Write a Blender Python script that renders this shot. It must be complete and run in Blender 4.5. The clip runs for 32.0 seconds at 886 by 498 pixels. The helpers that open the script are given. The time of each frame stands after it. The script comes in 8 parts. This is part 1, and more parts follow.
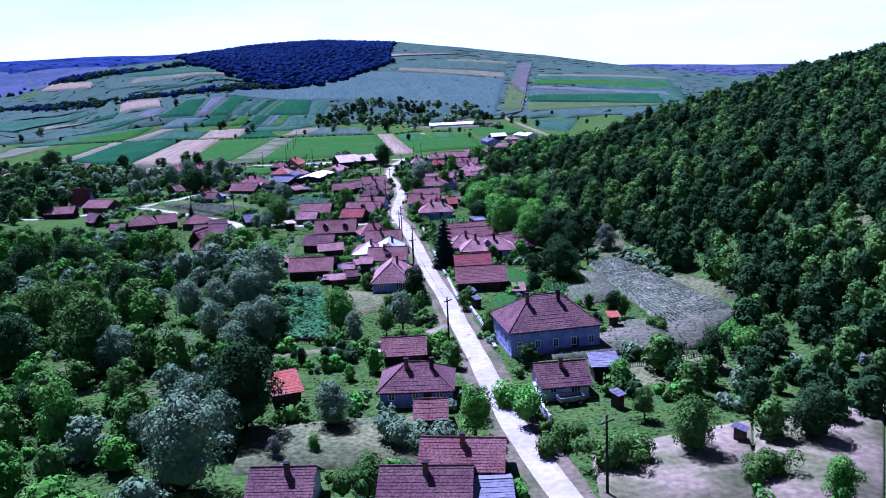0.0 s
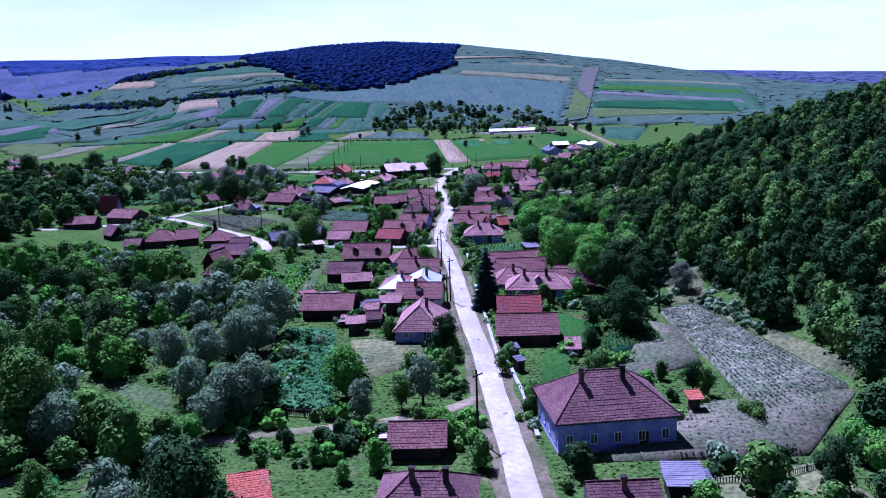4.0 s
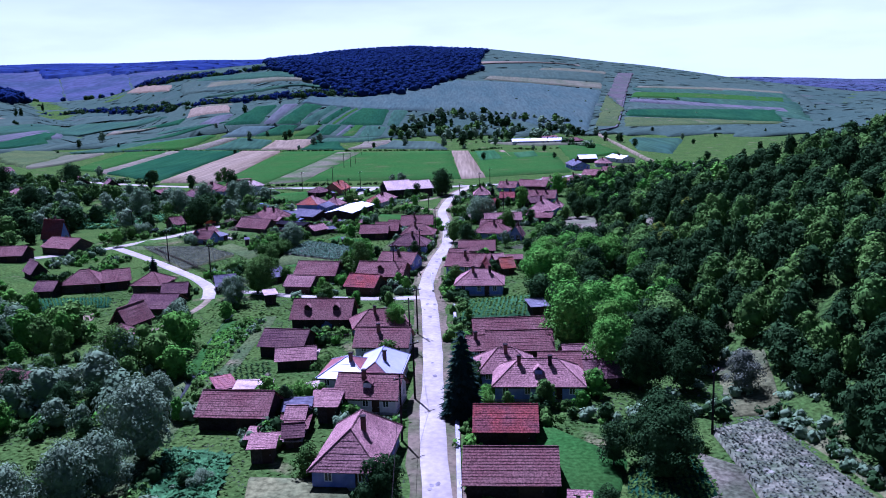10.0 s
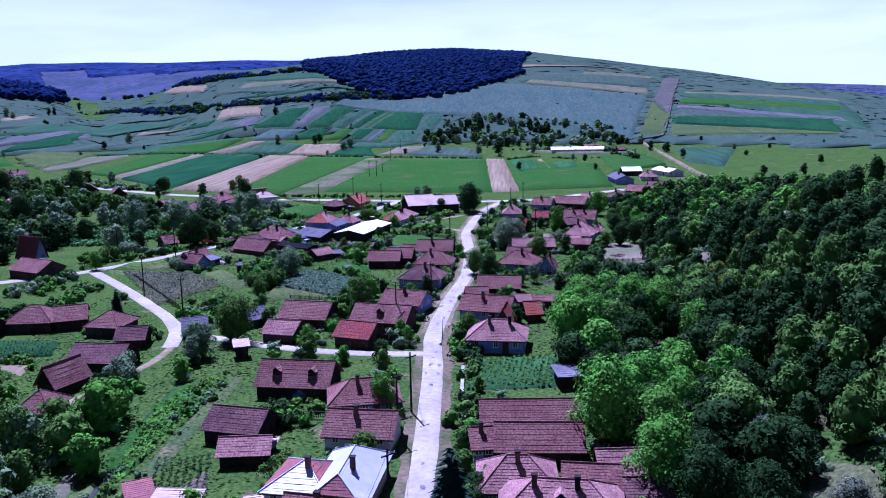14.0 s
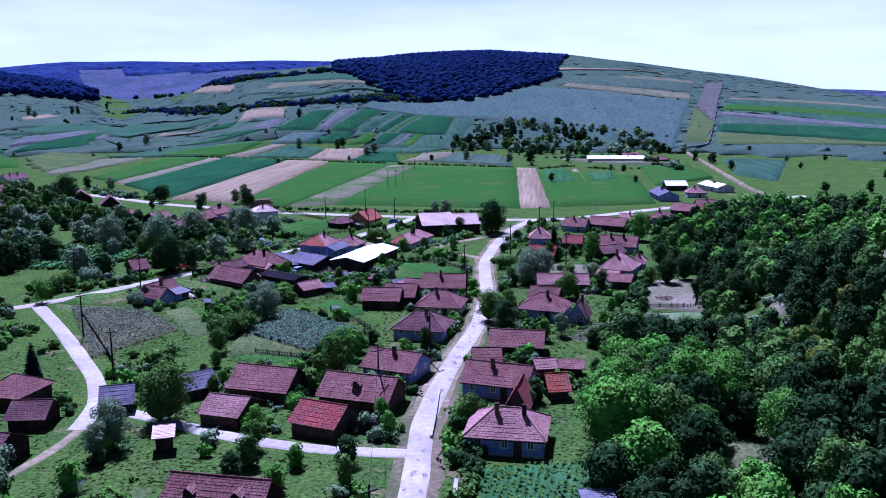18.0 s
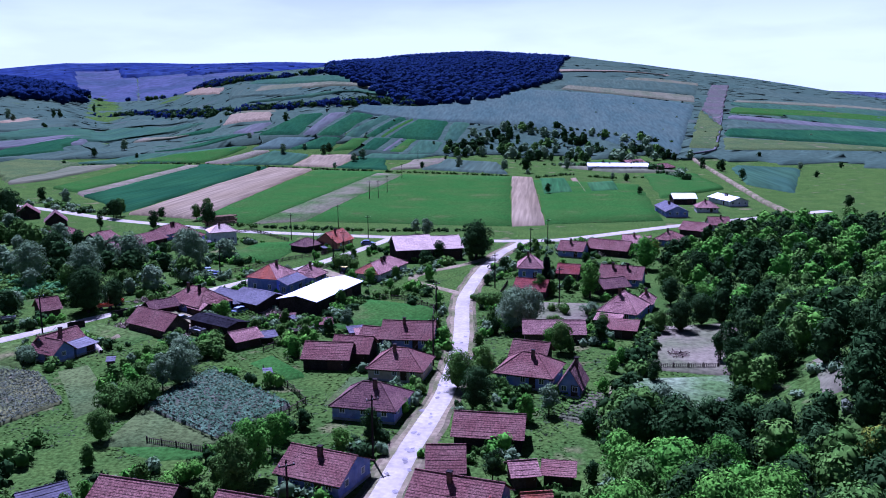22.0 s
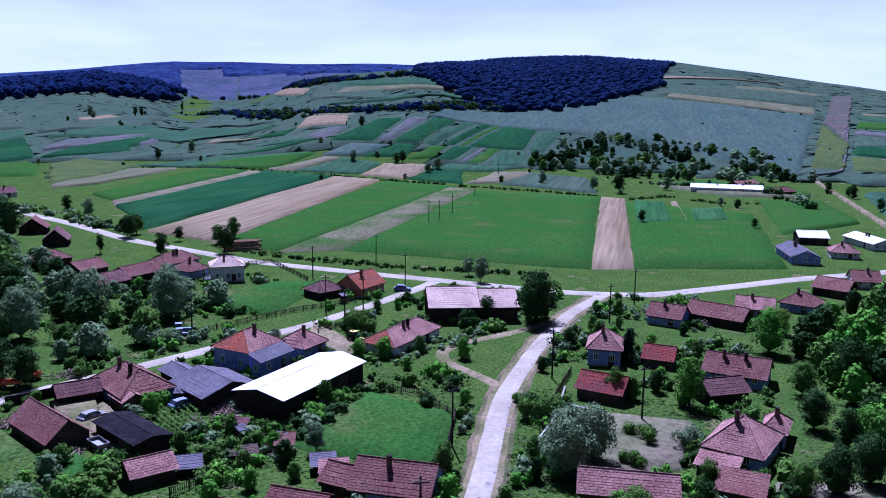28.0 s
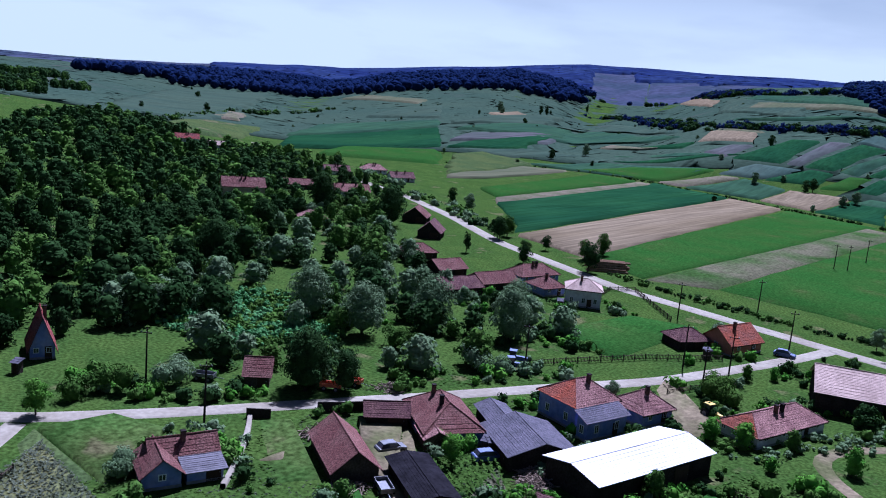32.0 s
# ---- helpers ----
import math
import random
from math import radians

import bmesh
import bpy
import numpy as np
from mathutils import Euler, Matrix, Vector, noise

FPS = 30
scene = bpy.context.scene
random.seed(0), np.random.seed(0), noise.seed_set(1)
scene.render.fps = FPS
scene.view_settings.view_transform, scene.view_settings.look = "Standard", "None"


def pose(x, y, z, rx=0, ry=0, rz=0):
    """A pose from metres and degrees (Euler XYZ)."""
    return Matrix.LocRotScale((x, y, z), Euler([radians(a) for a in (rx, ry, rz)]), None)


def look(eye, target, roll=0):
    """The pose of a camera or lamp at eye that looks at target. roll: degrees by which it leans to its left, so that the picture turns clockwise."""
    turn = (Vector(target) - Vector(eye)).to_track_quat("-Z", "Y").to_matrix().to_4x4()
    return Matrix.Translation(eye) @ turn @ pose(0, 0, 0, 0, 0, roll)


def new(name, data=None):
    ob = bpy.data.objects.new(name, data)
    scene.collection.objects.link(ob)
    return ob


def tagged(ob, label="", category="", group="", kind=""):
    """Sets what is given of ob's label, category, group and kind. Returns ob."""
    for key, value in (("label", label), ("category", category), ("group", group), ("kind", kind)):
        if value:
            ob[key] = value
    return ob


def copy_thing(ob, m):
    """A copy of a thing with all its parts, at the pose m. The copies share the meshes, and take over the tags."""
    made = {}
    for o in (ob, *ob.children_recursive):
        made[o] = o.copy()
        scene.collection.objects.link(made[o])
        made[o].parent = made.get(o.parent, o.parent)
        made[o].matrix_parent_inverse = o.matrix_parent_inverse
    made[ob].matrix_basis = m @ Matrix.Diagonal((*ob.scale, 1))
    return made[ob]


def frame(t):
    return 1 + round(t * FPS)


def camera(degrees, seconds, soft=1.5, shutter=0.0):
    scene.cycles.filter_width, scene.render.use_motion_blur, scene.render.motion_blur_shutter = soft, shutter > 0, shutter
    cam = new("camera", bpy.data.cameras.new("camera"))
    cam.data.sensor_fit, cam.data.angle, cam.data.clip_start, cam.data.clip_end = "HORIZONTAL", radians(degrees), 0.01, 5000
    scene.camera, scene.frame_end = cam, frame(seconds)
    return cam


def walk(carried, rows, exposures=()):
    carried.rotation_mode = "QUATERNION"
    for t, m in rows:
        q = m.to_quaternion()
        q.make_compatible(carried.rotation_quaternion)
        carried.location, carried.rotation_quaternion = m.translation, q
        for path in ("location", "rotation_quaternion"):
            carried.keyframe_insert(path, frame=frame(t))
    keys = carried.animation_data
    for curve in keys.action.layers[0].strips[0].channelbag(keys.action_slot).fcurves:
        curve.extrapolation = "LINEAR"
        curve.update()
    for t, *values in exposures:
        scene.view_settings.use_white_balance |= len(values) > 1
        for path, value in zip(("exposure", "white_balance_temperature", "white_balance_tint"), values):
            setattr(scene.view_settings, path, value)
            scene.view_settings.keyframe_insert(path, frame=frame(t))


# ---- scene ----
cam = camera(55.0, 32.0, 1.0)
PATH = [
    (0, (-8.60, -40.38, 39.94), (-0.57, 57.35, 20.34), -2.79),
    (0.5, (-7.66, -35.62, 39.78), (-4.48, 62.46, 20.51), -2.24),
    (1, (-6.71, -31.62, 39.73), (-4.81, 66.51, 20.56), -2.14),
    (1.5, (-5.92, -28.12, 39.74), (-4.59, 70.04, 20.67), -2.15),
    (2, (-5.29, -24.88, 39.82), (-4.45, 73.29, 20.78), -2.12),
    (2.5, (-4.54, -21.33, 39.84), (-3.70, 76.84, 20.85), -2.03),
    (3, (-3.80, -18.07, 39.99), (-2.96, 80.11, 21.02), -2.14),
    (3.5, (-3.17, -14.75, 40.18), (-2.31, 83.43, 21.20), -2.09),
    (5.5, (-0.00, 0.00, 40.53), (0.86, 98.20, 21.67), -2.02),
    (6, (0.87, 3.92, 40.52), (1.70, 102.14, 21.74), -1.99),
    (6.5, (1.65, 7.51, 40.62), (2.50, 105.73, 21.85), -1.95),
    (7, (2.53, 11.01, 40.69), (3.37, 109.25, 22.01), -1.93),
    (7.5, (3.48, 14.58, 40.80), (4.28, 112.82, 22.15), -1.98),
    (8, (4.33, 18.50, 40.71), (5.11, 116.76, 22.11), -1.99),
    (8.5, (5.02, 22.89, 40.76), (4.61, 121.16, 22.26), -1.94),
    (9, (5.93, 27.49, 40.65), (3.35, 125.76, 22.29), -1.75),
    (9.5, (6.67, 31.71, 40.65), (4.05, 129.99, 22.35), -1.74),
    (10, (7.31, 35.82, 40.82), (4.67, 134.09, 22.53), -1.70),
    (10.5, (7.94, 40.05, 40.95), (5.06, 138.33, 22.69), -1.71),
    (11, (8.52, 44.90, 40.86), (2.26, 143.06, 22.79), -1.31),
    (11.5, (9.20, 49.30, 40.94), (1.90, 147.39, 22.93), -1.17),
    (12, (9.76, 53.32, 41.02), (2.40, 151.41, 23.06), -1.21),
    (12.5, (10.23, 56.96, 41.20), (2.88, 155.07, 23.27), -1.20),
    (13, (10.68, 60.70, 41.45), (3.35, 158.81, 23.55), -1.11),
    (13.5, (11.10, 64.57, 41.63), (3.78, 162.67, 23.71), -1.11),
    (14, (11.45, 68.42, 41.91), (4.15, 166.53, 24.00), -1.05),
    (14.5, (11.77, 72.56, 42.07), (4.46, 170.67, 24.16), -0.98),
    (16.5, (12.72, 92.56, 42.03), (1.46, 190.34, 24.36), -0.45),
    (17, (12.82, 97.32, 42.22), (1.61, 195.11, 24.59), -0.41),
    (17.5, (13.33, 101.74, 42.41), (2.06, 199.52, 24.76), -0.40),
    (18, (13.73, 105.91, 42.62), (2.45, 203.70, 25.00), -0.38),
    (18.5, (14.23, 109.82, 42.87), (2.87, 207.61, 25.30), -0.36),
    (19, (14.64, 113.88, 43.07), (3.26, 211.66, 25.49), -0.33),
    (19.5, (14.99, 118.30, 43.11), (3.59, 216.08, 25.55), -0.41),
    (20, (15.25, 122.78, 43.27), (3.83, 220.57, 25.72), -0.41),
    (20.5, (15.53, 127.18, 43.42), (4.10, 224.97, 25.89), -0.40),
    (21, (15.89, 131.90, 43.54), (4.43, 229.69, 26.06), -0.36),
    (21.5, (16.07, 136.70, 43.55), (4.64, 234.49, 26.08), -0.34),
    (22, (16.46, 141.22, 43.72), (4.98, 239.02, 26.28), -0.37),
    (22.5, (16.91, 145.50, 43.90), (5.40, 243.30, 26.50), -0.28),
    (23, (17.35, 149.83, 44.14), (5.82, 247.63, 26.74), -0.32),
    (23.5, (17.80, 153.87, 44.44), (6.24, 251.66, 27.05), -0.29),
    (24, (18.08, 158.22, 44.60), (6.52, 256.02, 27.27), -0.28),
    (24.5, (17.81, 163.68, 44.56), (6.33, 261.50, 27.26), -0.20),
    (26.5, (18.11, 184.75, 44.50), (2.23, 282.00, 27.43), 0.37),
    (27, (18.19, 189.71, 44.57), (1.00, 286.74, 27.55), 0.52),
    (27.5, (17.93, 194.37, 44.74), (-1.84, 290.91, 27.73), 0.79),
    (28, (18.67, 199.45, 44.91), (-3.72, 295.41, 27.86), 0.88),
    (28.5, (17.83, 205.45, 44.80), (-8.43, 300.42, 27.77), 1.44),
    (29, (16.47, 211.43, 44.51), (-13.68, 305.24, 27.45), 1.77),
    (29.5, (15.34, 216.98, 44.23), (-22.33, 308.00, 27.04), 2.58),
    (30, (14.66, 220.63, 44.11), (-32.31, 307.16, 26.61), 3.45),
    (30.5, (14.19, 222.32, 44.46), (-39.40, 304.82, 26.51), 4.27),
    (31, (13.15, 223.34, 44.90), (-42.81, 304.19, 26.66), 4.84),
    (31.5, (12.51, 223.55, 45.54), (-44.57, 303.54, 27.02), 4.96),
    (32, (12.28, 223.09, 46.00), (-49.58, 299.41, 27.30), 5.22),
]
walk(cam, [(t, look(eye, target, roll)) for t, eye, target, roll in PATH], exposures=[(0, 1.76, 4400, 52), (6, 1.54, 4460, 55), (20, 1.45, 4520, 54), (26, 1.37, 4620, 50), (29, 1.24, 4680, 42), (32, 1.08, 4800, 34)])

# ---- light ----
SUN_AZ, SUN_EL = -24.0, 57.0
world = bpy.data.worlds.new("sky")
scene.world = world
world.use_nodes = True
wn = world.node_tree
sky = wn.nodes.new("ShaderNodeTexSky")
sky.sky_type, sky.sun_disc = "NISHITA", False
sky.sun_elevation, sky.sun_rotation = radians(SUN_EL), radians(SUN_AZ)
sky.altitude, sky.air_density, sky.dust_density, sky.ozone_density = 400, 1.0, 0.6, 1.0
# a milky haze with broken thin cloud lies all round the horizon and thins out upwards
sky_bg = wn.nodes["Background"]
haze_bg, blend = wn.nodes.new("ShaderNodeBackground"), wn.nodes.new("ShaderNodeMixShader")
wn.links.new(sky.outputs[0], sky_bg.inputs[0])
sky_bg.inputs[1].default_value = 0.017
haze_bg.inputs[0].default_value, haze_bg.inputs[1].default_value = (0.345, 0.385, 0.325, 1), 1.0
where, axes = wn.nodes.new("ShaderNodeTexCoord"), wn.nodes.new("ShaderNodeSeparateXYZ")
stretch, cloud = wn.nodes.new("ShaderNodeMapping"), wn.nodes.new("ShaderNodeTexNoise")
thin, broken, total = wn.nodes.new("ShaderNodeMapRange"), wn.nodes.new("ShaderNodeMapRange"), wn.nodes.new("ShaderNodeMath")
stretch.inputs["Scale"].default_value = (3.0, 3.0, 14.0)
cloud.inputs["Scale"].default_value, cloud.inputs["Detail"].default_value = 1.6, 7
thin.inputs["From Min"].default_value, thin.inputs["From Max"].default_value = 0.06, 0.22
thin.inputs["To Min"].default_value, thin.inputs["To Max"].default_value = 1.0, 0.0
broken.inputs["From Min"].default_value, broken.inputs["From Max"].default_value = 0.36, 0.55
broken.inputs["To Min"].default_value, broken.inputs["To Max"].default_value = 0.86, 1.05
total.operation, total.use_clamp = "MULTIPLY", True
wn.links.new(where.outputs["Generated"], axes.inputs[0]), wn.links.new(axes.outputs["Z"], thin.inputs["Value"])
wn.links.new(where.outputs["Generated"], stretch.inputs["Vector"]), wn.links.new(stretch.outputs[0], cloud.inputs["Vector"])
wn.links.new(cloud.outputs["Fac"], broken.inputs["Value"])
wn.links.new(thin.outputs["Result"], total.inputs[0]), wn.links.new(broken.outputs["Result"], total.inputs[1])
wn.links.new(total.outputs[0], blend.inputs[0]), wn.links.new(sky_bg.outputs[0], blend.inputs[1]), wn.links.new(haze_bg.outputs[0], blend.inputs[2])
wn.links.new(blend.outputs[0], wn.nodes["World Output"].inputs[0])
sun = new("sun", bpy.data.lights.new("sun", "SUN"))
sun.data.energy, sun.data.angle, sun.data.color = 5.0, radians(0.5), (1.0, 0.96, 0.9)
sa, se = radians(SUN_AZ), radians(SUN_EL)
sun.matrix_world = look((math.sin(sa) * math.cos(se) * 100, math.cos(sa) * math.cos(se) * 100, math.sin(se) * 100), (0, 0, 0))

# ---- terrain ----
def ramp(v, a, b):
    s = np.clip((v - a) / (b - a), 0, 1)
    return s * s * (3 - 2 * s)


def terrain(x, y):
    """Height of the ground: a flat valley floor, a wooded spur east of it, a slope in the west, and the hills round it."""
    x, y = np.asarray(x, float), np.asarray(y, float)
    # wooded spur
    foot = np.interp(y, (-200, -60, 40, 90, 130, 160, 200, 230, 255, 300), (120, 84, 62, 52, 49, 45, 42, 42, 43, 50))
    rise = np.interp(x - foot, (0, 10, 22, 48, 64, 78, 100, 135, 200, 330, 700), (0, 4.5, 12, 19.5, 23.5, 26.5, 32, 39, 47, 50, 30))
    spur = rise * (1 - ramp(y, 258, 318)) * ramp(y, -420, -120)
    # slope in the west
    away = (x + 125) * -0.697 + (y - 300) * -0.717
    west = 0.1 * np.clip(away, 0, 220) * ramp(away, 0, 60) * ramp(-x, 95, 150)
    # far hills
    dx, dy = x - 10, y - 150
    far, az = np.hypot(dx, dy), np.degrees(np.arctan2(dx, dy))
    crest = np.interp(az, (-95, -75, -59, -52, -45, -42, -34, -30.5, -28, -24, -21.5, -19, -15, -11, -8, -3.5, 2, 6.8, 10.5, 15.7, 20.7, 26, 60),
                      (0, 0, 0, 6, 30, 56, 96, 72, 36, 46, 66, 80, 92, 106, 122, 130, 128, 108, 88, 62, 38, 16, 10))
    reach = np.interp(az, (-60, -45, -33, -27, -20, -12, -8, 10, 26), (2200, 2300, 2300, 1700, 1380, 1500, 1850, 1850, 1500))
    bow = np.interp(az, (-60, -28, -14, 2), (1.2, 1.3, 2.0, 1.35))
    s = np.clip((far - 560) / (reach - 560), 0, 1)
    rear = np.interp(az, (-80, -60, -50, -42, -30, -12, 0, 14, 30), (0, 5, 40, 100, 182, 186, 150, 70, 20))
    hills = crest * (1 - (1 - s) ** bow) * ramp(s, -0.05, 0.12)
    hills = hills + (rear - crest) * ramp(far, reach + 300, 3900) - 22 * ramp(far, reach + 40, reach + 420) * (1 - ramp(far, reach + 500, 3700))
    hills = hills * ramp(np.cos(np.radians(az)), -0.1, 0.25)
    roll = 0.25 * np.sin(x * 0.043 + 1.3) * np.sin(y * 0.037) + 3.0 * ramp(far, 700, 1300) * np.sin(x * 0.011 + 0.7) * np.sin(y * 0.009 + 1)
    return np.maximum(spur, west) + hills + roll * ramp(far, 40, 800)


def level(x, y):
    return float(terrain(x, y))

# ---- materials ----
def material(name, base, rough=0.85, spread=0.25, scale=1.0, second=None, coarse=0.08, bump=0.3, metal=0.0, island=0.0, wave=None, dry=None, gloss=0.0, streak=False):
    """A procedural surface: a base colour, a second colour in coarse patches, fine grain, relief and, if wanted, ribs or drill rows."""
    m = bpy.data.materials.new(name)
    m.use_nodes = True
    nt = m.node_tree
    N, L = nt.nodes, nt.links
    b = N["Principled BSDF"]
    b.inputs["Roughness"].default_value, b.inputs["Metallic"].default_value = rough, metal
    b.inputs["Specular IOR Level"].default_value = gloss
    geo = N.new("ShaderNodeNewGeometry")
    co = geo.outputs["Position"]
    n1, n2 = N.new("ShaderNodeTexNoise"), N.new("ShaderNodeTexNoise")
    n1.inputs["Scale"].default_value, n1.inputs["Detail"].default_value = coarse, 6
    n2.inputs["Scale"].default_value, n2.inputs["Detail"].default_value = scale, 5
    L.new(co, n1.inputs["Vector"]), L.new(co, n2.inputs["Vector"])
    if streak:
        mp = N.new("ShaderNodeMapping")
        mp.inputs["Rotation"].default_value, mp.inputs["Scale"].default_value = (0, 0, radians(-4)), (1.0, 0.035, 1.0)
        L.new(co, mp.inputs["Vector"]), L.new(mp.outputs[0], n2.inputs["Vector"])
        n1.inputs["Scale"].default_value = 0.05
        mq = N.new("ShaderNodeMapping")
        mq.inputs["Rotation"].default_value, mq.inputs["Scale"].default_value = (0, 0, radians(-4)), (1.0, 0.25, 1.0)
        L.new(co, mq.inputs["Vector"]), L.new(mq.outputs[0], n1.inputs["Vector"])
    r1 = N.new("ShaderNodeValToRGB")
    r1.color_ramp.elements[0].position, r1.color_ramp.elements[1].position = 0.4, 0.62
    s = second or tuple(c * (1 - spread) for c in base)
    r1.color_ramp.elements[0].color, r1.color_ramp.elements[1].color = (*base, 1), (*s, 1)
    if dry:
        e = r1.color_ramp.elements.new(0.68)
        e.color = (*dry, 1)
    L.new(n1.outputs["Fac"], r1.inputs["Fac"])
    mr = N.new("ShaderNodeMapRange")
    mr.inputs["From Min"].default_value, mr.inputs["From Max"].default_value = 0.3, 0.7
    mr.inputs["To Min"].default_value, mr.inputs["To Max"].default_value = 1 - spread, 1 + spread
    L.new(n2.outputs["Fac"], mr.inputs["Value"])
    val = mr.outputs["Result"]
    if island:
        oi = N.new("ShaderNodeObjectInfo")
        ad = N.new("ShaderNodeMath")
        ad.operation = "ADD"
        L.new(geo.outputs["Random Per Island"], ad.inputs[0]), L.new(oi.outputs["Random"], ad.inputs[1])
        m2 = N.new("ShaderNodeMapRange")
        m2.inputs["From Max"].default_value = 2.0
        m2.inputs["To Min"].default_value, m2.inputs["To Max"].default_value = 1 - island, 1 + island
        L.new(ad.outputs[0], m2.inputs["Value"])
        mu = N.new("ShaderNodeMath")
        mu.operation = "MULTIPLY"
        L.new(val, mu.inputs[0]), L.new(m2.outputs["Result"], mu.inputs[1])
        val = mu.outputs[0]
    sc = N.new("ShaderNodeVectorMath")
    sc.operation = "SCALE"
    L.new(r1.outputs["Color"], sc.inputs[0]), L.new(val, sc.inputs["Scale"])
    L.new(sc.outputs[0], b.inputs["Base Color"])
    height = n2.outputs["Fac"]
    if wave:
        tc = N.new("ShaderNodeTexCoord")
        w = N.new("ShaderNodeTexWave")
        w.bands_direction = wave[0]
        w.inputs["Scale"].default_value, w.inputs["Distortion"].default_value = wave[1], 0.4
        L.new(tc.outputs["Object"], w.inputs["Vector"])
        ma = N.new("ShaderNodeMath")
        ma.operation = "ADD"
        L.new(w.outputs["Fac"], ma.inputs[0]), L.new(n2.outputs["Fac"], ma.inputs[1])
        height = ma.outputs[0]
    bp = N.new("ShaderNodeBump")
    bp.inputs["Strength"].default_value, bp.inputs["Distance"].default_value = bump, 0.08
    L.new(height, bp.inputs["Height"]), L.new(bp.outputs["Normal"], b.inputs["Normal"])
    return m


def leafy(name, base, second, spread=0.45, glow=0.07, island=0.32):
    """Foliage: matt leaves that let part of the light through."""
    m = material(name, base, 0.6, spread, 0.9, second, 0.12, 0.2, island=island)
    N, L = m.node_tree.nodes, m.node_tree.links
    b = N["Principled BSDF"]
    b.inputs["Specular IOR Level"].default_value = 0.0
    tr, mix = N.new("ShaderNodeBsdfTranslucent"), N.new("ShaderNodeMixShader")
    L.new(b.inputs["Base Color"].links[0].from_socket, tr.inputs["Color"])
    mix.inputs["Fac"].default_value = glow
    L.new(b.outputs[0], mix.inputs[1]), L.new(tr.outputs[0], mix.inputs[2])
    L.new(mix.outputs[0], N["Material Output"].inputs["Surface"])
    return m


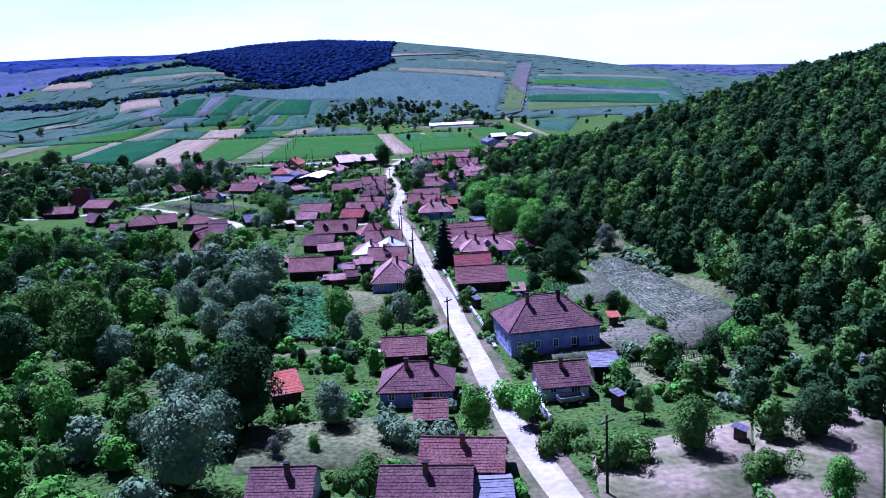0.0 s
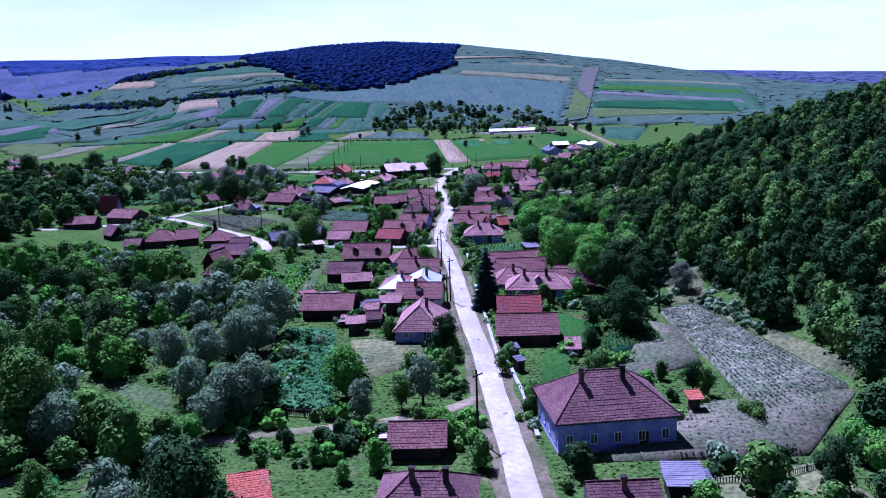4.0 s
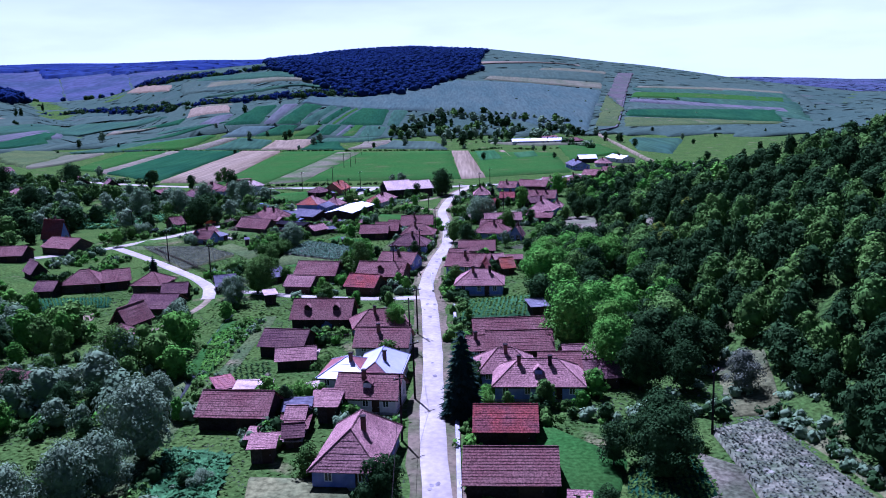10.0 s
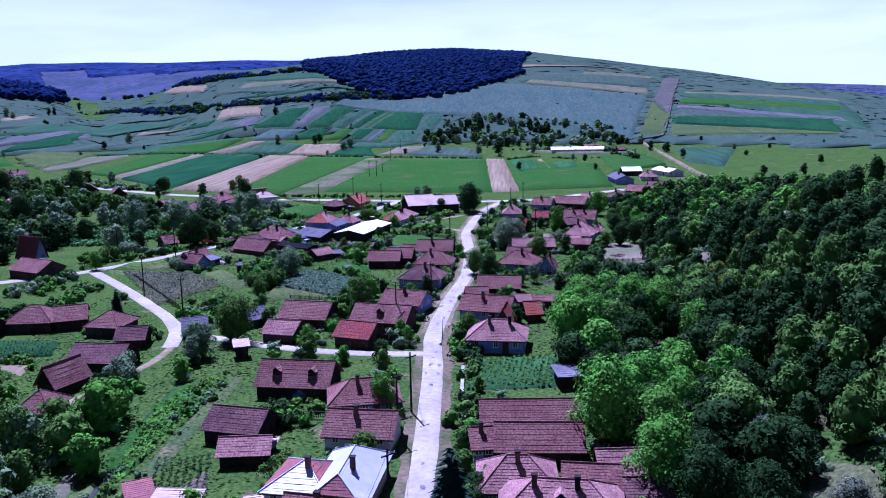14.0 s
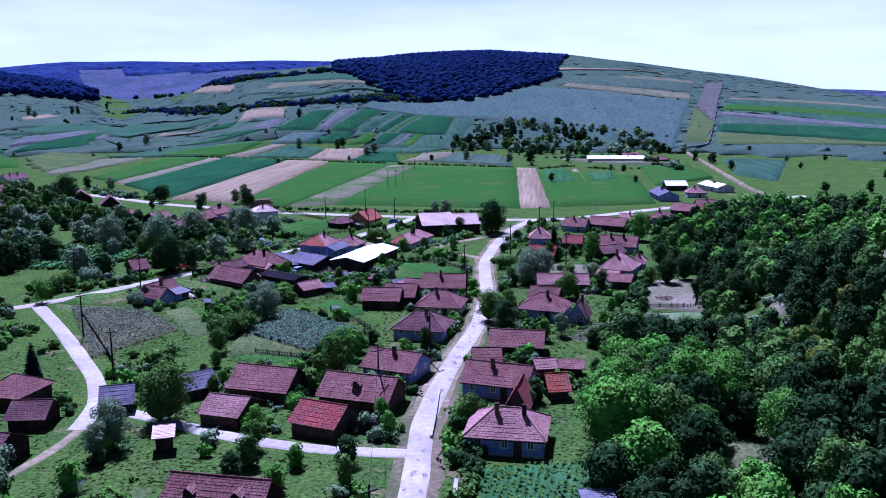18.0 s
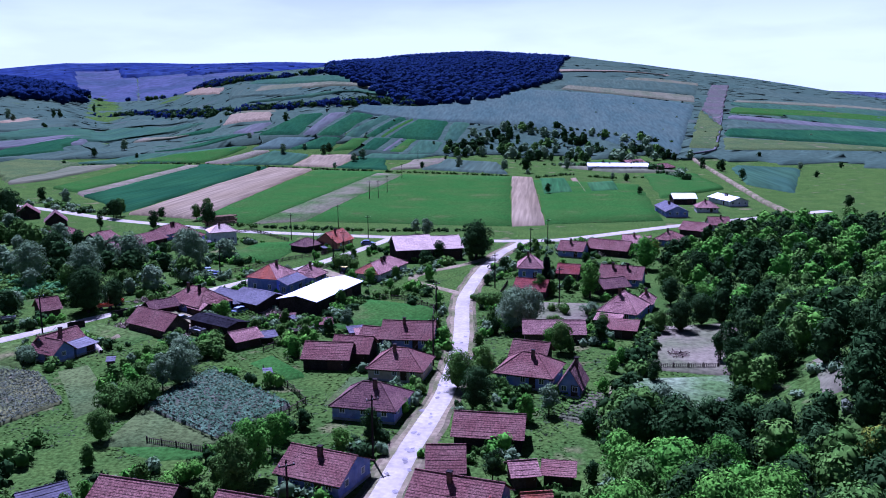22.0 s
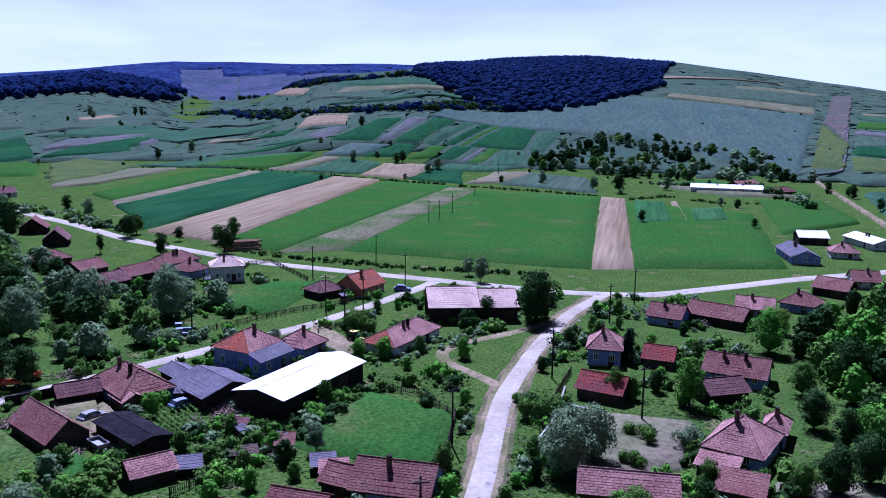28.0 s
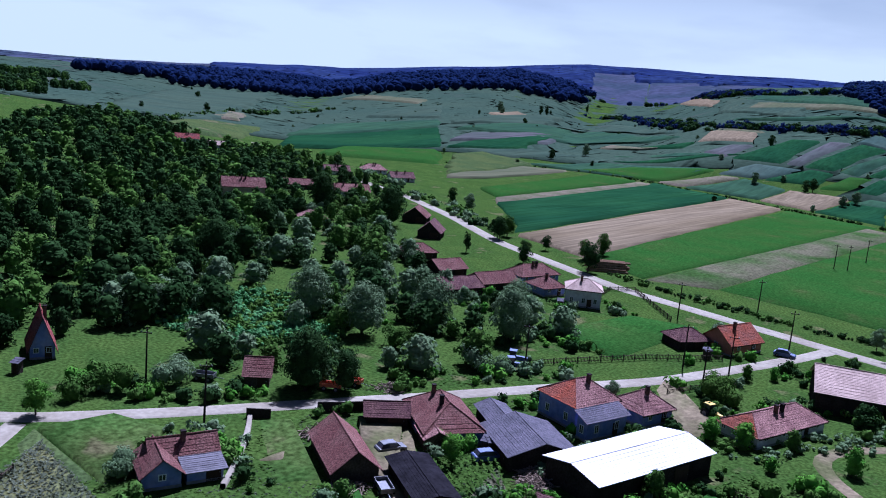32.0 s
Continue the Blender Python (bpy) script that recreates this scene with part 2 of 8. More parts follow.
M = {
    "grass": material("meadow_grass", (0.036, 0.064, 0.0125), 0.95, 0.55, 1.8, (0.026, 0.053, 0.0105), 0.11, 0.6, dry=(0.072, 0.075, 0.03)),
    "gravel": material("pale_gravel", (0.25, 0.228, 0.18), 0.95, 0.16, 1.2, (0.2, 0.178, 0.138), 0.12, 0.4),
    "verge": material("worn_verge", (0.1, 0.08, 0.05), 0.95, 0.3, 1.5, (0.05, 0.056, 0.024), 0.15, 0.5),
    "dirt": material("bare_dirt", (0.15, 0.122, 0.076), 0.95, 0.3, 1.3, (0.075, 0.078, 0.034), 0.16, 0.4),
    "hay": material("dry_stubble", (0.115, 0.1, 0.068), 0.95, 0.3, 1.1, (0.075, 0.08, 0.042), 0.09, 0.5),
    "hay_light": material("mown_hay", (0.098, 0.1, 0.062), 0.95, 0.6, 1.3, (0.05, 0.066, 0.032), 0.3, 0.5, dry=(0.12, 0.118, 0.082)),
    "soil": material("ploughed_soil", (0.122, 0.096, 0.057), 0.95, 0.3, 0.8, (0.14, 0.112, 0.07), 0.06, 0.5, streak=True),
    "lawn": material("bright_meadow", (0.0175, 0.058, 0.010), 0.95, 0.4, 1.8, (0.023, 0.058, 0.011), 0.06, 0.4, dry=(0.036, 0.06, 0.015)),
    "cottage_grass": material("cottage_meadow_grass", (0.03, 0.062, 0.013), 0.95, 0.55, 1.4, (0.043, 0.066, 0.017), 0.1, 0.5, dry=(0.078, 0.076, 0.034)),
    # Far pasture with distance haze painted in as lavender.
    "heath": material("haze_lavender_far_pasture", (0.042, 0.048, 0.076), 0.95, 0.25, 0.05, (0.03, 0.042, 0.06), 0.008, 0.3),
    "hayplot": material("pale_green_mown_grass", (0.085, 0.11, 0.06), 0.95, 0.5, 1.4, (0.045, 0.08, 0.025), 0.1, 0.5),
    "cropsoil": material("weedy_crop_soil", (0.062, 0.064, 0.045), 0.95, 0.5, 1.8, (0.045, 0.062, 0.032), 0.15, 0.6),
    "crop": material("dark_crop", (0.0095, 0.037, 0.0155), 0.9, 0.3, 0.8, (0.013, 0.047, 0.017), 0.03, 0.6, streak=True),
    "beet": material("beet_leaves", (0.02, 0.062, 0.02), 0.9, 0.3, 0.8, (0.026, 0.068, 0.024), 0.05, 0.5, streak=True),
    "maize": material("young_maize", (0.018, 0.07, 0.03), 0.8, 0.4, 1.5, (0.026, 0.085, 0.036), 0.2, 0.6),
    # Far grey-green fields, with some haze blue mixed into the colour.
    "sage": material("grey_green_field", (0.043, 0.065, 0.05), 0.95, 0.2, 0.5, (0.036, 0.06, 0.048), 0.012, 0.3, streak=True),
    "olive": material("olive_pasture", (0.05, 0.068, 0.022), 0.95, 0.5, 1.8, (0.036, 0.058, 0.02), 0.06, 0.5, dry=(0.085, 0.08, 0.04)),
    "dry": material("dry_summer_grass", (0.085, 0.088, 0.036), 0.95, 0.5, 1.6, (0.05, 0.062, 0.026), 0.14, 0.6, dry=(0.11, 0.095, 0.06)),
    "gully": material("eroded_hill_gully", (0.062, 0.054, 0.05), 0.95, 0.4, 0.5, (0.048, 0.056, 0.04), 0.03, 0.5, dry=(0.08, 0.066, 0.062)),
    "haymix": material("patchy_dry_meadow", (0.085, 0.082, 0.048), 0.95, 0.4, 1.2, (0.03, 0.06, 0.015), 0.05, 0.5),
    "straw": material("pale_straw_field", (0.085, 0.085, 0.05), 0.95, 0.2, 0.5, (0.065, 0.075, 0.04), 0.02, 0.3, streak=True),
    # Dry grass colour, its blue raised in place of distance haze.
    "mauve": material("dry_hill_grass", (0.07, 0.068, 0.068), 0.95, 0.2, 0.4, (0.055, 0.062, 0.056), 0.02, 0.3, streak=True),
    "brown": material("old_brown_tile", (0.128, 0.056, 0.049), 0.85, 0.6, 4.5, (0.156, 0.080, 0.067), 0.35, 0.6, wave=("X", 5), gloss=0.06, island=0.22),
    "dark": material("dark_weathered_tile", (0.086, 0.042, 0.043), 0.85, 0.6, 4.5, (0.118, 0.063, 0.056), 0.4, 0.6, wave=("X", 5), gloss=0.06, island=0.22),
    "pink": material("faded_pink_tile", (0.25, 0.137, 0.12), 0.85, 0.6, 4.5, (0.185, 0.096, 0.087), 0.35, 0.6, wave=("X", 5), gloss=0.06, island=0.22),
    "red": material("red_clay_tile", (0.180, 0.042, 0.034), 0.85, 0.6, 4.5, (0.134, 0.047, 0.044), 0.4, 0.6, wave=("X", 5), gloss=0.06, island=0.22),
    "orange": material("orange_tile", (0.249, 0.067, 0.036), 0.85, 0.6, 4.5, (0.209, 0.080, 0.057), 0.4, 0.5, wave=("X", 5), gloss=0.06, island=0.22),
    "rust": material("rusty_sheet_roof", (0.180, 0.063, 0.053), 0.6, 0.25, 2.0, (0.134, 0.054, 0.053), 0.5, 0.3, wave=("X", 2), gloss=0.06),
    "pale": material("pale_old_slab_roof", (0.400, 0.3, 0.25), 0.85, 0.2, 2.0, (0.320, 0.238, 0.198), 0.3, 0.4, wave=("X", 3), gloss=0.06, island=0.22),
    "slate": material("grey_slab_roof", (0.087, 0.081, 0.099), 0.8, 0.25, 2.0, (0.064, 0.061, 0.075), 0.4, 0.4, wave=("X", 3), gloss=0.06, island=0.22),
    "grey": material("grey_sheet_roof", (0.116, 0.110, 0.125), 0.7, 0.2, 2.0, None, 0.4, 0.3, wave=("X", 3), gloss=0.06),
    "black": material("tarred_roof", (0.0156, 0.0148, 0.0179), 0.8, 0.3, 2.0, None, 0.4, 0.3),
    "metal": material("new_zinc_roof", (0.56, 0.56, 0.58), 0.5, 0.05, 1.0, (0.5, 0.5, 0.53), 0.2, 0.1, gloss=0.2),
    "zinc": material("weathered_zinc_roof", (0.3, 0.3, 0.34), 0.45, 0.06, 1.0, (0.25, 0.26, 0.31), 0.2, 0.15, wave=("X", 3), gloss=0.25),
    "white": material("white_lime_wall", (0.475, 0.461, 0.475), 0.9, 0.12, 1.5, (0.374, 0.36, 0.374), 0.5, 0.2, gloss=0.06),
    "cream": material("cream_plaster", (0.351, 0.289, 0.216), 0.9, 0.15, 1.5, (0.270, 0.218, 0.167), 0.5, 0.2, gloss=0.06),
    "blue": material("blue_lime_wall", (0.131, 0.167, 0.369), 0.9, 0.18, 1.5, (0.214, 0.226, 0.393), 0.5, 0.2, gloss=0.06),
    "wood": material("weathered_boards", (0.067, 0.0513, 0.0402), 0.9, 0.35, 4.0, (0.0446, 0.0357, 0.0312), 0.6, 0.4, wave=("Z", 4)),
    "planks": material("dark_barn_boards", (0.0312, 0.0246, 0.0223), 0.9, 0.35, 4.0, (0.0201, 0.017, 0.0161), 0.6, 0.4, wave=("X", 4)),
    "brick": material("chimney_brick", (0.116, 0.058, 0.0446), 0.9, 0.3, 4.0, (0.0713, 0.0446, 0.0402), 1.0, 0.4),
    "soot": material("sooty_brick", (0.0268, 0.0223, 0.0223), 0.9, 0.3, 4.0, None, 1.0, 0.4),
    "frame": material("white_painted_frame", (0.56, 0.56, 0.56), 0.6, 0.08, 3.0, gloss=0.06),
    "darkframe": material("brown_painted_frame", (0.0446, 0.0268, 0.0201), 0.6, 0.2, 3.0, gloss=0.06),
    "bluepaint": material("blue_painted_wood", (0.0446, 0.0756, 0.187), 0.6, 0.2, 3.0, gloss=0.5),
    "concrete": material("grey_concrete", (0.25, 0.238, 0.226), 0.9, 0.2, 2.0, (0.19, 0.185, 0.178), 0.5, 0.3),
    "pole": material("creosoted_pole", (0.0246, 0.0201, 0.0187), 0.85, 0.3, 4.0),
    "steel": material("dull_steel", (0.134, 0.138, 0.148), 0.45, 0.15, 3.0, metal=0.6, gloss=0.5),
    "bark": material("grey_bark", (0.0402, 0.0312, 0.0246), 0.95, 0.35, 5.0, (0.0223, 0.0179, 0.0156), 1.0, 0.8),
    "oak": leafy("oak_leaves", (0.042, 0.09, 0.0165), (0.059, 0.116, 0.02)),
    "green": leafy("fresh_green_leaves", (0.05, 0.15, 0.016), (0.075, 0.178, 0.021)),
    "deep": leafy("dark_green_leaves", (0.016, 0.037, 0.0105), (0.0235, 0.049, 0.0145)),
    "silver": leafy("silver_willow_leaves", (0.112, 0.162, 0.08), (0.085, 0.135, 0.062), 0.2, 0.1, 0.14),
    "yellow": leafy("yellow_green_leaves", (0.14, 0.17, 0.02), (0.1, 0.14, 0.02)),
    "needle": leafy("spruce_needles", (0.0109, 0.0245, 0.0163), (0.0163, 0.0326, 0.0218), 0.35, 0.1),
    # Distance haze is painted into these leaf colours as strong blue.
    "far_leaf": leafy("distant_haze_blue_leaves", (0.0105, 0.0195, 0.062), (0.0115, 0.0215, 0.066), 0.12, 0.3, 0.06),
    # Paler copy painted as if sunlit, strewn by noise, same haze blue.
    "far_light": leafy("distant_leaves_painted_sunlit", (0.0135, 0.0255, 0.068), (0.015, 0.0285, 0.072), 0.15, 0.3, 0.1),
    # Dark blue base stands in for crown shade and distance haze.
    "far_sheet": material("distant_haze_blue_canopy", (0.012, 0.019, 0.062), 0.95, 0.5, 0.03, (0.018, 0.028, 0.07), 0.008, 0.8),
    "potato_leaf": leafy("grey_green_potato_leaves", (0.075, 0.125, 0.072), (0.06, 0.115, 0.06)),
    "maize_leaf": leafy("broad_maize_leaves", (0.05, 0.14, 0.045), (0.07, 0.17, 0.06)),
    "water": material("stream_water", (0.012, 0.016, 0.014), 0.35, 0.2, 1.0, None, 0.3, 0.1, gloss=0.12),
    # Both upland greens carry extra blue that imitates distance haze.
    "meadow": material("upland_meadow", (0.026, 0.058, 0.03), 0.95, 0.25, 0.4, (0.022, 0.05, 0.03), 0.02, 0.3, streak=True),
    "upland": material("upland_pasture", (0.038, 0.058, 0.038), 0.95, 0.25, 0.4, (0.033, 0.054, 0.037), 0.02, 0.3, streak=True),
    "damp": material("damp_gravel", (0.17, 0.155, 0.155), 0.8, 0.3, 1.5, None, 0.3, 0.2),
    "terracotta": material("terracotta_plaster", (0.3, 0.13, 0.085), 0.9, 0.12, 1.5, (0.25, 0.11, 0.075), 0.5, 0.2),
    "tilled": material("tilled_garden_soil", (0.086, 0.078, 0.05), 0.95, 0.5, 1.8, (0.05, 0.06, 0.03), 0.12, 0.6),
    # Hill pasture green, its blue raised to imitate haze over distance.
    "hillgrass": material("haze_blue_hill_pasture", (0.036, 0.057, 0.037), 0.95, 0.2, 0.3, (0.031, 0.053, 0.036), 0.006, 0.3, dry=(0.048, 0.058, 0.044)),
    "turf": material("coarse_grass_blades", (0.04, 0.088, 0.014), 0.9, 0.35, 0.5, (0.062, 0.1, 0.02), 0.05, 0.1),
    "scrub": leafy("pale_scrub", (0.1, 0.115, 0.075), (0.075, 0.09, 0.055)),
}
glass = bpy.data.materials.new("window_glass")
glass.use_nodes = True
gb = glass.node_tree.nodes["Principled BSDF"]
gb.inputs["Base Color"].default_value, gb.inputs["Roughness"].default_value = (0.03, 0.035, 0.045, 1), 0.08
M["glass"] = glass


# ---- building blocks ----
def mesh_object(name, bm, mat, parent=None, label=""):
    me = bpy.data.meshes.new(name)
    bm.to_mesh(me)
    bm.free()
    me.materials.append(M[mat])
    ob = new(name, me)
    ob.parent = parent
    if label:
        tagged(ob, label)
    return ob


part = mesh_object


def raw(name, verts, faces, mat, parent=None, label=""):
    """One mesh object from arrays of corners and quads or triangles."""
    me = bpy.data.meshes.new(name)
    me.from_pydata([tuple(map(float, v)) for v in verts], [], [tuple(map(int, f)) for f in faces])
    me.materials.append(M[mat])
    ob = new(name, me)
    ob.parent = parent
    if label:
        tagged(ob, label)
    return ob


def box(bm, x0, x1, y0, y1, z0, z1, m=None):
    vs = [bm.verts.new(p) for p in ((x0, y0, z0), (x1, y0, z0), (x1, y1, z0), (x0, y1, z0), (x0, y0, z1), (x1, y0, z1), (x1, y1, z1), (x0, y1, z1))]
    for f in ((3, 2, 1, 0), (4, 5, 6, 7), (0, 1, 5, 4), (1, 2, 6, 5), (2, 3, 7, 6), (3, 0, 4, 7)):
        bm.faces.new([vs[i] for i in f])
    if m is not None:
        for v in vs:
            v.co = m @ v.co
    return vs


def empty(name, x, y, z, yaw=0.0):
    e = new(name)
    e.empty_display_size = 0.3
    e.matrix_world = pose(x, y, z, 0, 0, yaw)
    return e

# ---- ground ----
def spaced(parts):
    out = []
    for a, b, step in parts:
        out += list(np.arange(a, b, step))
    return np.array(out)


gx = np.r_[spaced([(-4600, -1500, 100), (-1500, -500, 40), (-500, -150, 10), (-150, 130, 4.0), (130, 300, 10), (300, 1200, 40), (1200, 4600, 100)]), 4600]
gy = np.r_[spaced([(-900, -150, 50), (-150, -50, 10), (-50, 450, 4.0), (450, 800, 10), (800, 2400, 25), (2400, 4800, 60)]), 4800]
GX, GY = np.meshgrid(gx, gy)
GZ = terrain(GX, GY)
nx, ny = len(gx), len(gy)
idx = np.arange(nx * ny).reshape(ny, nx)
quads = np.stack([idx[:-1, :-1], idx[:-1, 1:], idx[1:, 1:], idx[1:, :-1]], -1).reshape(-1, 4)
ground = raw("ground", np.stack([GX, GY, GZ], -1).reshape(-1, 3), quads, "grass")
ground.data.shade_smooth()
tagged(ground, "green meadow ground of the valley and its hills", "ground", kind="structure")


HOUSES, ROADS, PLOTS, MAIZE, SURFACES = [], [], [], [], []


def ribbon(name, pts, width, mat, lift, label, kind="structure", category="road", wobble=0.0):
    """A strip of ground cover along a line, laid on the terrain, with a rounded crown and soft uneven edges."""
    fine = []
    for (ax, ay), (bx, by) in zip(pts, pts[1:]):
        n = max(1, int(math.hypot(bx - ax, by - ay) / 2.5))
        fine += [(ax + (bx - ax) * i / n, ay + (by - ay) * i / n) for i in range(n)]
    fine.append(pts[-1])
    p = np.array(fine)
    for _ in range(6):
        p[1:-1] = (p[:-2] + 2 * p[1:-1] + p[2:]) / 4
    t = np.gradient(p, axis=0)
    t /= np.linalg.norm(t, axis=1)[:, None]
    nrm = np.stack([-t[:, 1], t[:, 0]], -1)
    if category == "road":
        ROADS.extend((tuple(q), width * 0.5 + 0.7) for q in p[::2])
    cols = (-0.5, -0.42, -0.2, 0, 0.2, 0.42, 0.5)
    verts, faces = [], []
    for i in range(len(p)):
        for c in cols:
            w = width * (1 + wobble * noise.noise((p[i][0] * 0.15, p[i][1] * 0.15, c * 2)))
            q = p[i] + nrm[i] * c * w
            verts.append((q[0], q[1], level(q[0], q[1]) + (lift if abs(c) < 0.49 else -0.12)))
    k = len(cols)
    for i in range(len(p) - 1):
        for j in range(k - 1):
            faces.append((i * k + j, i * k + j + 1, (i + 1) * k + j + 1, (i + 1) * k + j))
    ob = raw(name, verts, [f[::-1] for f in faces], mat)
    ob.data.shade_smooth()
    return tagged(ob, label, category, kind=kind)


def field(a, b, c, d, mat, label, lift=0.05, name="field", inset=0.0):
    """A patch of farmland between four corners, draped on the terrain."""
    A, B, C, D = (np.array(q, float) for q in (a, b, c, d))
    if max(abs(A[0]), abs(A[1] - 150)) < 300:
        (MAIZE if mat == "maize" else PLOTS).append([tuple(q) for q in (A, B, C, D)])
        SURFACES.append(([tuple(q) for q in (A, B, C, D)], lift))
    size = max(np.linalg.norm(B - A), np.linalg.norm(C - D))
    size2 = max(np.linalg.norm(D - A), np.linalg.norm(C - B))
    n, m = (int(np.clip(s / (4 if s < 160 else 12), 2, 120 if name == "hill_pasture" else 60)) for s in (size, size2))
    inset = inset or float(np.interp(lift, (0.9, 2.0), (0.5, 6.0)))
    rows = [np.linspace(0, 1, k + 1) for k in (n, m)]
    for q, span in zip(rows, (size, size2)):
        q[1], q[-2] = min(q[1], inset / span), max(q[-2], 1 - inset / span)
    u, v = np.meshgrid(*rows)
    P = (A * ((1 - u) * (1 - v))[..., None] + B * (u * (1 - v))[..., None] + C * (u * v)[..., None] + D * ((1 - u) * v)[..., None])
    wob = np.array([[noise.noise((p[0] * 0.06, p[1] * 0.06, 3.0)) for p in row] for row in P]) * min(size, size2) * 0.03
    P = P + wob[..., None]
    z = terrain(P[..., 0], P[..., 1]) + lift
    edge = (u < 1e-6) | (u > 1 - 1e-6) | (v < 1e-6) | (v > 1 - 1e-6)
    z = np.where(edge, z - lift - 0.25, z)
    ix = np.arange((n + 1) * (m + 1)).reshape(m + 1, n + 1)
    q = np.stack([ix[:-1, :-1], ix[:-1, 1:], ix[1:, 1:], ix[1:, :-1]], -1).reshape(-1, 4)
    if np.cross(B - A, D - A) < 0:
        q = q[:, ::-1]
    ob = raw(name, np.concatenate([P, z[..., None]], -1).reshape(-1, 3), q, mat)
    ob.data.shade_smooth()
    return tagged(ob, label, "field", kind="structure")


main_line = [(14, 5), (8, 34), (6, 54), (5, 86), (4, 114), (2.5, 137), (2, 160), (0.5, 190), (-1.5, 214), (0, 240), (2.5, 262), (2.2, 290), (-0.6, 323), (0.9, 350), (4.6, 380), (11, 401)]
ribbon("verge", main_line, 6.8, "verge", 0.03, "worn grassy verge along the village road", category="verge", wobble=0.3)
ribbon("road", main_line, 3.5, "gravel", 0.09, "pale gravel village road with wheel tracks", wobble=0.12)
ribbon("road", [(-420, 560), (-300, 515), (-219, 483), (-177, 461), (-139, 437), (-86, 415), (-56, 410), (-30, 406), (2, 401), (22, 404), (40, 419), (60, 436), (107, 468), (126, 482)], 5.0, "gravel", 0.10, "pale main road along the valley fields", wobble=0.06)
ribbon("road", [(-150, 228), (-110, 254), (-92, 268), (-80, 288), (-66, 315), (-55, 337), (-45, 356), (-38, 378), (-33, 395), (-31, 405)], 3.6, "gravel", 0.095, "pale gravel lane between the farmyards", wobble=0.1)
ribbon("lane", [(-90, 268), (-75, 251), (-63, 236), (-54, 225), (-48, 215), (-46, 205)], 3.0, "gravel", 0.085, "pale gravel branch lane", wobble=0.15)
ribbon("lane", [(-46, 208), (-45, 197), (-50, 180), (-53, 160)], 1.6, "dirt", 0.07, "worn footpath down to the stream", wobble=0.3)
ribbon("lane", [(-1, 202), (-14, 202), (-23, 204), (-33, 208), (-45, 213)], 2.8, "gravel", 0.08, "pale gravel link lane past the gardens", wobble=0.2)
ribbon("lane", [(3, 95), (-2, 89), (-12, 86.5), (-19.6, 85.5), (-29.5, 83.6), (-36.2, 82.6), (-42.5, 78.1), (-50.5, 74.2)], 2.2, "dirt", 0.07, "rutted dirt track off the village road", wobble=0.3)
ribbon("lane", [(4, 377), (-4, 362), (-13, 352), (-17, 345), (-14, 339), (-5, 333), (-1, 328)], 2.6, "dirt", 0.07, "worn dirt loop across the grass", wobble=0.3)
ribbon("path", [(-29.4, 190.1), (-29.2, 159.9), (-29.9, 141.8), (-30.6, 132.0), (-31.9, 123.7), (-29.7, 109.8)], 2.6, "olive", 0.06, "pale grassy path along the stream", category="path", wobble=0.2)
ribbon("stream", [(-37.5, 191.9), (-36.7, 180.1), (-36.1, 170.6), (-33.9, 158.1), (-32.7, 146.4), (-32.7, 138.5)], 1.0, "water", 0.03, "narrow stream between grassy banks", category="stream", wobble=0.2)
ribbon("path", [(249.5, 1312.4), (188.8, 1002.2), (152.2, 829.1), (138.6, 771.1), (124.2, 758.2), (118.5, 755.8)], 1.8, "mauve", 1.9, "worn dirt track up the hill", category="path", wobble=0.2)
ribbon("road", [(118.5, 755.8), (117.6, 686.0), (111.5, 570.1), (108.0, 506.1), (108.3, 465.2)], 2.4, "dirt", 1.3, "pale dirt track to the far farm", category="track", wobble=0.2)

ribbon("path", [(-74.1, 291.8), (-69.0, 287.9), (-65.4, 284.5), (-63.8, 281.3), (-61.8, 279.4), (-60.1, 277.4)], 0.7, "gravel", 0.55, "pale trodden garden path to the cottage", category="path", wobble=0.5)
ribbon("road_edge", [(-1.5, 214), (0, 240), (2.5, 262), (2.2, 290), (-0.6, 323), (0.9, 350), (4.6, 380), (10.4, 399)], 5.2, "dirt", 0.07, "spread gravel along the edges of the road", category="verge", wobble=0.35)


def potholes(line, n, spread, seed):
    """Shallow damp hollows worn into the gravel, as one sheet."""
    r = np.random.default_rng(seed)
    P = np.array(line, float)
    verts, faces = [], []
    for _ in range(n):
        i = r.integers(len(P) - 1)
        d = P[i + 1] - P[i]
        q = P[i] + d * r.random() + np.array([-d[1], d[0]]) / np.hypot(*d) * r.normal() * spread
        a = math.atan2(d[1], d[0]) + r.normal() * 0.3
        s, k = 0.15 + 0.25 * r.random(), len(verts)
        for j in range(9):
            t = 6.2832 * j / 9
            u, v = math.cos(t) * s * 1.7 * r.uniform(0.8, 1.2), math.sin(t) * s * r.uniform(0.8, 1.2)
            x, y = q[0] + u * math.cos(a) - v * math.sin(a), q[1] + u * math.sin(a) + v * math.cos(a)
            verts.append((x, y, level(x, y) + 0.125))
        faces.append(tuple(range(k, k + 9)))
    ob = raw("potholes", verts, faces, "damp")
    tagged(ob, "damp worn hollows in the gravel road", "pothole", kind="stuff")


potholes([(5, 86), (2, 160), (0.5, 190), (-1.5, 214), (0, 240), (2.5, 262), (2.5, 290), (1, 323), (3, 350), (9, 385)], 60, 0.7, 41)
potholes([(-86, 415), (-56, 410), (-30, 406), (2, 401), (22, 404), (40, 419)], 30, 0.9, 42)

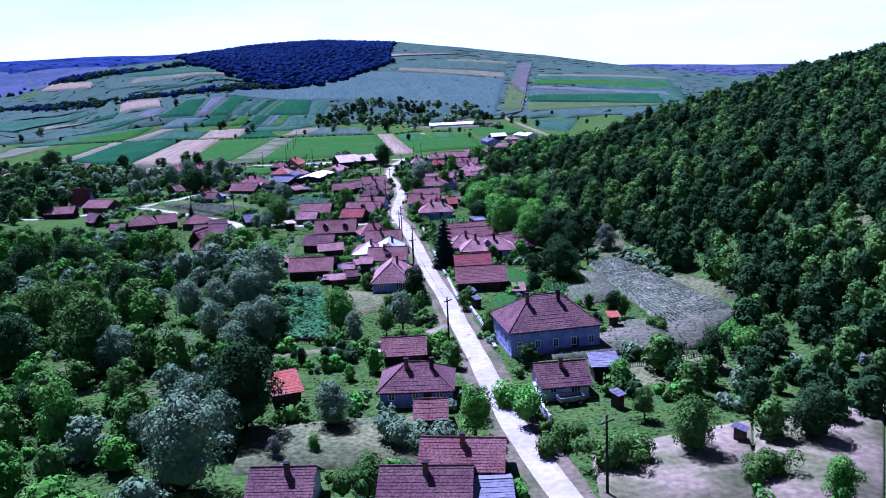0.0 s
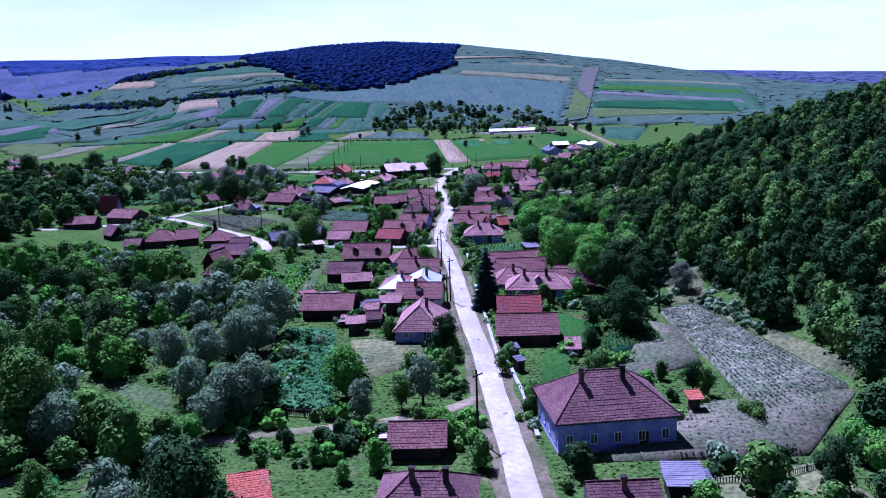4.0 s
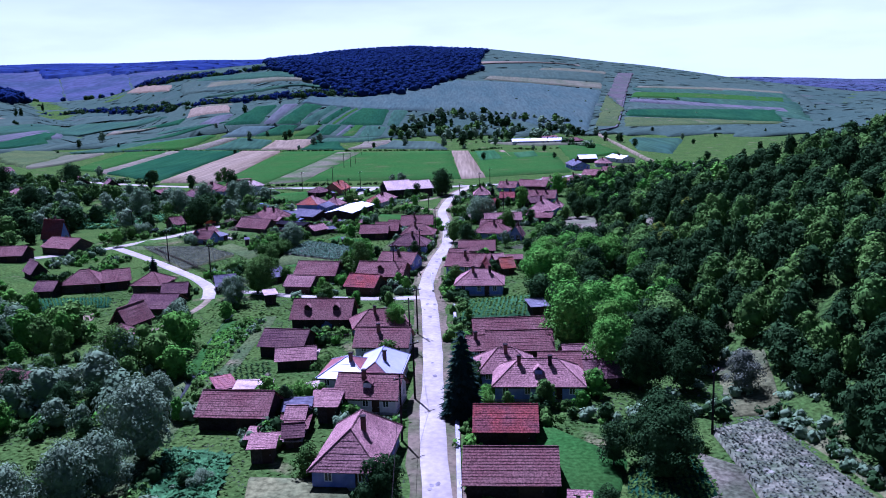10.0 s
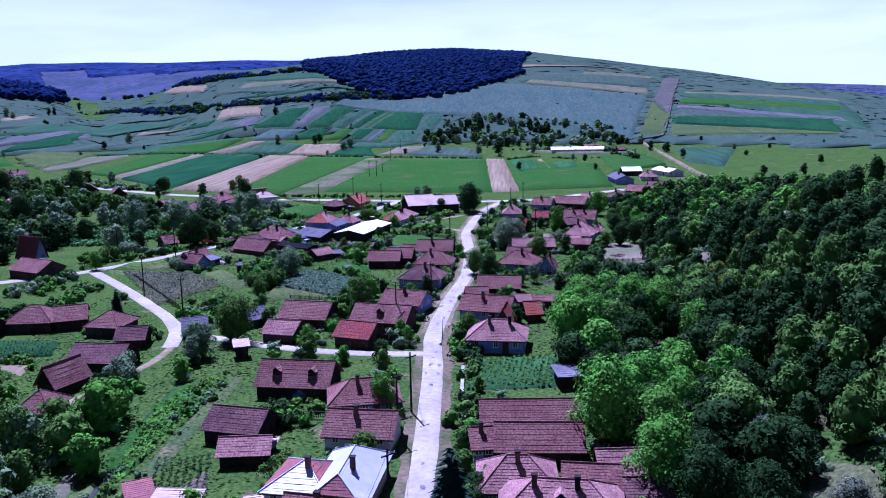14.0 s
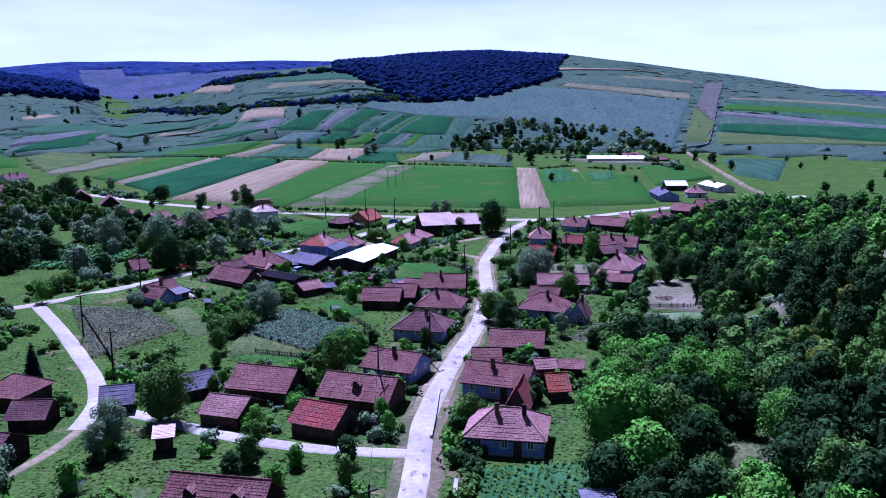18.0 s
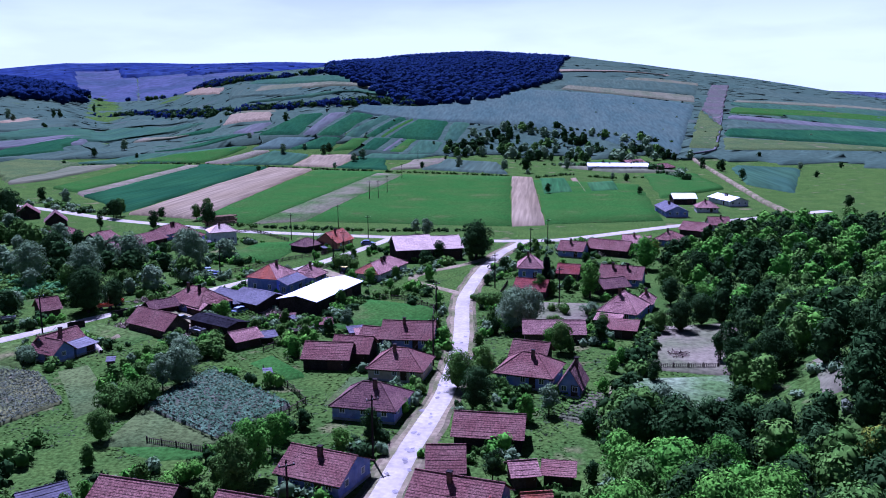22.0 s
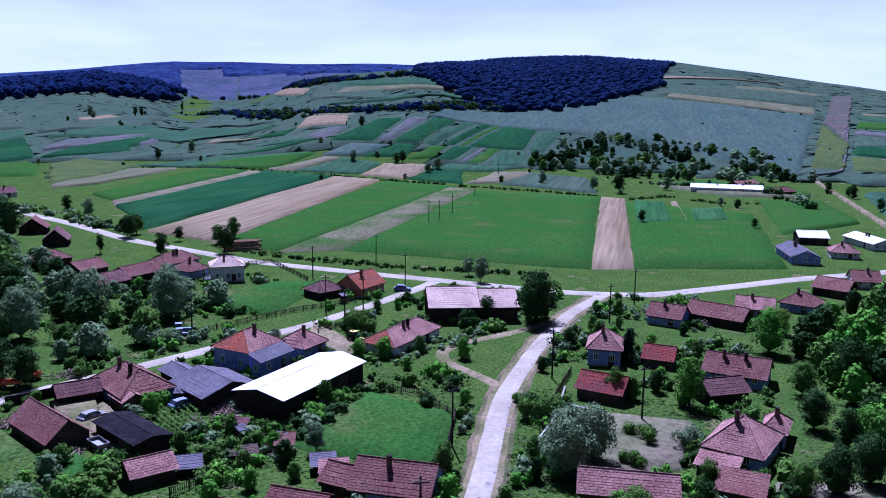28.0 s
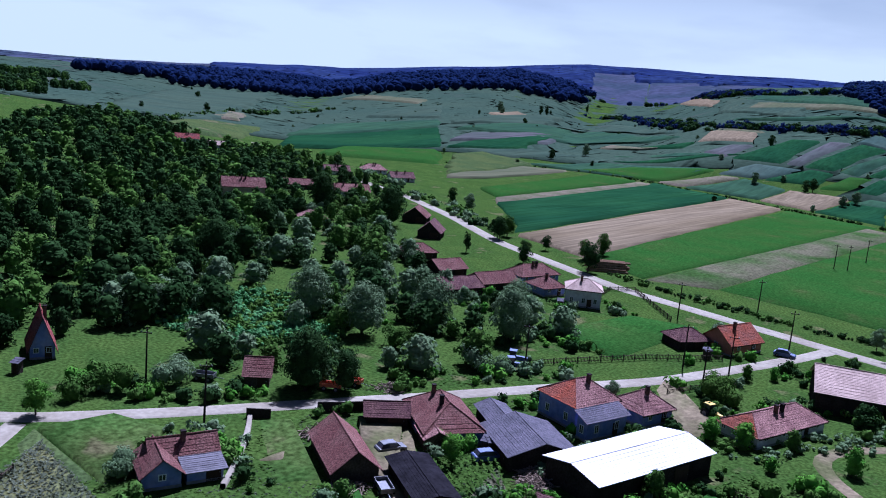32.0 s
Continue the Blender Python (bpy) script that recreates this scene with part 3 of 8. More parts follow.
# ---- houses ----
def slope(bm, p0, p1, q1, q0, course=0.34, lip=0.028):
    """One roof face from eave p0-p1 to ridge q0-q1, in overlapping courses."""
    p0, p1, q1, q0 = map(Vector, (p0, p1, q1, q0))
    up = (q0 + q1) / 2 - (p0 + p1) / 2
    n = max(3, int(up.length / course))
    nor = (p1 - p0).cross(up).normalized()
    if nor.z < 0:
        nor = -nor
    rows = []
    for i in range(n):
        sag = 0.03 * math.sin(i * 1.7 + p0.x)
        for f, off in ((i / n, lip), ((i + 1) / n, 0.0)):
            l, r = p0.lerp(q0, f), p1.lerp(q1, f)
            rows.append([bm.verts.new(l + nor * off), bm.verts.new((l + r) / 2 + nor * (off - abs(sag))), bm.verts.new(r + nor * off)])
    under = [[bm.verts.new(l - nor * 0.07), bm.verts.new((l + r) / 2 - nor * 0.09), bm.verts.new(r - nor * 0.07)] for l, r in ((p0, p1), (q0, q1))]
    ring = [under[0], *rows, under[1]]
    for lower, upper in zip(ring, ring[1:] + ring[:1]):
        for k in (0, 1):
            bm.faces.new((lower[k], lower[k + 1], upper[k + 1], upper[k]))


def bar(bm, a, b, r=0.09, sides=6):
    a, b = Vector(a), Vector(b)
    q = (b - a).to_track_quat("Z", "Y").to_matrix()
    rings = [[bm.verts.new(c + q @ Vector((math.cos(6.2832 * i / sides) * r, math.sin(6.2832 * i / sides) * r, 0))) for i in range(sides)] for c in (a, b)]
    for i in range(sides):
        j = (i + 1) % sides
        bm.faces.new((rings[0][i], rings[0][j], rings[1][j], rings[1][i]))
    bm.faces.new(rings[1])
    bm.faces.new(rings[0][::-1])


def window(parent, x, y, z, w, h, face, frame_mat="frame"):
    """A framed window on a wall face: 0 front, 1 right, 2 back, 3 left."""
    m = pose(x, y, z, 0, 0, 90 * face)
    bm = bmesh.new()
    t = 0.09
    for x0, x1, z0, z1 in ((-w / 2, -w / 2 + t, 0, h), (w / 2 - t, w / 2, 0, h), (-w / 2 + t, w / 2 - t, 0, t), (-w / 2 + t, w / 2 - t, h - t, h), (-0.03, 0.03, t, h - t)):
        box(bm, x0, x1, -0.06, 0.05, z0, z1, m)
    bmesh.ops.remove_doubles(bm, verts=bm.verts, dist=0.002)
    win = part("window", bm, frame_mat, parent)
    bm = bmesh.new()
    box(bm, -w / 2 + t, w / 2 - t, -0.012, 0.03, t, h - t, m)
    part("pane", bm, "glass", win)


def chimney(parent, x, y, z0, z1, mat="brick", w=0.5):
    bm = bmesh.new()
    box(bm, x - w / 2, x + w / 2, y - w / 2, y + w / 2, z0, z1)
    c = part("chimney", bm, mat, parent)
    bm = bmesh.new()
    box(bm, x - w / 2 - 0.07, x + w / 2 + 0.07, y - w / 2 - 0.07, y + w / 2 + 0.07, z1 + 0.002, z1 + 0.12)
    part("cap", bm, "soot", c)


def house(x, y, length, depth, yaw, kind, eave, rise, roof, wall, label, chimneys=1, windows=3, lift=0.0, category="house", dormers=0, trim="frame", ends_mat=""):
    """A village building: walls with gables, a coursed roof with ridge caps, chimneys, windows and a door."""
    z = min(level(x + a, y + b) for a in (-3, 3) for b in (-3, 3)) + lift
    e = empty("house" if category == "house" else category, x, y, z, yaw)
    tagged(e, label, category)
    HOUSES.append((x, y, length / 2, depth / 2, math.cos(radians(yaw)), math.sin(radians(yaw))))
    hx, hy, o = length / 2, depth / 2, 0.38
    top = eave + rise
    deep = kind.endswith("deep")
    hip = kind.startswith("hip")
    # walls
    bm = bmesh.new()
    base = -0.5
    wx, wy = hx - 0.06, hy - 0.06
    c = [(-wx, -wy), (wx, -wy), (wx, wy), (-wx, wy)]
    lo = [bm.verts.new((p[0], p[1], base)) for p in c]
    hi = [bm.verts.new((p[0], p[1], eave + (0 if kind != "mono" or p[1] < 0 else rise))) for p in c]
    slack = 0.12
    if kind in ("gable", "gabledeep"):
        if deep:
            g0, g1 = bm.verts.new((0, -wy, top - slack)), bm.verts.new((0, wy, top - slack))
            for ring in ((lo[0], lo[1], hi[1], g0, hi[0]), (lo[1], lo[2], hi[2], hi[1]), (lo[2], lo[3], hi[3], g1, hi[2]), (lo[3], lo[0], hi[0], hi[3])):
                bm.faces.new(ring)
        else:
            g0, g1 = bm.verts.new((-wx, 0, top - slack)), bm.verts.new((wx, 0, top - slack))
            for ring in ((lo[0], lo[1], hi[1], hi[0]), (lo[1], lo[2], hi[2], g1, hi[1]), (lo[2], lo[3], hi[3], hi[2]), (lo[3], lo[0], hi[0], g0, hi[3])):
                bm.faces.new(ring)
    else:
        for i in range(4):
            j = (i + 1) % 4
            bm.faces.new((lo[i], lo[j], hi[j], hi[i]))
    part("wall", bm, wall, e)
    # plinth
    if wall not in ("planks", "wood"):
        bm = bmesh.new()
        box(bm, -wx - 0.05, wx + 0.05, -wy - 0.05, wy + 0.05, base, 0.35)
        part("plinth", bm, "concrete", e)
    # roof
    def face(*p):
        bm = bmesh.new()
        slope(bm, *p)
        part("roof_slope", bm, ends_mat if ends_mat and p[2] == p[3] else roof, e)

    def cap(*p):
        bm = bmesh.new()
        bar(bm, *p)
        part("ridge_cap", bm, roof, e)

    drop = o * rise / (hx if deep else hy)
    ze = eave - drop
    ox, oy = hx + o, hy + o
    r = 0.09 if roof not in ("metal", "slate", "grey", "black") else 0.05
    if kind == "gable":
        for s in (-1, 1):
            face((-ox, s * oy, ze), (ox, s * oy, ze), (ox, 0, top), (-ox, 0, top))
        cap((-ox, 0, top + 0.03), (ox, 0, top + 0.03), r)
    elif kind == "gabledeep":
        for s in (-1, 1):
            face((s * ox, -oy, ze), (s * ox, oy, ze), (0, oy, top), (0, -oy, top))
        cap((0, -oy, top + 0.03), (0, oy, top + 0.03), r)
    elif kind == "mono":
        face((-ox, -oy, eave - o * rise / depth), (ox, -oy, eave - o * rise / depth), (ox, oy, top + o * rise / depth), (-ox, oy, top + o * rise / depth))
        cap((-ox, oy, top + o * rise / depth), (ox, oy, top + o * rise / depth), 0.05)
    else:
        if deep:
            k = max(0.0, oy - ox * 0.95)
            a, b = (0, -k, top), (0, k, top)
            face((-ox, -oy, ze), (ox, -oy, ze), a, a)
            face((ox, oy, ze), (-ox, oy, ze), b, b)
            face((-ox, -oy, ze), (-ox, oy, ze), b, a)
            face((ox, -oy, ze), (ox, oy, ze), b, a)
            ends = ((a, (-ox, -oy, ze)), (a, (ox, -oy, ze)), (b, (ox, oy, ze)), (b, (-ox, oy, ze)))
        else:
            k = max(0.0, ox - oy * 0.85)
            a, b = (-k, 0, top), (k, 0, top)
            face((-ox, -oy, ze), (ox, -oy, ze), b, a)
            face((-ox, oy, ze), (ox, oy, ze), b, a)
            face((-ox, -oy, ze), (-ox, oy, ze), a, a)
            face((ox, -oy, ze), (ox, oy, ze), b, b)
            ends = ((a, (-ox, -oy, ze)), (b, (ox, -oy, ze)), (b, (ox, oy, ze)), (a, (-ox, oy, ze)))
        if k > 0.05:
            cap((a[0], a[1], top + 0.03), (b[0], b[1], top + 0.03), r)
        for p, q in ends:
            cap((p[0], p[1], top + 0.03), (q[0], q[1], q[2] + 0.05), r * 0.9)
    # gutter boards
    if category == "house":
        for s in (-1, 1):
            bm = bmesh.new()
            if deep:
                box(bm, s * ox - 0.03, s * ox + 0.03, -oy, oy, ze - 0.2, ze - 0.09)
            else:
                box(bm, -ox, ox, s * oy - 0.03, s * oy + 0.03, ze - 0.2, ze - 0.09)
            part("eave_board", bm, "darkframe", e)
    # chimneys
    for i in range(chimneys):
        f = (i + 1) / (chimneys + 1) - 0.5 + 0.11 * ((int(x * 7) + i) % 3 - 1)
        if deep:
            chimney(e, hx * 0.28, f * depth * 0.7, top - rise * 0.55, top + 0.7, "soot" if i % 2 else "brick")
        else:
            chimney(e, f * length * 0.8, -hy * 0.22, top - rise * 0.5, top + 0.65, "soot" if i % 2 else "brick")
    # dormers
    for i in range(dormers):
        fx = (i + 0.5) / dormers * length - hx
        zz, yy = eave + rise * 0.38, -hy * 0.62
        bm = bmesh.new()
        box(bm, fx - 0.5, fx + 0.5, yy, yy + 1.6, zz - 0.5, zz + 0.6)
        d = part("dormer", bm, wall, e)
        for s in (-1, 1):
            bm = bmesh.new()
            slope(bm, (fx + s * 0.7, yy - 0.2, zz + 0.5), (fx + s * 0.7, yy + 1.8, zz + 0.5), (fx, yy + 1.8, zz + 1.15), (fx, yy - 0.2, zz + 1.15), 0.3)
            part("dormer_roof", bm, roof, d)
    # windows and door
    if windows:
        h = min(1.25, eave * 0.42)
        storeys = (1.0,) if eave < 4.3 else (0.9, 3.4)
        for zs in storeys:
            for i in range(windows):
                window(e, (i + 0.5) / windows * length - hx, -wy, zs, 0.85, h, 0, trim)
            for i in range(max(1, windows - 1)):
                yy = (i + 0.5) / max(1, windows - 1) * depth - hy
                window(e, wx, yy, zs, 0.85, h, 1, trim)
                window(e, -wx, yy, zs, 0.85, h, 3, trim)
    dw, dh = (1.0, 2.0) if windows else (min(2.6, length * 0.4), min(2.3, eave - 0.2))
    bm = bmesh.new()
    dx = length * 0.22 if windows != 3 else length * 0.167
    box(bm, dx - dw / 2, dx + dw / 2, -wy - 0.05, -wy + 0.05, -0.05, dh)
    door = part("door", bm, "darkframe", e)
    bm = bmesh.new()
    box(bm, dx + dw / 2 - 0.2, dx + dw / 2 - 0.12, -wy - 0.13, -wy - 0.052, 0.95, 1.1)
    part("door_handle", bm, "steel", door)
    return e



# the village, from its near end to the valley road
house(-18.7, 37.5, 5.8, 6.3, -8, "gable", 2.0, 1.9, "dark", "white", "whitewashed village house with gable dark weathered tile roof", 1, 2, category="house")
house(-5.0, 35.1, 8.3, 6.3, -10, "gable", 2.1, 1.81, "dark", "white", "whitewashed village house with gable dark weathered tile roof", 1, 3, category="house")
house(1.1, 34.1, 3.3, 4.5, -5, "gable", 1.7, 0.7, "grey", "planks", "dark board shed with gable grey sheet roof", 0, 0, category="shed")
house(-0.8, 40.7, 8.1, 6.3, -13, "gable", 2.1, 1.89, "brown", "white", "whitewashed village house with gable old brown tile roof", 1, 3, category="house")
house(-3.1, 54.4, 3.4, 4.5, -7, "gable", 1.7, 1.4, "brown", "planks", "dark board shed with gable old brown tile roof", 0, 0, category="shed")
house(-4.2, 63.5, 9.0, 7.8, -7, "hip", 2.4, 2.3, "dark", "blue", "blue limewashed village house with hipped dark weathered tile roof", 2, 3, category="house")
house(-5.2, 78.6, 5.9, 5.4, -3, "gable", 1.8, 1.7, "brown", "planks", "dark board barn with gable old brown tile roof", 0, 0, category="barn")
house(-21.1, 64.4, 3.3, 4.5, 15, "mono", 2.4, 1.2, "orange", "planks", "dark board shed with lean-to orange tile roof", 0, 0, category="shed")
# the blue wall material here paints in the shade on cream walls
house(16.3, 81.8, 13.5, 11.0, 5, "hip", 4.0, 3.6, "dark", "blue", "cream village house with shade-blue walls and hipped dark mossy tile roof", 2, 5, category="house")
house(13.9, 61.4, 6.1, 6.3, 0, "gable", 2.1, 1.89, "dark", "white", "whitewashed village house with gable dark weathered tile roof", 1, 2, category="house")
house(20.8, 65.4, 3.2, 3.6, -5, "mono", 2.2, 0.5, "grey", "planks", "dark board shed with lean-to grey sheet roof", 0, 0, category="shed")
house(-84.5, 122.0, 9.5, 8.0, 20, "hip", 3.0, 2.6, "pink", "blue", "blue limewashed village house with hipped faded pinkish tile roof", 1, 3, category="house")
house(28.2, 86.3, 1.2, 1.4, 2, "mono", 2.2, 0.3, "orange", "wood", "weathered board shed with lean-to orange tile roof", 0, 0, category="shed")
house(-21.9, 138.2, 8.8, 6.3, -6, "gable", 2.1, 2.06, "brown", "planks", "dark board barn with gable old brown tile roof", 0, 0, category="barn")
house(-5.2, 124.4, 7.2, 12.2, -6, "hipdeep", 2.5, 3.0, "pink", "blue", "blue limewashed village house with hipped faded pinkish tile roof", 1, 2, category="house")
house(-5.6, 142.9, 8.1, 6.3, -9, "gable", 2.4, 2.06, "brown", "white", "whitewashed village house with gable old brown tile roof", 1, 3, category="house", dormers=1)
house(-5.2, 151.2, 6.2, 13.0, -4, "hipdeep", 2.5, 2.0, "zinc", "cream", "cream plastered village house with hipped white sheet roof", 1, 2, category="house", ends_mat='rust')
house(-9.7, 151.6, 6.6, 7.8, -7, "hip", 2.4, 1.8, "zinc", "white", "whitewashed village house with hipped bright zinc roof", 1, 3, category="house", ends_mat='rust')
house(-6.0, 166.3, 8.2, 6.3, -5, "gable", 2.1, 2.06, "brown", "white", "whitewashed village house with gable old brown tile roof", 1, 3, category="house")
house(-7.8, 177.5, 9.2, 7.0, 12, "hip", 2.2, 2.1, "brown", "blue", "blue limewashed village house with hipped old brown tile roof", 1, 3, category="house")
house(-18.3, 184.2, 10.4, 7.2, -5, "gable", 2.1, 2.6, "brown", "planks", "dark board barn with gable old brown tile roof", 0, 0, category="barn", dormers=2)
house(-21.7, 167.7, 7.1, 6.3, -11, "gable", 2.0, 1.81, "dark", "planks", "dark board barn with gable dark weathered tile roof", 0, 0, category="barn")
house(-19.0, 160.7, 5.6, 4.5, 7, "gable", 1.7, 1.2, "pink", "planks", "dark board barn with gable faded pinkish tile roof", 0, 0, category="barn")
house(-14.2, 136.6, 2.1, 3.6, -3, "gable", 1.7, 0.9, "pink", "wood", "weathered board shed with gable faded pinkish tile roof", 0, 0, category="shed")
house(-16.3, 126.7, 2.6, 2.7, 4, "mono", 2.0, 0.4, "pink", "wood", "weathered board shed with lean-to faded pinkish tile roof", 0, 0, category="shed")
house(-10.5, 139.1, 2.4, 4.5, -4, "mono", 2.4, 0.5, "pink", "wood", "weathered board shed with lean-to faded pinkish tile roof", 0, 0, category="shed")
house(-13.6, 130.8, 2.0, 2.7, 7, "gable", 1.7, 0.9, "dark", "wood", "weathered board shed with gable dark weathered tile roof", 0, 0, category="shed")
house(11.5, 119.2, 9.2, 7.2, -3, "gable", 2.0, 2.24, "brown", "planks", "dark board barn with gable old brown tile roof", 0, 0, category="barn")
house(11.6, 132.0, 7.0, 6.3, -3, "gable", 2.1, 1.89, "red", "planks", "dark board barn with gable red clay tile roof", 0, 0, category="barn")
house(16.8, 146.9, 11.7, 7.8, -4, "hip", 2.4, 2.3, "pink", "blue", "blue limewashed village house with hipped faded pinkish tile roof", 2, 4, category="house", dormers=1)
house(25.7, 150.5, 4.3, 6.3, 3, "gable", 1.8, 1.5, "dark", "planks", "dark board shed with gable dark weathered tile roof", 0, 0, category="shed")
house(12.6, 152.9, 8.0, 7.0, 2, "hip", 2.2, 2.3, "pink", "blue", "blue limewashed village house with hipped faded pinkish tile roof", 1, 3, category="house")
house(20.3, 152.3, 5.6, 6.3, -4, "gable", 2.1, 1.81, "brown", "planks", "dark board barn with gable old brown tile roof", 0, 0, category="barn")
house(23.6, 157.3, 4.3, 5.4, 6, "gable", 1.7, 1.7, "pink", "planks", "dark board shed with gable faded pinkish tile roof", 0, 0, category="shed")
house(15.2, 162.6, 9.7, 6.3, 1, "gable", 2.2, 2.06, "brown", "planks", "dark board barn with gable old brown tile roof", 0, 0, category="barn")
house(8.4, 163.1, 2.3, 5.4, 10, "gable", 2.0, 1.4, "brown", "blue", "blue limewashed village house with gable old brown tile roof", 1, 2, category="house")
house(14.1, 170.5, 11.4, 6.3, 3, "gable", 2.1, 2.06, "brown", "planks", "dark board barn with gable old brown tile roof", 0, 0, category="barn")
house(20.2, 187.6, 2.9, 3.6, 11, "mono", 2.0, 0.4, "grey", "planks", "dark board shed with lean-to grey sheet roof", 0, 0, category="shed")
house(10.1, 206.3, 9.5, 7.8, -4, "hip", 2.5, 2.3, "pink", "blue", "blue limewashed village house with hipped faded pinkish tile roof", 2, 3, category="house")
house(8.2, 225.0, 9.4, 6.6, -14, "gable", 2.4, 2.1, "brown", "blue", "blue limewashed village house with hipped old brown tile roof", 1, 3, category="house")
house(5.7, 234.5, 4.0, 6.3, 6, "gable", 2.1, 1.81, "brown", "planks", "dark board shed with gable old brown tile roof", 0, 0, category="shed")
house(10.2, 245.3, 8.6, 6.3, -3, "gable", 2.0, 1.89, "brown", "planks", "dark board barn with gable old brown tile roof", 0, 0, category="barn")
house(11.3, 217.4, 2.8, 5.4, -8, "gabledeep", 2.0, 2.6, "red", "wood", "weathered board shed with steep gable red clay tile roof", 0, 0, category="shed")
house(16.3, 224.2, 2.7, 4.5, 14, "gable", 1.8, 1.7, "orange", "wood", "weathered board shed with gable orange tile roof", 0, 0, category="shed")
house(14.6, 233.9, 2.8, 3.6, 15, "gable", 1.7, 0.9, "pink", "wood", "weathered board shed with gable faded pinkish tile roof", 0, 0, category="shed")
house(14.9, 269.6, 8.8, 7.8, -15, "hip", 2.4, 2.3, "brown", "blue", "blue limewashed village house with hipped old brown tile roof", 1, 3, category="house")
house(15.1, 278.4, 5.7, 5.4, -15, "gable", 2.1, 1.9, "brown", "planks", "dark board barn with gable old brown tile roof", 0, 0, category="barn")
house(21.4, 265.1, 3.3, 5.4, -12, "gabledeep", 2.0, 2.6, "dark", "blue", "blue limewashed village house with steep gable dark weathered tile roof", 1, 2, category="house")
house(-25.3, 220.9, 9.0, 7.2, -10, "gable", 2.1, 2.24, "brown", "wood", "weathered board barn with gable old brown tile roof", 0, 0, category="barn")
house(-10.8, 218.5, 10.2, 7.2, -12, "gable", 2.1, 2.24, "brown", "wood", "weathered board barn with gable old brown tile roof", 0, 0, category="barn", dormers=1)
house(-13.7, 208.5, 6.3, 6.3, -18, "gable", 2.0, 1.81, "red", "wood", "weathered board barn with gable red clay tile roof", 0, 0, category="barn")
house(-8.1, 231.5, 8.2, 7.2, -18, "gable", 2.1, 1.89, "brown", "blue", "blue limewashed village house with gable old brown tile roof", 1, 3, category="house")
house(-7.0, 254.0, 9.1, 7.8, -8, "hip", 2.2, 2.3, "dark", "blue", "blue limewashed village house with hipped dark weathered tile roof", 1, 3, category="house")
house(-5.7, 271.0, 8.7, 7.8, -6, "hip", 2.2, 2.3, "brown", "cream", "cream plastered village house with hipped old brown tile roof", 1, 3, category="house")
house(-6.9, 287.9, 9.0, 7.2, 0, "gable", 2.2, 2.24, "brown", "blue", "blue limewashed village house with gable old brown tile roof", 1, 3, category="house")
house(-18.4, 275.0, 7.5, 6.3, -0, "gable", 2.1, 1.81, "brown", "planks", "dark board barn with gable old brown tile roof", 0, 0, category="barn")
house(-15.0, 278.8, 6.3, 6.3, -4, "gable", 2.1, 1.89, "brown", "planks", "dark board barn with gable old brown tile roof", 0, 0, category="barn")
house(-36.9, 284.6, 5.1, 4.5, 50, "gable", 1.7, 1.2, "pink", "wood", "weathered board barn with gable faded pinkish tile roof", 0, 0, category="barn")
house(-13.6, 288.3, 3.5, 4.5, -13, "gable", 1.7, 1.4, "brown", "planks", "dark board shed with gable old brown tile roof", 0, 0, category="shed")
house(-67.6, 277.0, 7.4, 4.8, 70, "gable", 1.9, 2.0, "brown", "blue", "blue limewashed cottage with a brown tiled gable roof", 1, 2, category="house")
house(-66.8, 273.4, 6.2, 4.2, -22, "gable", 1.9, 1.7, "brown", "blue", "blue limewashed cottage wing with a brown tiled gable roof", 0, 2, category="cottage wing")
house(-63.6, 277.2, 4.2, 2.4, 70, "mono", 1.6, 0.5, "grey", "blue", "blue cottage porch under a blue-grey sheet roof", 0, 0, category="porch")
house(-56.4, 292.3, 11.4, 5.6, -29, "gable", 1.8, 2.3, "brown", "wood", "weathered board barn with gable old brown tile roof", 0, 0, category="barn")
house(-45.0, 293.7, 11.0, 4.8, -30, "gable", 2.1, 0.5, "black", "planks", "black board barn with low black tarred roof", 0, 0, category="barn")
house(-62.0, 305.6, 5.8, 4.4, 48, "gable", 1.8, 1.2, "dark", "planks", "dark board barn with gable dark weathered tile roof", 0, 0, category="barn")
house(-55.4, 309.9, 11.4, 8.0, -34, "hip", 2.2, 2.6, "brown", "blue", "blue limewashed village house with hipped old brown tile roof", 2, 3, category="house")
house(-53.0, 305.2, 4.4, 3.4, -34, "gable", 1.8, 0.9, "pink", "wood", "small annex with a faded pinkish tile roof", 0, 0, category="annex")
house(-43.2, 312.8, 10.0, 9.4, -33, "gable", 2.2, 1.5, "slate", "planks", "dark open barn with gable grey slab roof", 0, 0, category="barn")
house(-50.4, 316.4, 8.6, 4.2, -34, "gable", 2.0, 0.8, "slate", "planks", "dark board shed with low grey slab roof", 0, 0, category="shed")
house(-30.8, 317.4, 21.0, 8.8, 76, "gable", 3.1, 0.9, "metal", "planks", "dark board barn with gable bright zinc roof", 0, 0, category="barn")
house(-45.7, 329.2, 8.4, 7.8, 75, "hip", 3.8, 2.4, "pink", "blue", "blue limewashed village house with hipped faded pinkish tile roof", 1, 3, category="house", ends_mat='orange')
house(-23.8, 348.6, 16.4, 7.0, 74, "hip", 2.0, 1.9, "pink", "white", "whitewashed village house with hipped faded pinkish tile roof", 2, 4, category="house", ends_mat='orange')
house(-19.5, 371.0, 10.0, 12.0, 20, "gable", 3.6, 2.92, "pale", "planks", "dark board barn with gable pale slab roof", 0, 0, category="barn")
house(-10.4, 374.3, 7.4, 11.0, 20, "gable", 3.4, 2.58, "pale", "planks", "dark board barn with gable pale slab roof", 0, 0, category="barn")
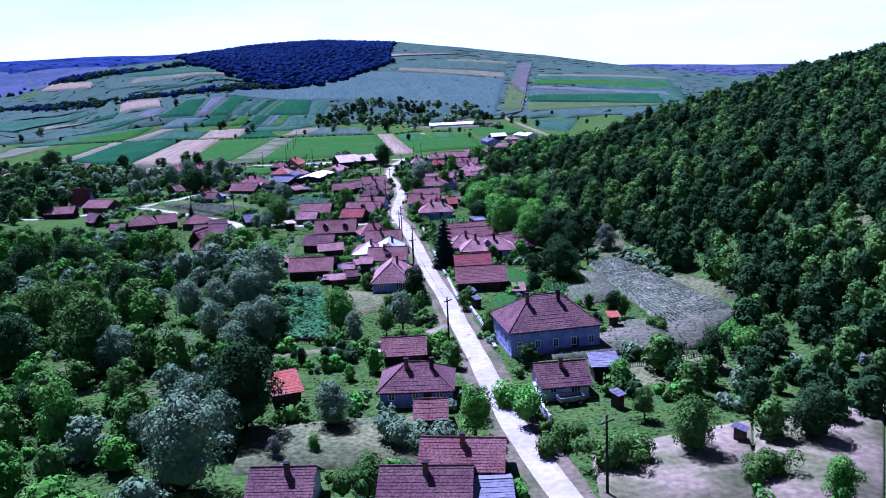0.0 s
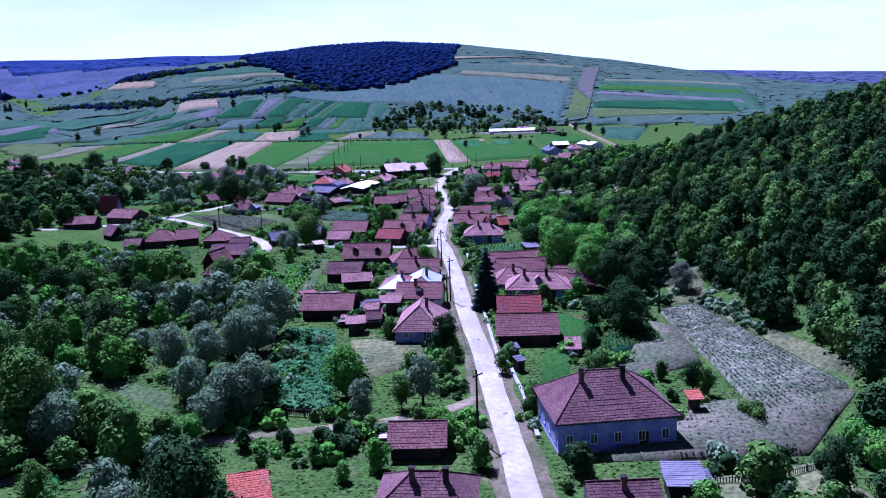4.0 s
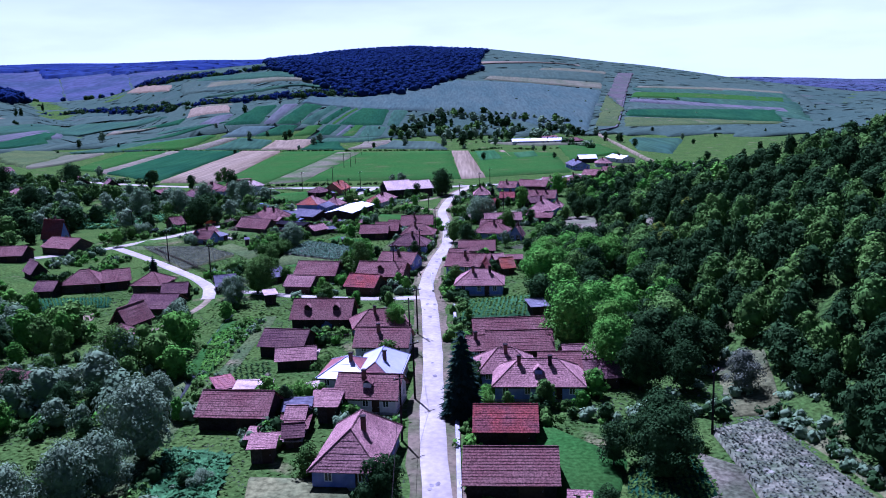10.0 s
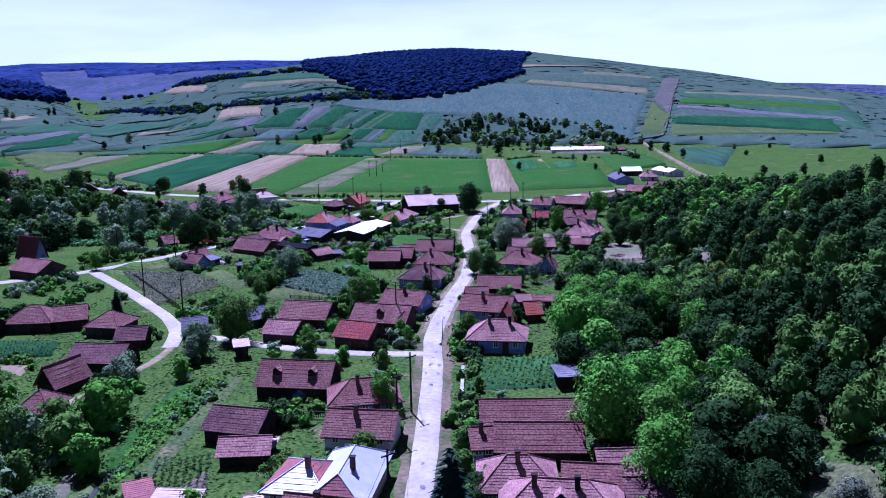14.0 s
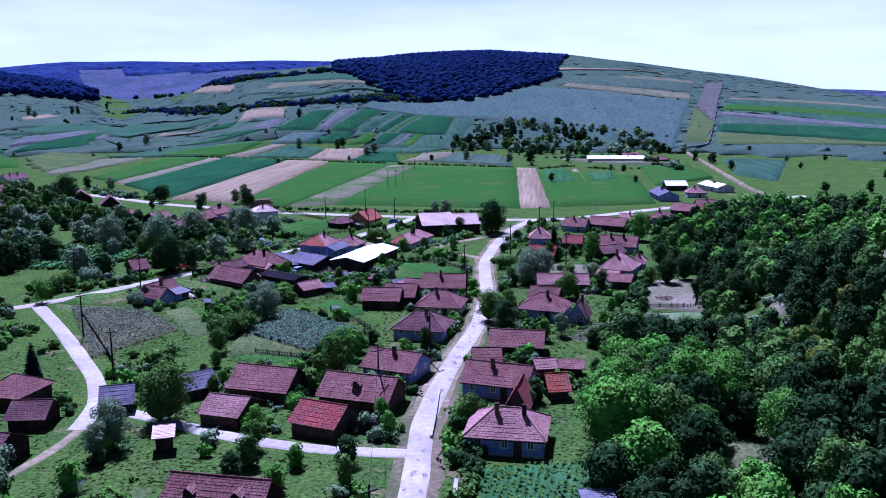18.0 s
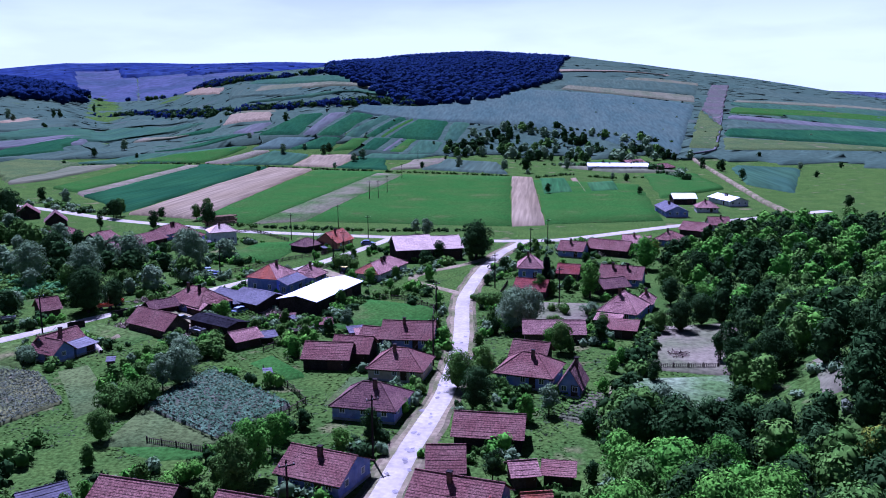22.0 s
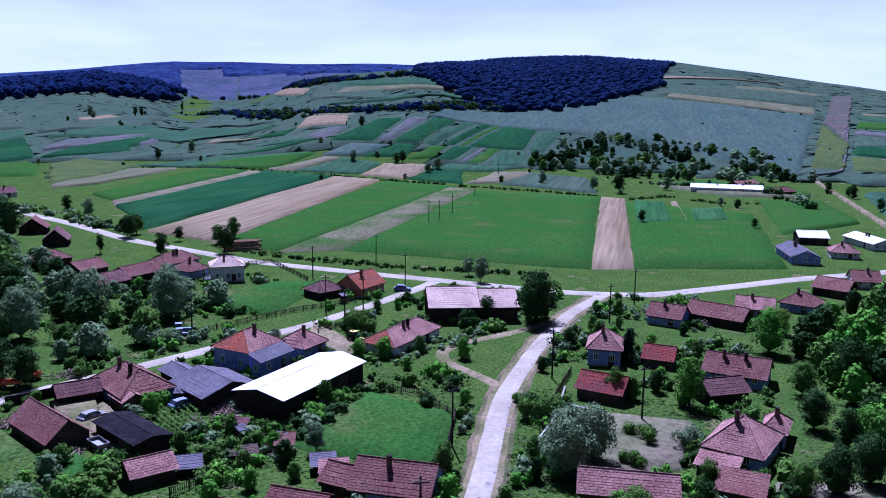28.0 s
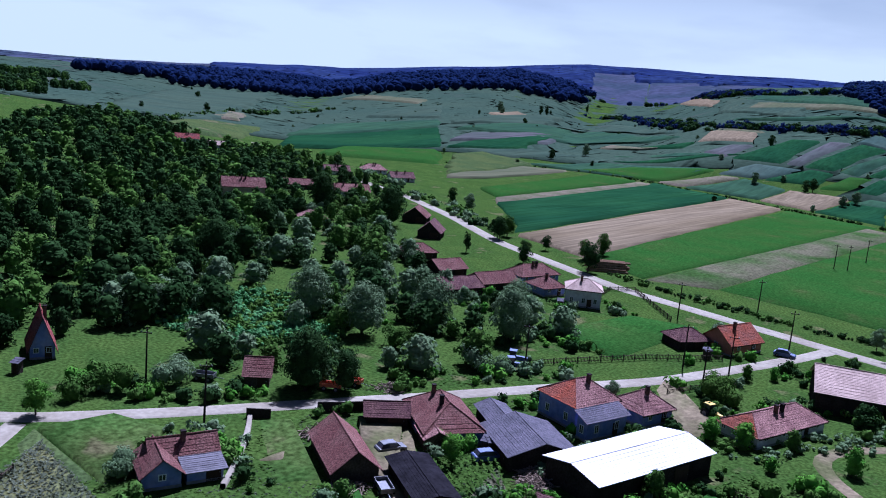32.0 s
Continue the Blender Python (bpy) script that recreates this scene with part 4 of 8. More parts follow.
house(-45.1, 387.2, 9.4, 7.2, 73, "gable", 2.4, 2.67, "orange", "terracotta", "terracotta plastered village house with gable orange tile roof", 1, 2, category="house")
house(-52.1, 381.3, 6.9, 6.1, 59, "hip", 2.0, 1.7, "dark", "planks", "dark board barn with hipped dark weathered tile roof", 0, 0, category="barn")
house(-81.9, 391.5, 7.9, 7.0, 33, "hip", 4.2, 1.8, "pale", "white", "whitewashed village house with hipped pale slab roof", 1, 3, category="house")
house(-93.0, 392.8, 6.5, 7.0, 74, "hip", 2.2, 2.0, "brown", "blue", "blue limewashed village house with hipped old brown tile roof", 1, 2, category="house")
house(-102.6, 401.2, 12.2, 7.0, 75, "hip", 2.2, 2.1, "brown", "blue", "blue limewashed village house with hipped old brown tile roof", 2, 4, category="house")
house(-103.3, 385.3, 10.4, 7.2, 75, "gable", 2.1, 1.81, "brown", "planks", "dark board barn with gable old brown tile roof", 0, 0, category="barn")
house(-104.7, 372.8, 10.4, 8.1, 74, "gable", 2.1, 1.7, "dark", "planks", "dark board barn with gable dark weathered tile roof", 0, 0, category="barn")
house(-118.5, 386.1, 8.2, 7.2, 75, "gable", 2.1, 1.81, "brown", "planks", "dark board barn with gable old brown tile roof", 0, 0, category="barn")
house(-135.9, 394.7, 9.3, 7.0, 65, "hip", 2.1, 1.8, "brown", "planks", "dark board barn with hipped old brown tile roof", 0, 0, category="barn")
house(-155.1, 423.0, 7.1, 9.0, 31, "gabledeep", 2.2, 3.1, "dark", "planks", "dark board barn with steep gable dark weathered tile roof", 0, 0, category="barn")
house(-177.2, 440.8, 8.4, 8.1, 31, "gabledeep", 2.2, 3.1, "brown", "planks", "dark board barn with steep gable old brown tile roof", 0, 0, category="barn")
house(-229.3, 459.5, 14.2, 8.1, 60, "gable", 2.5, 2.41, "brown", "white", "whitewashed village house with gable old brown tile roof", 2, 4, category="house")
house(-252.7, 452.4, 11.4, 7.2, 60, "gable", 2.2, 1.89, "brown", "planks", "dark board barn with gable old brown tile roof", 0, 0, category="barn")
house(-188.3, 403.4, 8.5, 7.0, 58, "hip", 2.1, 2.0, "pink", "blue", "blue limewashed village house with hipped faded pinkish tile roof", 1, 3, category="house")
house(-286.1, 530.2, 12.1, 7.8, 60, "hip", 2.5, 2.3, "pink", "white", "whitewashed village house with hipped faded pinkish tile roof", 2, 4, category="house")
house(-288.6, 507.0, 12.3, 8.1, 60, "gable", 2.2, 2.24, "dark", "white", "whitewashed village house with gable dark weathered tile roof", 2, 4, category="house")
house(-260.2, 522.6, 11.4, 8.1, 60, "gable", 2.2, 2.24, "dark", "white", "whitewashed village house with gable dark weathered tile roof", 2, 4, category="house")
house(-241.5, 416.5, 15.2, 9.0, 60, "gable", 4.2, 2.92, "brown", "cream", "cream plastered village house with gable old brown tile roof", 2, 4, category="house", lift=0)
house(-114.3, 282.7, 3.6, 7.2, 68, "gabledeep", 2.0, 4.7, "red", "blue", "blue limewashed village house with steep gable red clay tile roof", 1, 2, category="house")
house(-84.6, 301.4, 3.7, 5.4, 47, "gable", 2.0, 1.9, "brown", "wood", "weathered board shed with gable old brown tile roof", 0, 0, category="shed")
house(13.8, 348.4, 5.7, 7.8, 0, "hip", 3.3, 2.6, "pink", "blue", "blue limewashed village house with hipped faded pinkish tile roof", 1, 2, category="house")
house(14.6, 328.6, 7.0, 5.4, -16, "gable", 2.0, 1.9, "red", "wood", "weathered board barn with gable red clay tile roof", 0, 0, category="barn")
house(23.3, 348.6, 5.0, 5.4, -10, "gable", 1.8, 1.7, "red", "wood", "weathered board shed with gable red clay tile roof", 0, 0, category="shed")
house(35.7, 342.8, 9.7, 7.2, -15, "gable", 2.2, 2.24, "brown", "blue", "blue limewashed village house with gable old brown tile roof", 2, 3, category="house")
house(32.1, 332.7, 6.8, 5.4, 30, "gable", 2.0, 1.5, "dark", "planks", "dark board barn with gable dark weathered tile roof", 0, 0, category="barn")
house(33.1, 310.3, 7.3, 9.6, -21, "hip", 2.5, 3.2, "pink", "blue", "blue limewashed village house with hipped faded pinkish tile roof", 1, 2, category="house")
house(38.3, 317.7, 2.9, 6.1, -14, "hip", 2.2, 1.8, "pink", "blue", "blue limewashed village house with hipped faded pinkish tile roof", 1, 2, category="house")
house(25.4, 378.7, 6.9, 6.3, -19, "gable", 2.1, 2.06, "brown", "blue", "blue limewashed village house with gable old brown tile roof", 1, 2, category="house")
house(35.8, 381.8, 11.9, 6.3, -26, "gable", 2.1, 2.06, "brown", "planks", "dark board barn with gable old brown tile roof", 0, 0, category="barn")
house(44.2, 392.2, 7.6, 7.2, -10, "gable", 2.1, 1.89, "pink", "blue", "blue limewashed village house with gable faded pinkish tile roof", 1, 3, category="house")
house(54.9, 399.3, 7.2, 7.8, -26, "hip", 2.2, 2.1, "brown", "blue", "blue limewashed village house with hipped old brown tile roof", 1, 2, category="house")
house(65.6, 418.4, 8.1, 7.2, -31, "gable", 2.2, 2.06, "brown", "planks", "dark board barn with gable old brown tile roof", 0, 0, category="barn")
house(74.9, 431.0, 6.4, 7.2, -0, "gable", 2.2, 2.06, "brown", "white", "whitewashed village house with gable old brown tile roof", 1, 2, category="house")
house(18.9, 293.6, 10.8, 5.4, 3, "gable", 2.0, 1.7, "pink", "wood", "weathered board barn with gable faded pinkish tile roof", 0, 0, category="barn")
house(31.8, 297.6, 5.0, 4.6, -12, "mono", 1.7, 0.7, "brown", "wood", "board lean-to with a brown tile roof", 0, 0, category="shed")
house(29.6, 303.6, 4.6, 3.0, -16, "mono", 1.6, 0.5, "pink", "wood", "small lean-to with a faded pinkish slab roof", 0, 0, category="shed")
house(-102.1, 263.9, 10.4, 8.1, -24, "gable", 2.2, 2.06, "brown", "wood", "weathered board barn with gable old brown tile roof", 0, 0, category="barn")
house(-76.8, 217.8, 8.3, 7.8, 8, "hip", 2.1, 2.3, "brown", "wood", "weathered board barn with hipped old brown tile roof", 0, 0, category="barn")
house(-70.4, 219.2, 5.3, 7.2, 23, "gable", 2.1, 1.89, "brown", "planks", "dark board barn with gable old brown tile roof", 0, 0, category="barn")
house(-60.5, 214.7, 6.4, 7.0, -7, "hip", 2.1, 2.0, "brown", "wood", "weathered board barn with hipped old brown tile roof", 0, 0, category="barn")
house(-53.0, 206.9, 4.7, 5.4, 9, "gable", 1.8, 1.5, "dark", "planks", "dark board shed with gable dark weathered tile roof", 0, 0, category="shed")
house(-52.6, 194.8, 8.6, 7.2, -4, "gable", 2.0, 1.89, "dark", "planks", "dark board barn with gable dark weathered tile roof", 0, 0, category="barn")
house(-53.4, 183.7, 3.7, 6.3, -20, "gabledeep", 2.0, 2.6, "brown", "planks", "dark board shed with steep gable old brown tile roof", 0, 0, category="shed")
house(-51.1, 173.6, 4.6, 6.1, 1, "hip", 1.8, 2.0, "brown", "planks", "dark board shed with hipped old brown tile roof", 0, 0, category="shed")
house(-95.0, 231.7, 3.6, 6.3, 42, "gabledeep", 1.8, 2.2, "dark", "planks", "dark board shed with steep gable dark weathered tile roof", 0, 0, category="shed")
house(-82.3, 212.0, 3.9, 5.4, -0, "gable", 1.8, 1.4, "dark", "planks", "dark board shed with gable dark weathered tile roof", 0, 0, category="shed")
house(-44.5, 213.4, 4.0, 5.4, 22, "gable", 1.7, 1.7, "slate", "planks", "dark board shed with gable grey slab roof", 0, 0, category="shed")
house(-58.7, 150.8, 5.2, 6.1, 1, "hip", 2.0, 1.8, "brown", "planks", "dark board barn with hipped old brown tile roof", 0, 0, category="barn")
house(-112.3, 253.2, 8.9, 7.2, 2, "gable", 2.1, 1.81, "brown", "planks", "dark board barn with gable old brown tile roof", 0, 0, category="barn")
house(-36.2, 220.6, 4.5, 5.4, 44, "gable", 1.7, 1.5, "slate", "wood", "weathered board shed with gable grey slab roof", 0, 0, category="shed")
house(-27.4, 211.2, 5.6, 6.3, -11, "gable", 1.8, 1.5, "pink", "wood", "weathered board barn with gable faded pinkish tile roof", 0, 0, category="barn")
house(-31.9, 200.4, 2.0, 2.7, 22, "mono", 2.2, 0.3, "pale", "planks", "dark board shed with lean-to pale slab roof", 0, 0, category="shed")
house(61.9, 670.4, 36.1, 9.0, -1, "gable", 2.6, 1.7, "metal", "white", "whitewashed village house with gable bright zinc roof", 2, 4, category="house")
house(74.6, 502.7, 9.2, 9.0, 4, "gable", 2.6, 1.7, "metal", "planks", "dark board barn with gable bright zinc roof", 0, 0, category="barn")
house(65.0, 468.0, 19.0, 8.1, -85, "gable", 2.4, 1.81, "slate", "blue", "blue limewashed village house with gable grey slab roof", 2, 4, category="house")
house(92.5, 500.8, 17.9, 8.1, -73, "gable", 2.4, 1.4, "metal", "white", "whitewashed village house with gable bright zinc roof", 2, 4, category="house")
house(79.3, 476.0, 7.9, 7.8, -2, "hip", 2.2, 2.1, "pink", "white", "whitewashed village house with hipped faded pinkish tile roof", 1, 3, category="house")
house(88.0, 665.5, 14.6, 7.8, 42, "hip", 2.2, 2.1, "brown", "planks", "dark board barn with hipped old brown tile roof", 0, 0, category="barn")
house(74.1, 704.2, 17.1, 8.1, 45, "gable", 2.2, 1.89, "brown", "planks", "dark board barn with gable old brown tile roof", 0, 0, category="barn")
house(-39.4, 337.2, 6.5, 6.5, 75, "hip", 2.4, 2.1, "pink", "blue", "blue limewashed village house with hipped faded pinkish tile roof", 1, 2, category="house")
house(-391.0, 492.0, 12.3, 8.1, 60, "gable", 3.0, 2.24, "red", "white", "whitewashed village house with gable red clay tile roof", 2, 4, category="house")
house(-386.0, 508.0, 10.4, 7.2, 60, "gable", 2.2, 1.89, "pale", "white", "whitewashed village house with gable pale slab roof", 2, 3, category="house")

# fields and plots
# the valley floor and the hill fields beyond the road
field((-111, 442), (-125, 663), (-78, 646), (-87, 431), "lawn", "bright green meadow", 0.300)
field((-86, 431), (-81, 638), (-64, 630), (-69, 439), "haymix", "worn strip of dry and green grass", 0.312)
field((-69, 439), (-64, 630), (-1, 623), (6, 432), "lawn", "bright green meadow", 0.324)
field((-1, 623), (11, 618), (18, 436), (6, 432), "soil", "bare tan ploughed strip", 0.336)
field((12, 602), (65, 579), (60, 450), (18, 438), "lawn", "bright green meadow", 0.348)
field((15, 611), (29, 614), (31, 542), (17, 531), "beet", "fresh green beet field", 0.360)
field((30, 614), (35, 615), (37, 543), (32, 540), "soil", "bare tan ploughed strip", 0.372)
field((39, 585), (54, 598), (53, 552), (39, 544), "beet", "fresh green beet field", 0.384)
field((-143, 453), (-158, 673), (-127, 663), (-111, 442), "soil", "bare tan ploughed strip", 0.996)
field((-193, 510), (-210, 687), (-160, 676), (-146, 458), "crop", "dark green crop strip", 1.008)
field((-204, 522), (-217, 682), (-206, 682), (-192, 508), "hay", "dry mown grass plot", 1.020)
field((-230, 546), (-250, 683), (-219, 685), (-206, 526), "lawn", "bright green meadow", 1.032)
field((-264, 559), (-312, 648), (-266, 683), (-257, 585), "straw", "pale straw-coloured strip", 1.044)
field((-296, 682), (-271, 736), (-200, 744), (-215, 700), "meadow", "green upland meadow", 1.056)
field((-266, 694), (-248, 732), (-196, 744), (-212, 698), "lawn", "bright green meadow", 1.068)
field((-212, 694), (-188, 734), (-177, 736), (-195, 692), "hay", "dry mown grass plot", 1.080)
field((-192, 691), (-175, 736), (-147, 728), (-150, 692), "meadow", "green upland meadow", 1.092)
field((-149, 690), (-146, 727), (-113, 734), (-118, 680), "soil", "bare tan ploughed strip", 1.104)
field((-116, 677), (-112, 731), (-93, 727), (-78, 660), "crop", "dark green crop strip", 1.116)
field((-78, 660), (-73, 729), (-50, 734), (-61, 673), "hay", "dry mown grass plot", 1.128)
field((-59, 665), (-50, 734), (-13, 715), (-3, 637), "upland", "dull green upland pasture", 1.140)
field((26, 690), (64, 680), (100, 651), (61, 646), "straw", "pale straw-coloured strip", 1.152)
field((59, 730), (104, 681), (101, 657), (31, 706), "lawn", "bright green meadow", 1.164)
field((-193, 737), (-182, 769), (-151, 771), (-166, 742), "sage", "grey-green field", 1.176)
field((-166, 741), (-148, 774), (-134, 773), (-136, 747), "crop", "dark green crop strip", 1.188)
field((-134, 742), (-126, 773), (-113, 782), (-118, 750), "lawn", "bright green meadow", 1.200)
field((-117, 746), (-112, 784), (-97, 792), (-103, 750), "crop", "dark green crop strip", 1.212)
field((-106, 744), (-97, 792), (-89, 794), (-96, 750), "mauve", "dull dry-grass field", 1.224)
field((-96, 749), (-88, 794), (-79, 795), (-83, 751), "lawn", "bright green meadow", 1.236)
field((-82, 746), (-79, 795), (-57, 788), (-60, 752), "meadow", "green upland meadow", 1.248)
field((-111, 720), (-106, 742), (-60, 750), (-72, 731), "meadow", "green upland meadow", 1.260)
field((-202, 772), (-188, 852), (-166, 852), (-167, 777), "crop", "dark green crop strip", 2.072)
field((-166, 776), (-164, 849), (-146, 858), (-156, 776), "mauve", "dull dry-grass field", 2.084)
field((-156, 774), (-145, 856), (-123, 860), (-135, 776), "crop", "dark green crop strip", 2.096)
field((-135, 775), (-122, 861), (-109, 864), (-121, 779), "meadow", "green upland meadow", 2.108)
field((-120, 779), (-108, 865), (-95, 864), (-110, 786), "crop", "dark green crop strip", 2.120)
field((-109, 786), (-94, 865), (-90, 865), (-104, 787), "lawn", "bright green meadow", 2.132)
field((-104, 788), (-89, 866), (-61, 855), (-62, 794), "crop", "dark green crop strip", 2.144)
field((-61, 792), (-60, 855), (-41, 853), (-48, 790), "meadow", "green upland meadow", 2.156)
field((-226, 783), (-217, 812), (-200, 822), (-203, 773), "mauve", "dull dry-grass field", 2.168)
field((-251, 831), (-261, 878), (-217, 870), (-206, 831), "soil", "bare tan ploughed strip", 2.180)
field((-262, 881), (-254, 885), (-212, 880), (-217, 870), "straw", "pale straw-coloured strip", 2.192)
field((-318, 808), (-323, 836), (-259, 817), (-297, 815), "hay", "dry mown grass plot", 2.204)
field((-273, 741), (-231, 770), (-192, 791), (-236, 751), "crop", "dark green crop strip", 1.416)
field((-287, 768), (-242, 786), (-205, 779), (-236, 771), "meadow", "green upland meadow", 1.428)
field((-305, 830), (-255, 826), (-249, 829), (-248, 805), "crop", "dark green crop strip", 2.240)
field((-361, 685), (-337, 733), (-298, 763), (-316, 694), "upland", "dull green upland pasture", 1.452)
field((-368, 724), (-375, 771), (-369, 840), (-343, 779), "mauve", "dull dry-grass field", 2.264)
field((-374, 776), (-417, 971), (-274, 870), (-333, 855), "meadow", "green upland meadow", 2.276)
field((-415, 888), (-447, 1074), (-286, 899), (-427, 988), "upland", "dull green upland pasture", 2.288)
field((-493, 896), (-509, 969), (-444, 922), (-460, 882), "soil", "bare tan ploughed strip", 2.300)
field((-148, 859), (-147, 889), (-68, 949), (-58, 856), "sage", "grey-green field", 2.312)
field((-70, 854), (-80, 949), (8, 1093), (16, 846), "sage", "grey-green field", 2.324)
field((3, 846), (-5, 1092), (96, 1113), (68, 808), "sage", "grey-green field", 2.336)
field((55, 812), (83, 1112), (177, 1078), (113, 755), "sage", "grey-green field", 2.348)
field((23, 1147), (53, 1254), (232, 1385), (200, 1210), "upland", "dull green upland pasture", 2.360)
field((34, 1127), (42, 1167), (195, 1187), (181, 1108), "straw", "pale straw-coloured strip", 2.372)
field((116, 1293), (126, 1331), (239, 1425), (225, 1352), "straw", "pale straw-coloured strip", 2.384)
field((15, 1295), (20, 1335), (98, 1400), (215, 1513), "soil", "bare tan ploughed strip", 2.396)
field((176, 1037), (258, 1428), (292, 1480), (168, 905), "gully", "dull dry-grass field", 2.408)
field((124, 785), (172, 1027), (166, 886), (140, 779), "olive", "olive green pasture", 2.420)
field((273, 1356), (323, 1503), (498, 1335), (397, 986), "upland", "dull green upland pasture", 2.432)
field((222, 1129), (229, 1150), (450, 1233), (431, 1170), "straw", "pale straw-coloured strip", 2.444)
field((217, 1110), (221, 1123), (428, 1162), (316, 793), "meadow", "green upland meadow", 2.456)
field((196, 1015), (210, 1072), (399, 1084), (373, 1010), "lawn", "bright green meadow", 2.468)
field((184, 967), (190, 986), (344, 933), (329, 875), "mauve", "dull dry-grass field", 2.480)
field((166, 880), (181, 942), (333, 908), (325, 898), "upland", "dull green upland pasture", 2.492)
field((156, 837), (166, 876), (325, 904), (287, 786), "crop", "dark green crop strip", 2.504)
field((144, 775), (155, 832), (284, 779), (273, 766), "olive", "olive green pasture", 1.716)
field((-308, 1001), (-347, 1126), (-235, 1019), (-208, 946), "upland", "dull green upland pasture", 2.528)
field((-305, 1006), (-310, 1061), (-160, 1017), (-139, 1001), "straw", "pale straw-coloured strip", 2.540)
field((-321, 1090), (-328, 1146), (-191, 1075), (-171, 1020), "meadow", "green upland meadow", 2.552)
field((-271, 932), (-200, 937), (-129, 1003), (-114, 978), "meadow", "green upland meadow", 2.564)
field((-513, 1370), (-510, 1414), (-372, 1166), (-353, 1098), "soil", "bare tan ploughed strip", 2.576)
field((73, 629), (102, 637), (104, 561), (68, 518), "lawn", "bright green meadow", 1.188)
field((133, 691), (170, 671), (130, 540), (118, 583), "meadow", "green upland meadow", 1.800)
field((-424, 753), (-435, 843), (-409, 916), (-363, 834), "meadow", "green upland meadow", 2.612)
field((-453, 784), (-475, 879), (-484, 1025), (-418, 882), "upland", "dull green upland pasture", 2.624)
field((-386, 705), (-397, 748), (-374, 843), (-371, 742), "mauve", "dull dry-grass field", 2.636)
field((-364, 679), (-373, 718), (-365, 822), (-334, 727), "crop", "dark green crop strip", 2.648)
field((-270, 567), (-340, 658), (-341, 690), (-290, 683), "olive", "olive green pasture", 1.860)
field((-452, 609), (-501, 683), (-472, 802), (-437, 760), "meadow", "green upland meadow", 2.672)
field((-398, 559), (-446, 607), (-432, 754), (-365, 678), "crop", "dark green crop strip", 2.684)
field((-366, 562), (-393, 607), (-357, 668), (-313, 614), "lawn", "bright green meadow", 1.896)
field((-537, 768), (-583, 862), (-582, 935), (-484, 818), "upland", "dull green upland pasture", 2.708)
field((-518, 540), (-592, 625), (-566, 666), (-522, 623), "hay", "dry mown grass plot", 2.720)
field((-792, 979), (-790, 1017), (-651, 991), (-626, 944), "straw", "pale straw-coloured strip", 2.732)
field((-476, 479), (-814, 750), (-892, 952), (-493, 582), "upland", "dull green upland pasture", 2.744)
field((-426, 479), (-504, 567), (-493, 627), (-427, 552), "olive", "olive green pasture", 1.956)
field((-25.6, 92.5), (-28.6, 129.3), (-20.0, 126.2), (-17.2, 91.5), "maize", "rows of young green maize", 0.326)
field((-39.4, 238.4), (-40.2, 269.4), (-21.4, 254.2), (-19.5, 237.6), "olive", "olive green pasture", 0.330)
field((-39.5, 238.1), (-35.0, 240.8), (-23.2, 236.6), (-34.5, 233.6), "lawn", "bright green meadow", 0.334)
field((-34.4, 270.0), (-32.5, 275.3), (-24.8, 268.9), (-25.4, 262.2), "lawn", "bright green meadow", 0.338)
field((-25.5, 297.7), (-21.6, 321.4), (-5.5, 314.9), (-3.9, 293.8), "lawn", "bright green meadow", 0.342)
field((-74.0, 362.7), (-70.0, 391.6), (-55.3, 396.2), (-55.7, 360.4), "lawn", "bright green meadow", 0.346)
field((6.3, 321.4), (27.9, 321.2), (25.3, 303.4), (10.8, 297.0), "hay", "dry mown grass plot", 0.350)
field((-71.2, 187.7), (-75.9, 195.4), (-64.6, 194.6), (-62.4, 186.9), "soil", "bare tan ploughed strip", 0.362)
field((-83.4, 207.9), (-67.1, 207.9), (-64.1, 199.9), (-76.9, 197.1), "crop", "dark green crop strip", 0.366)
field((34.0, 277.0), (36.2, 303.0), (57.0, 308.0), (51.5, 274.0), "hay", "dry mown hay meadow below the wood", 0.354)
field((28.0, 249.5), (30.5, 271.5), (47.3, 274.6), (41.5, 250.0), "hayplot", "pale mown plot with green edges", 0.358)
field((24.3, 249.0), (26.8, 269.5), (28.6, 270.0), (26.2, 249.0), "dirt", "bare garden path beside the plot", 0.362)
field((36.9, 159.0), (41.7, 176.9), (46.3, 178.2), (42.4, 160.8), "hay_light", "pale cut hay plot", 0.390)
field((-48.2, 286.0), (-61.9, 307.8), (-56.8, 305.4), (-41.4, 291.4), "dirt", "bare pale earth", 0.398)
field((-36.8, 335.3), (-41.8, 347.3), (-39.1, 353.1), (-31.6, 345.5), "dirt", "bare pale earth", 0.402)
field((-38.4, 158.8), (-40.5, 188.6), (-33.1, 185.9), (-30.9, 155.5), "lawn", "bright green meadow", 0.410)
field((-38.6, 144.6), (-40.5, 162.5), (-37.4, 160.6), (-34.1, 142.1), "hay", "dry mown grass plot", 0.414)
field((-17.3, 256.2), (-16.2, 269.8), (-8.9, 268.1), (-9.9, 255.0), "olive", "olive green pasture", 0.418)
field((-53.7, 282.8), (-54.9, 291.5), (-43.9, 285.4), (-43.4, 278.5), "lawn", "bright green meadow", 0.422)
field((-87.2, 269.1), (-85.5, 278.6), (-77.3, 281.7), (-68.8, 267.9), "cottage_grass", "worn meadow grass round the cottage", 0.426)
field((-83.0, 263.9), (-87.2, 269.1), (-70.3, 268.1), (-73.1, 260.7), "olive", "olive green pasture", 0.430)
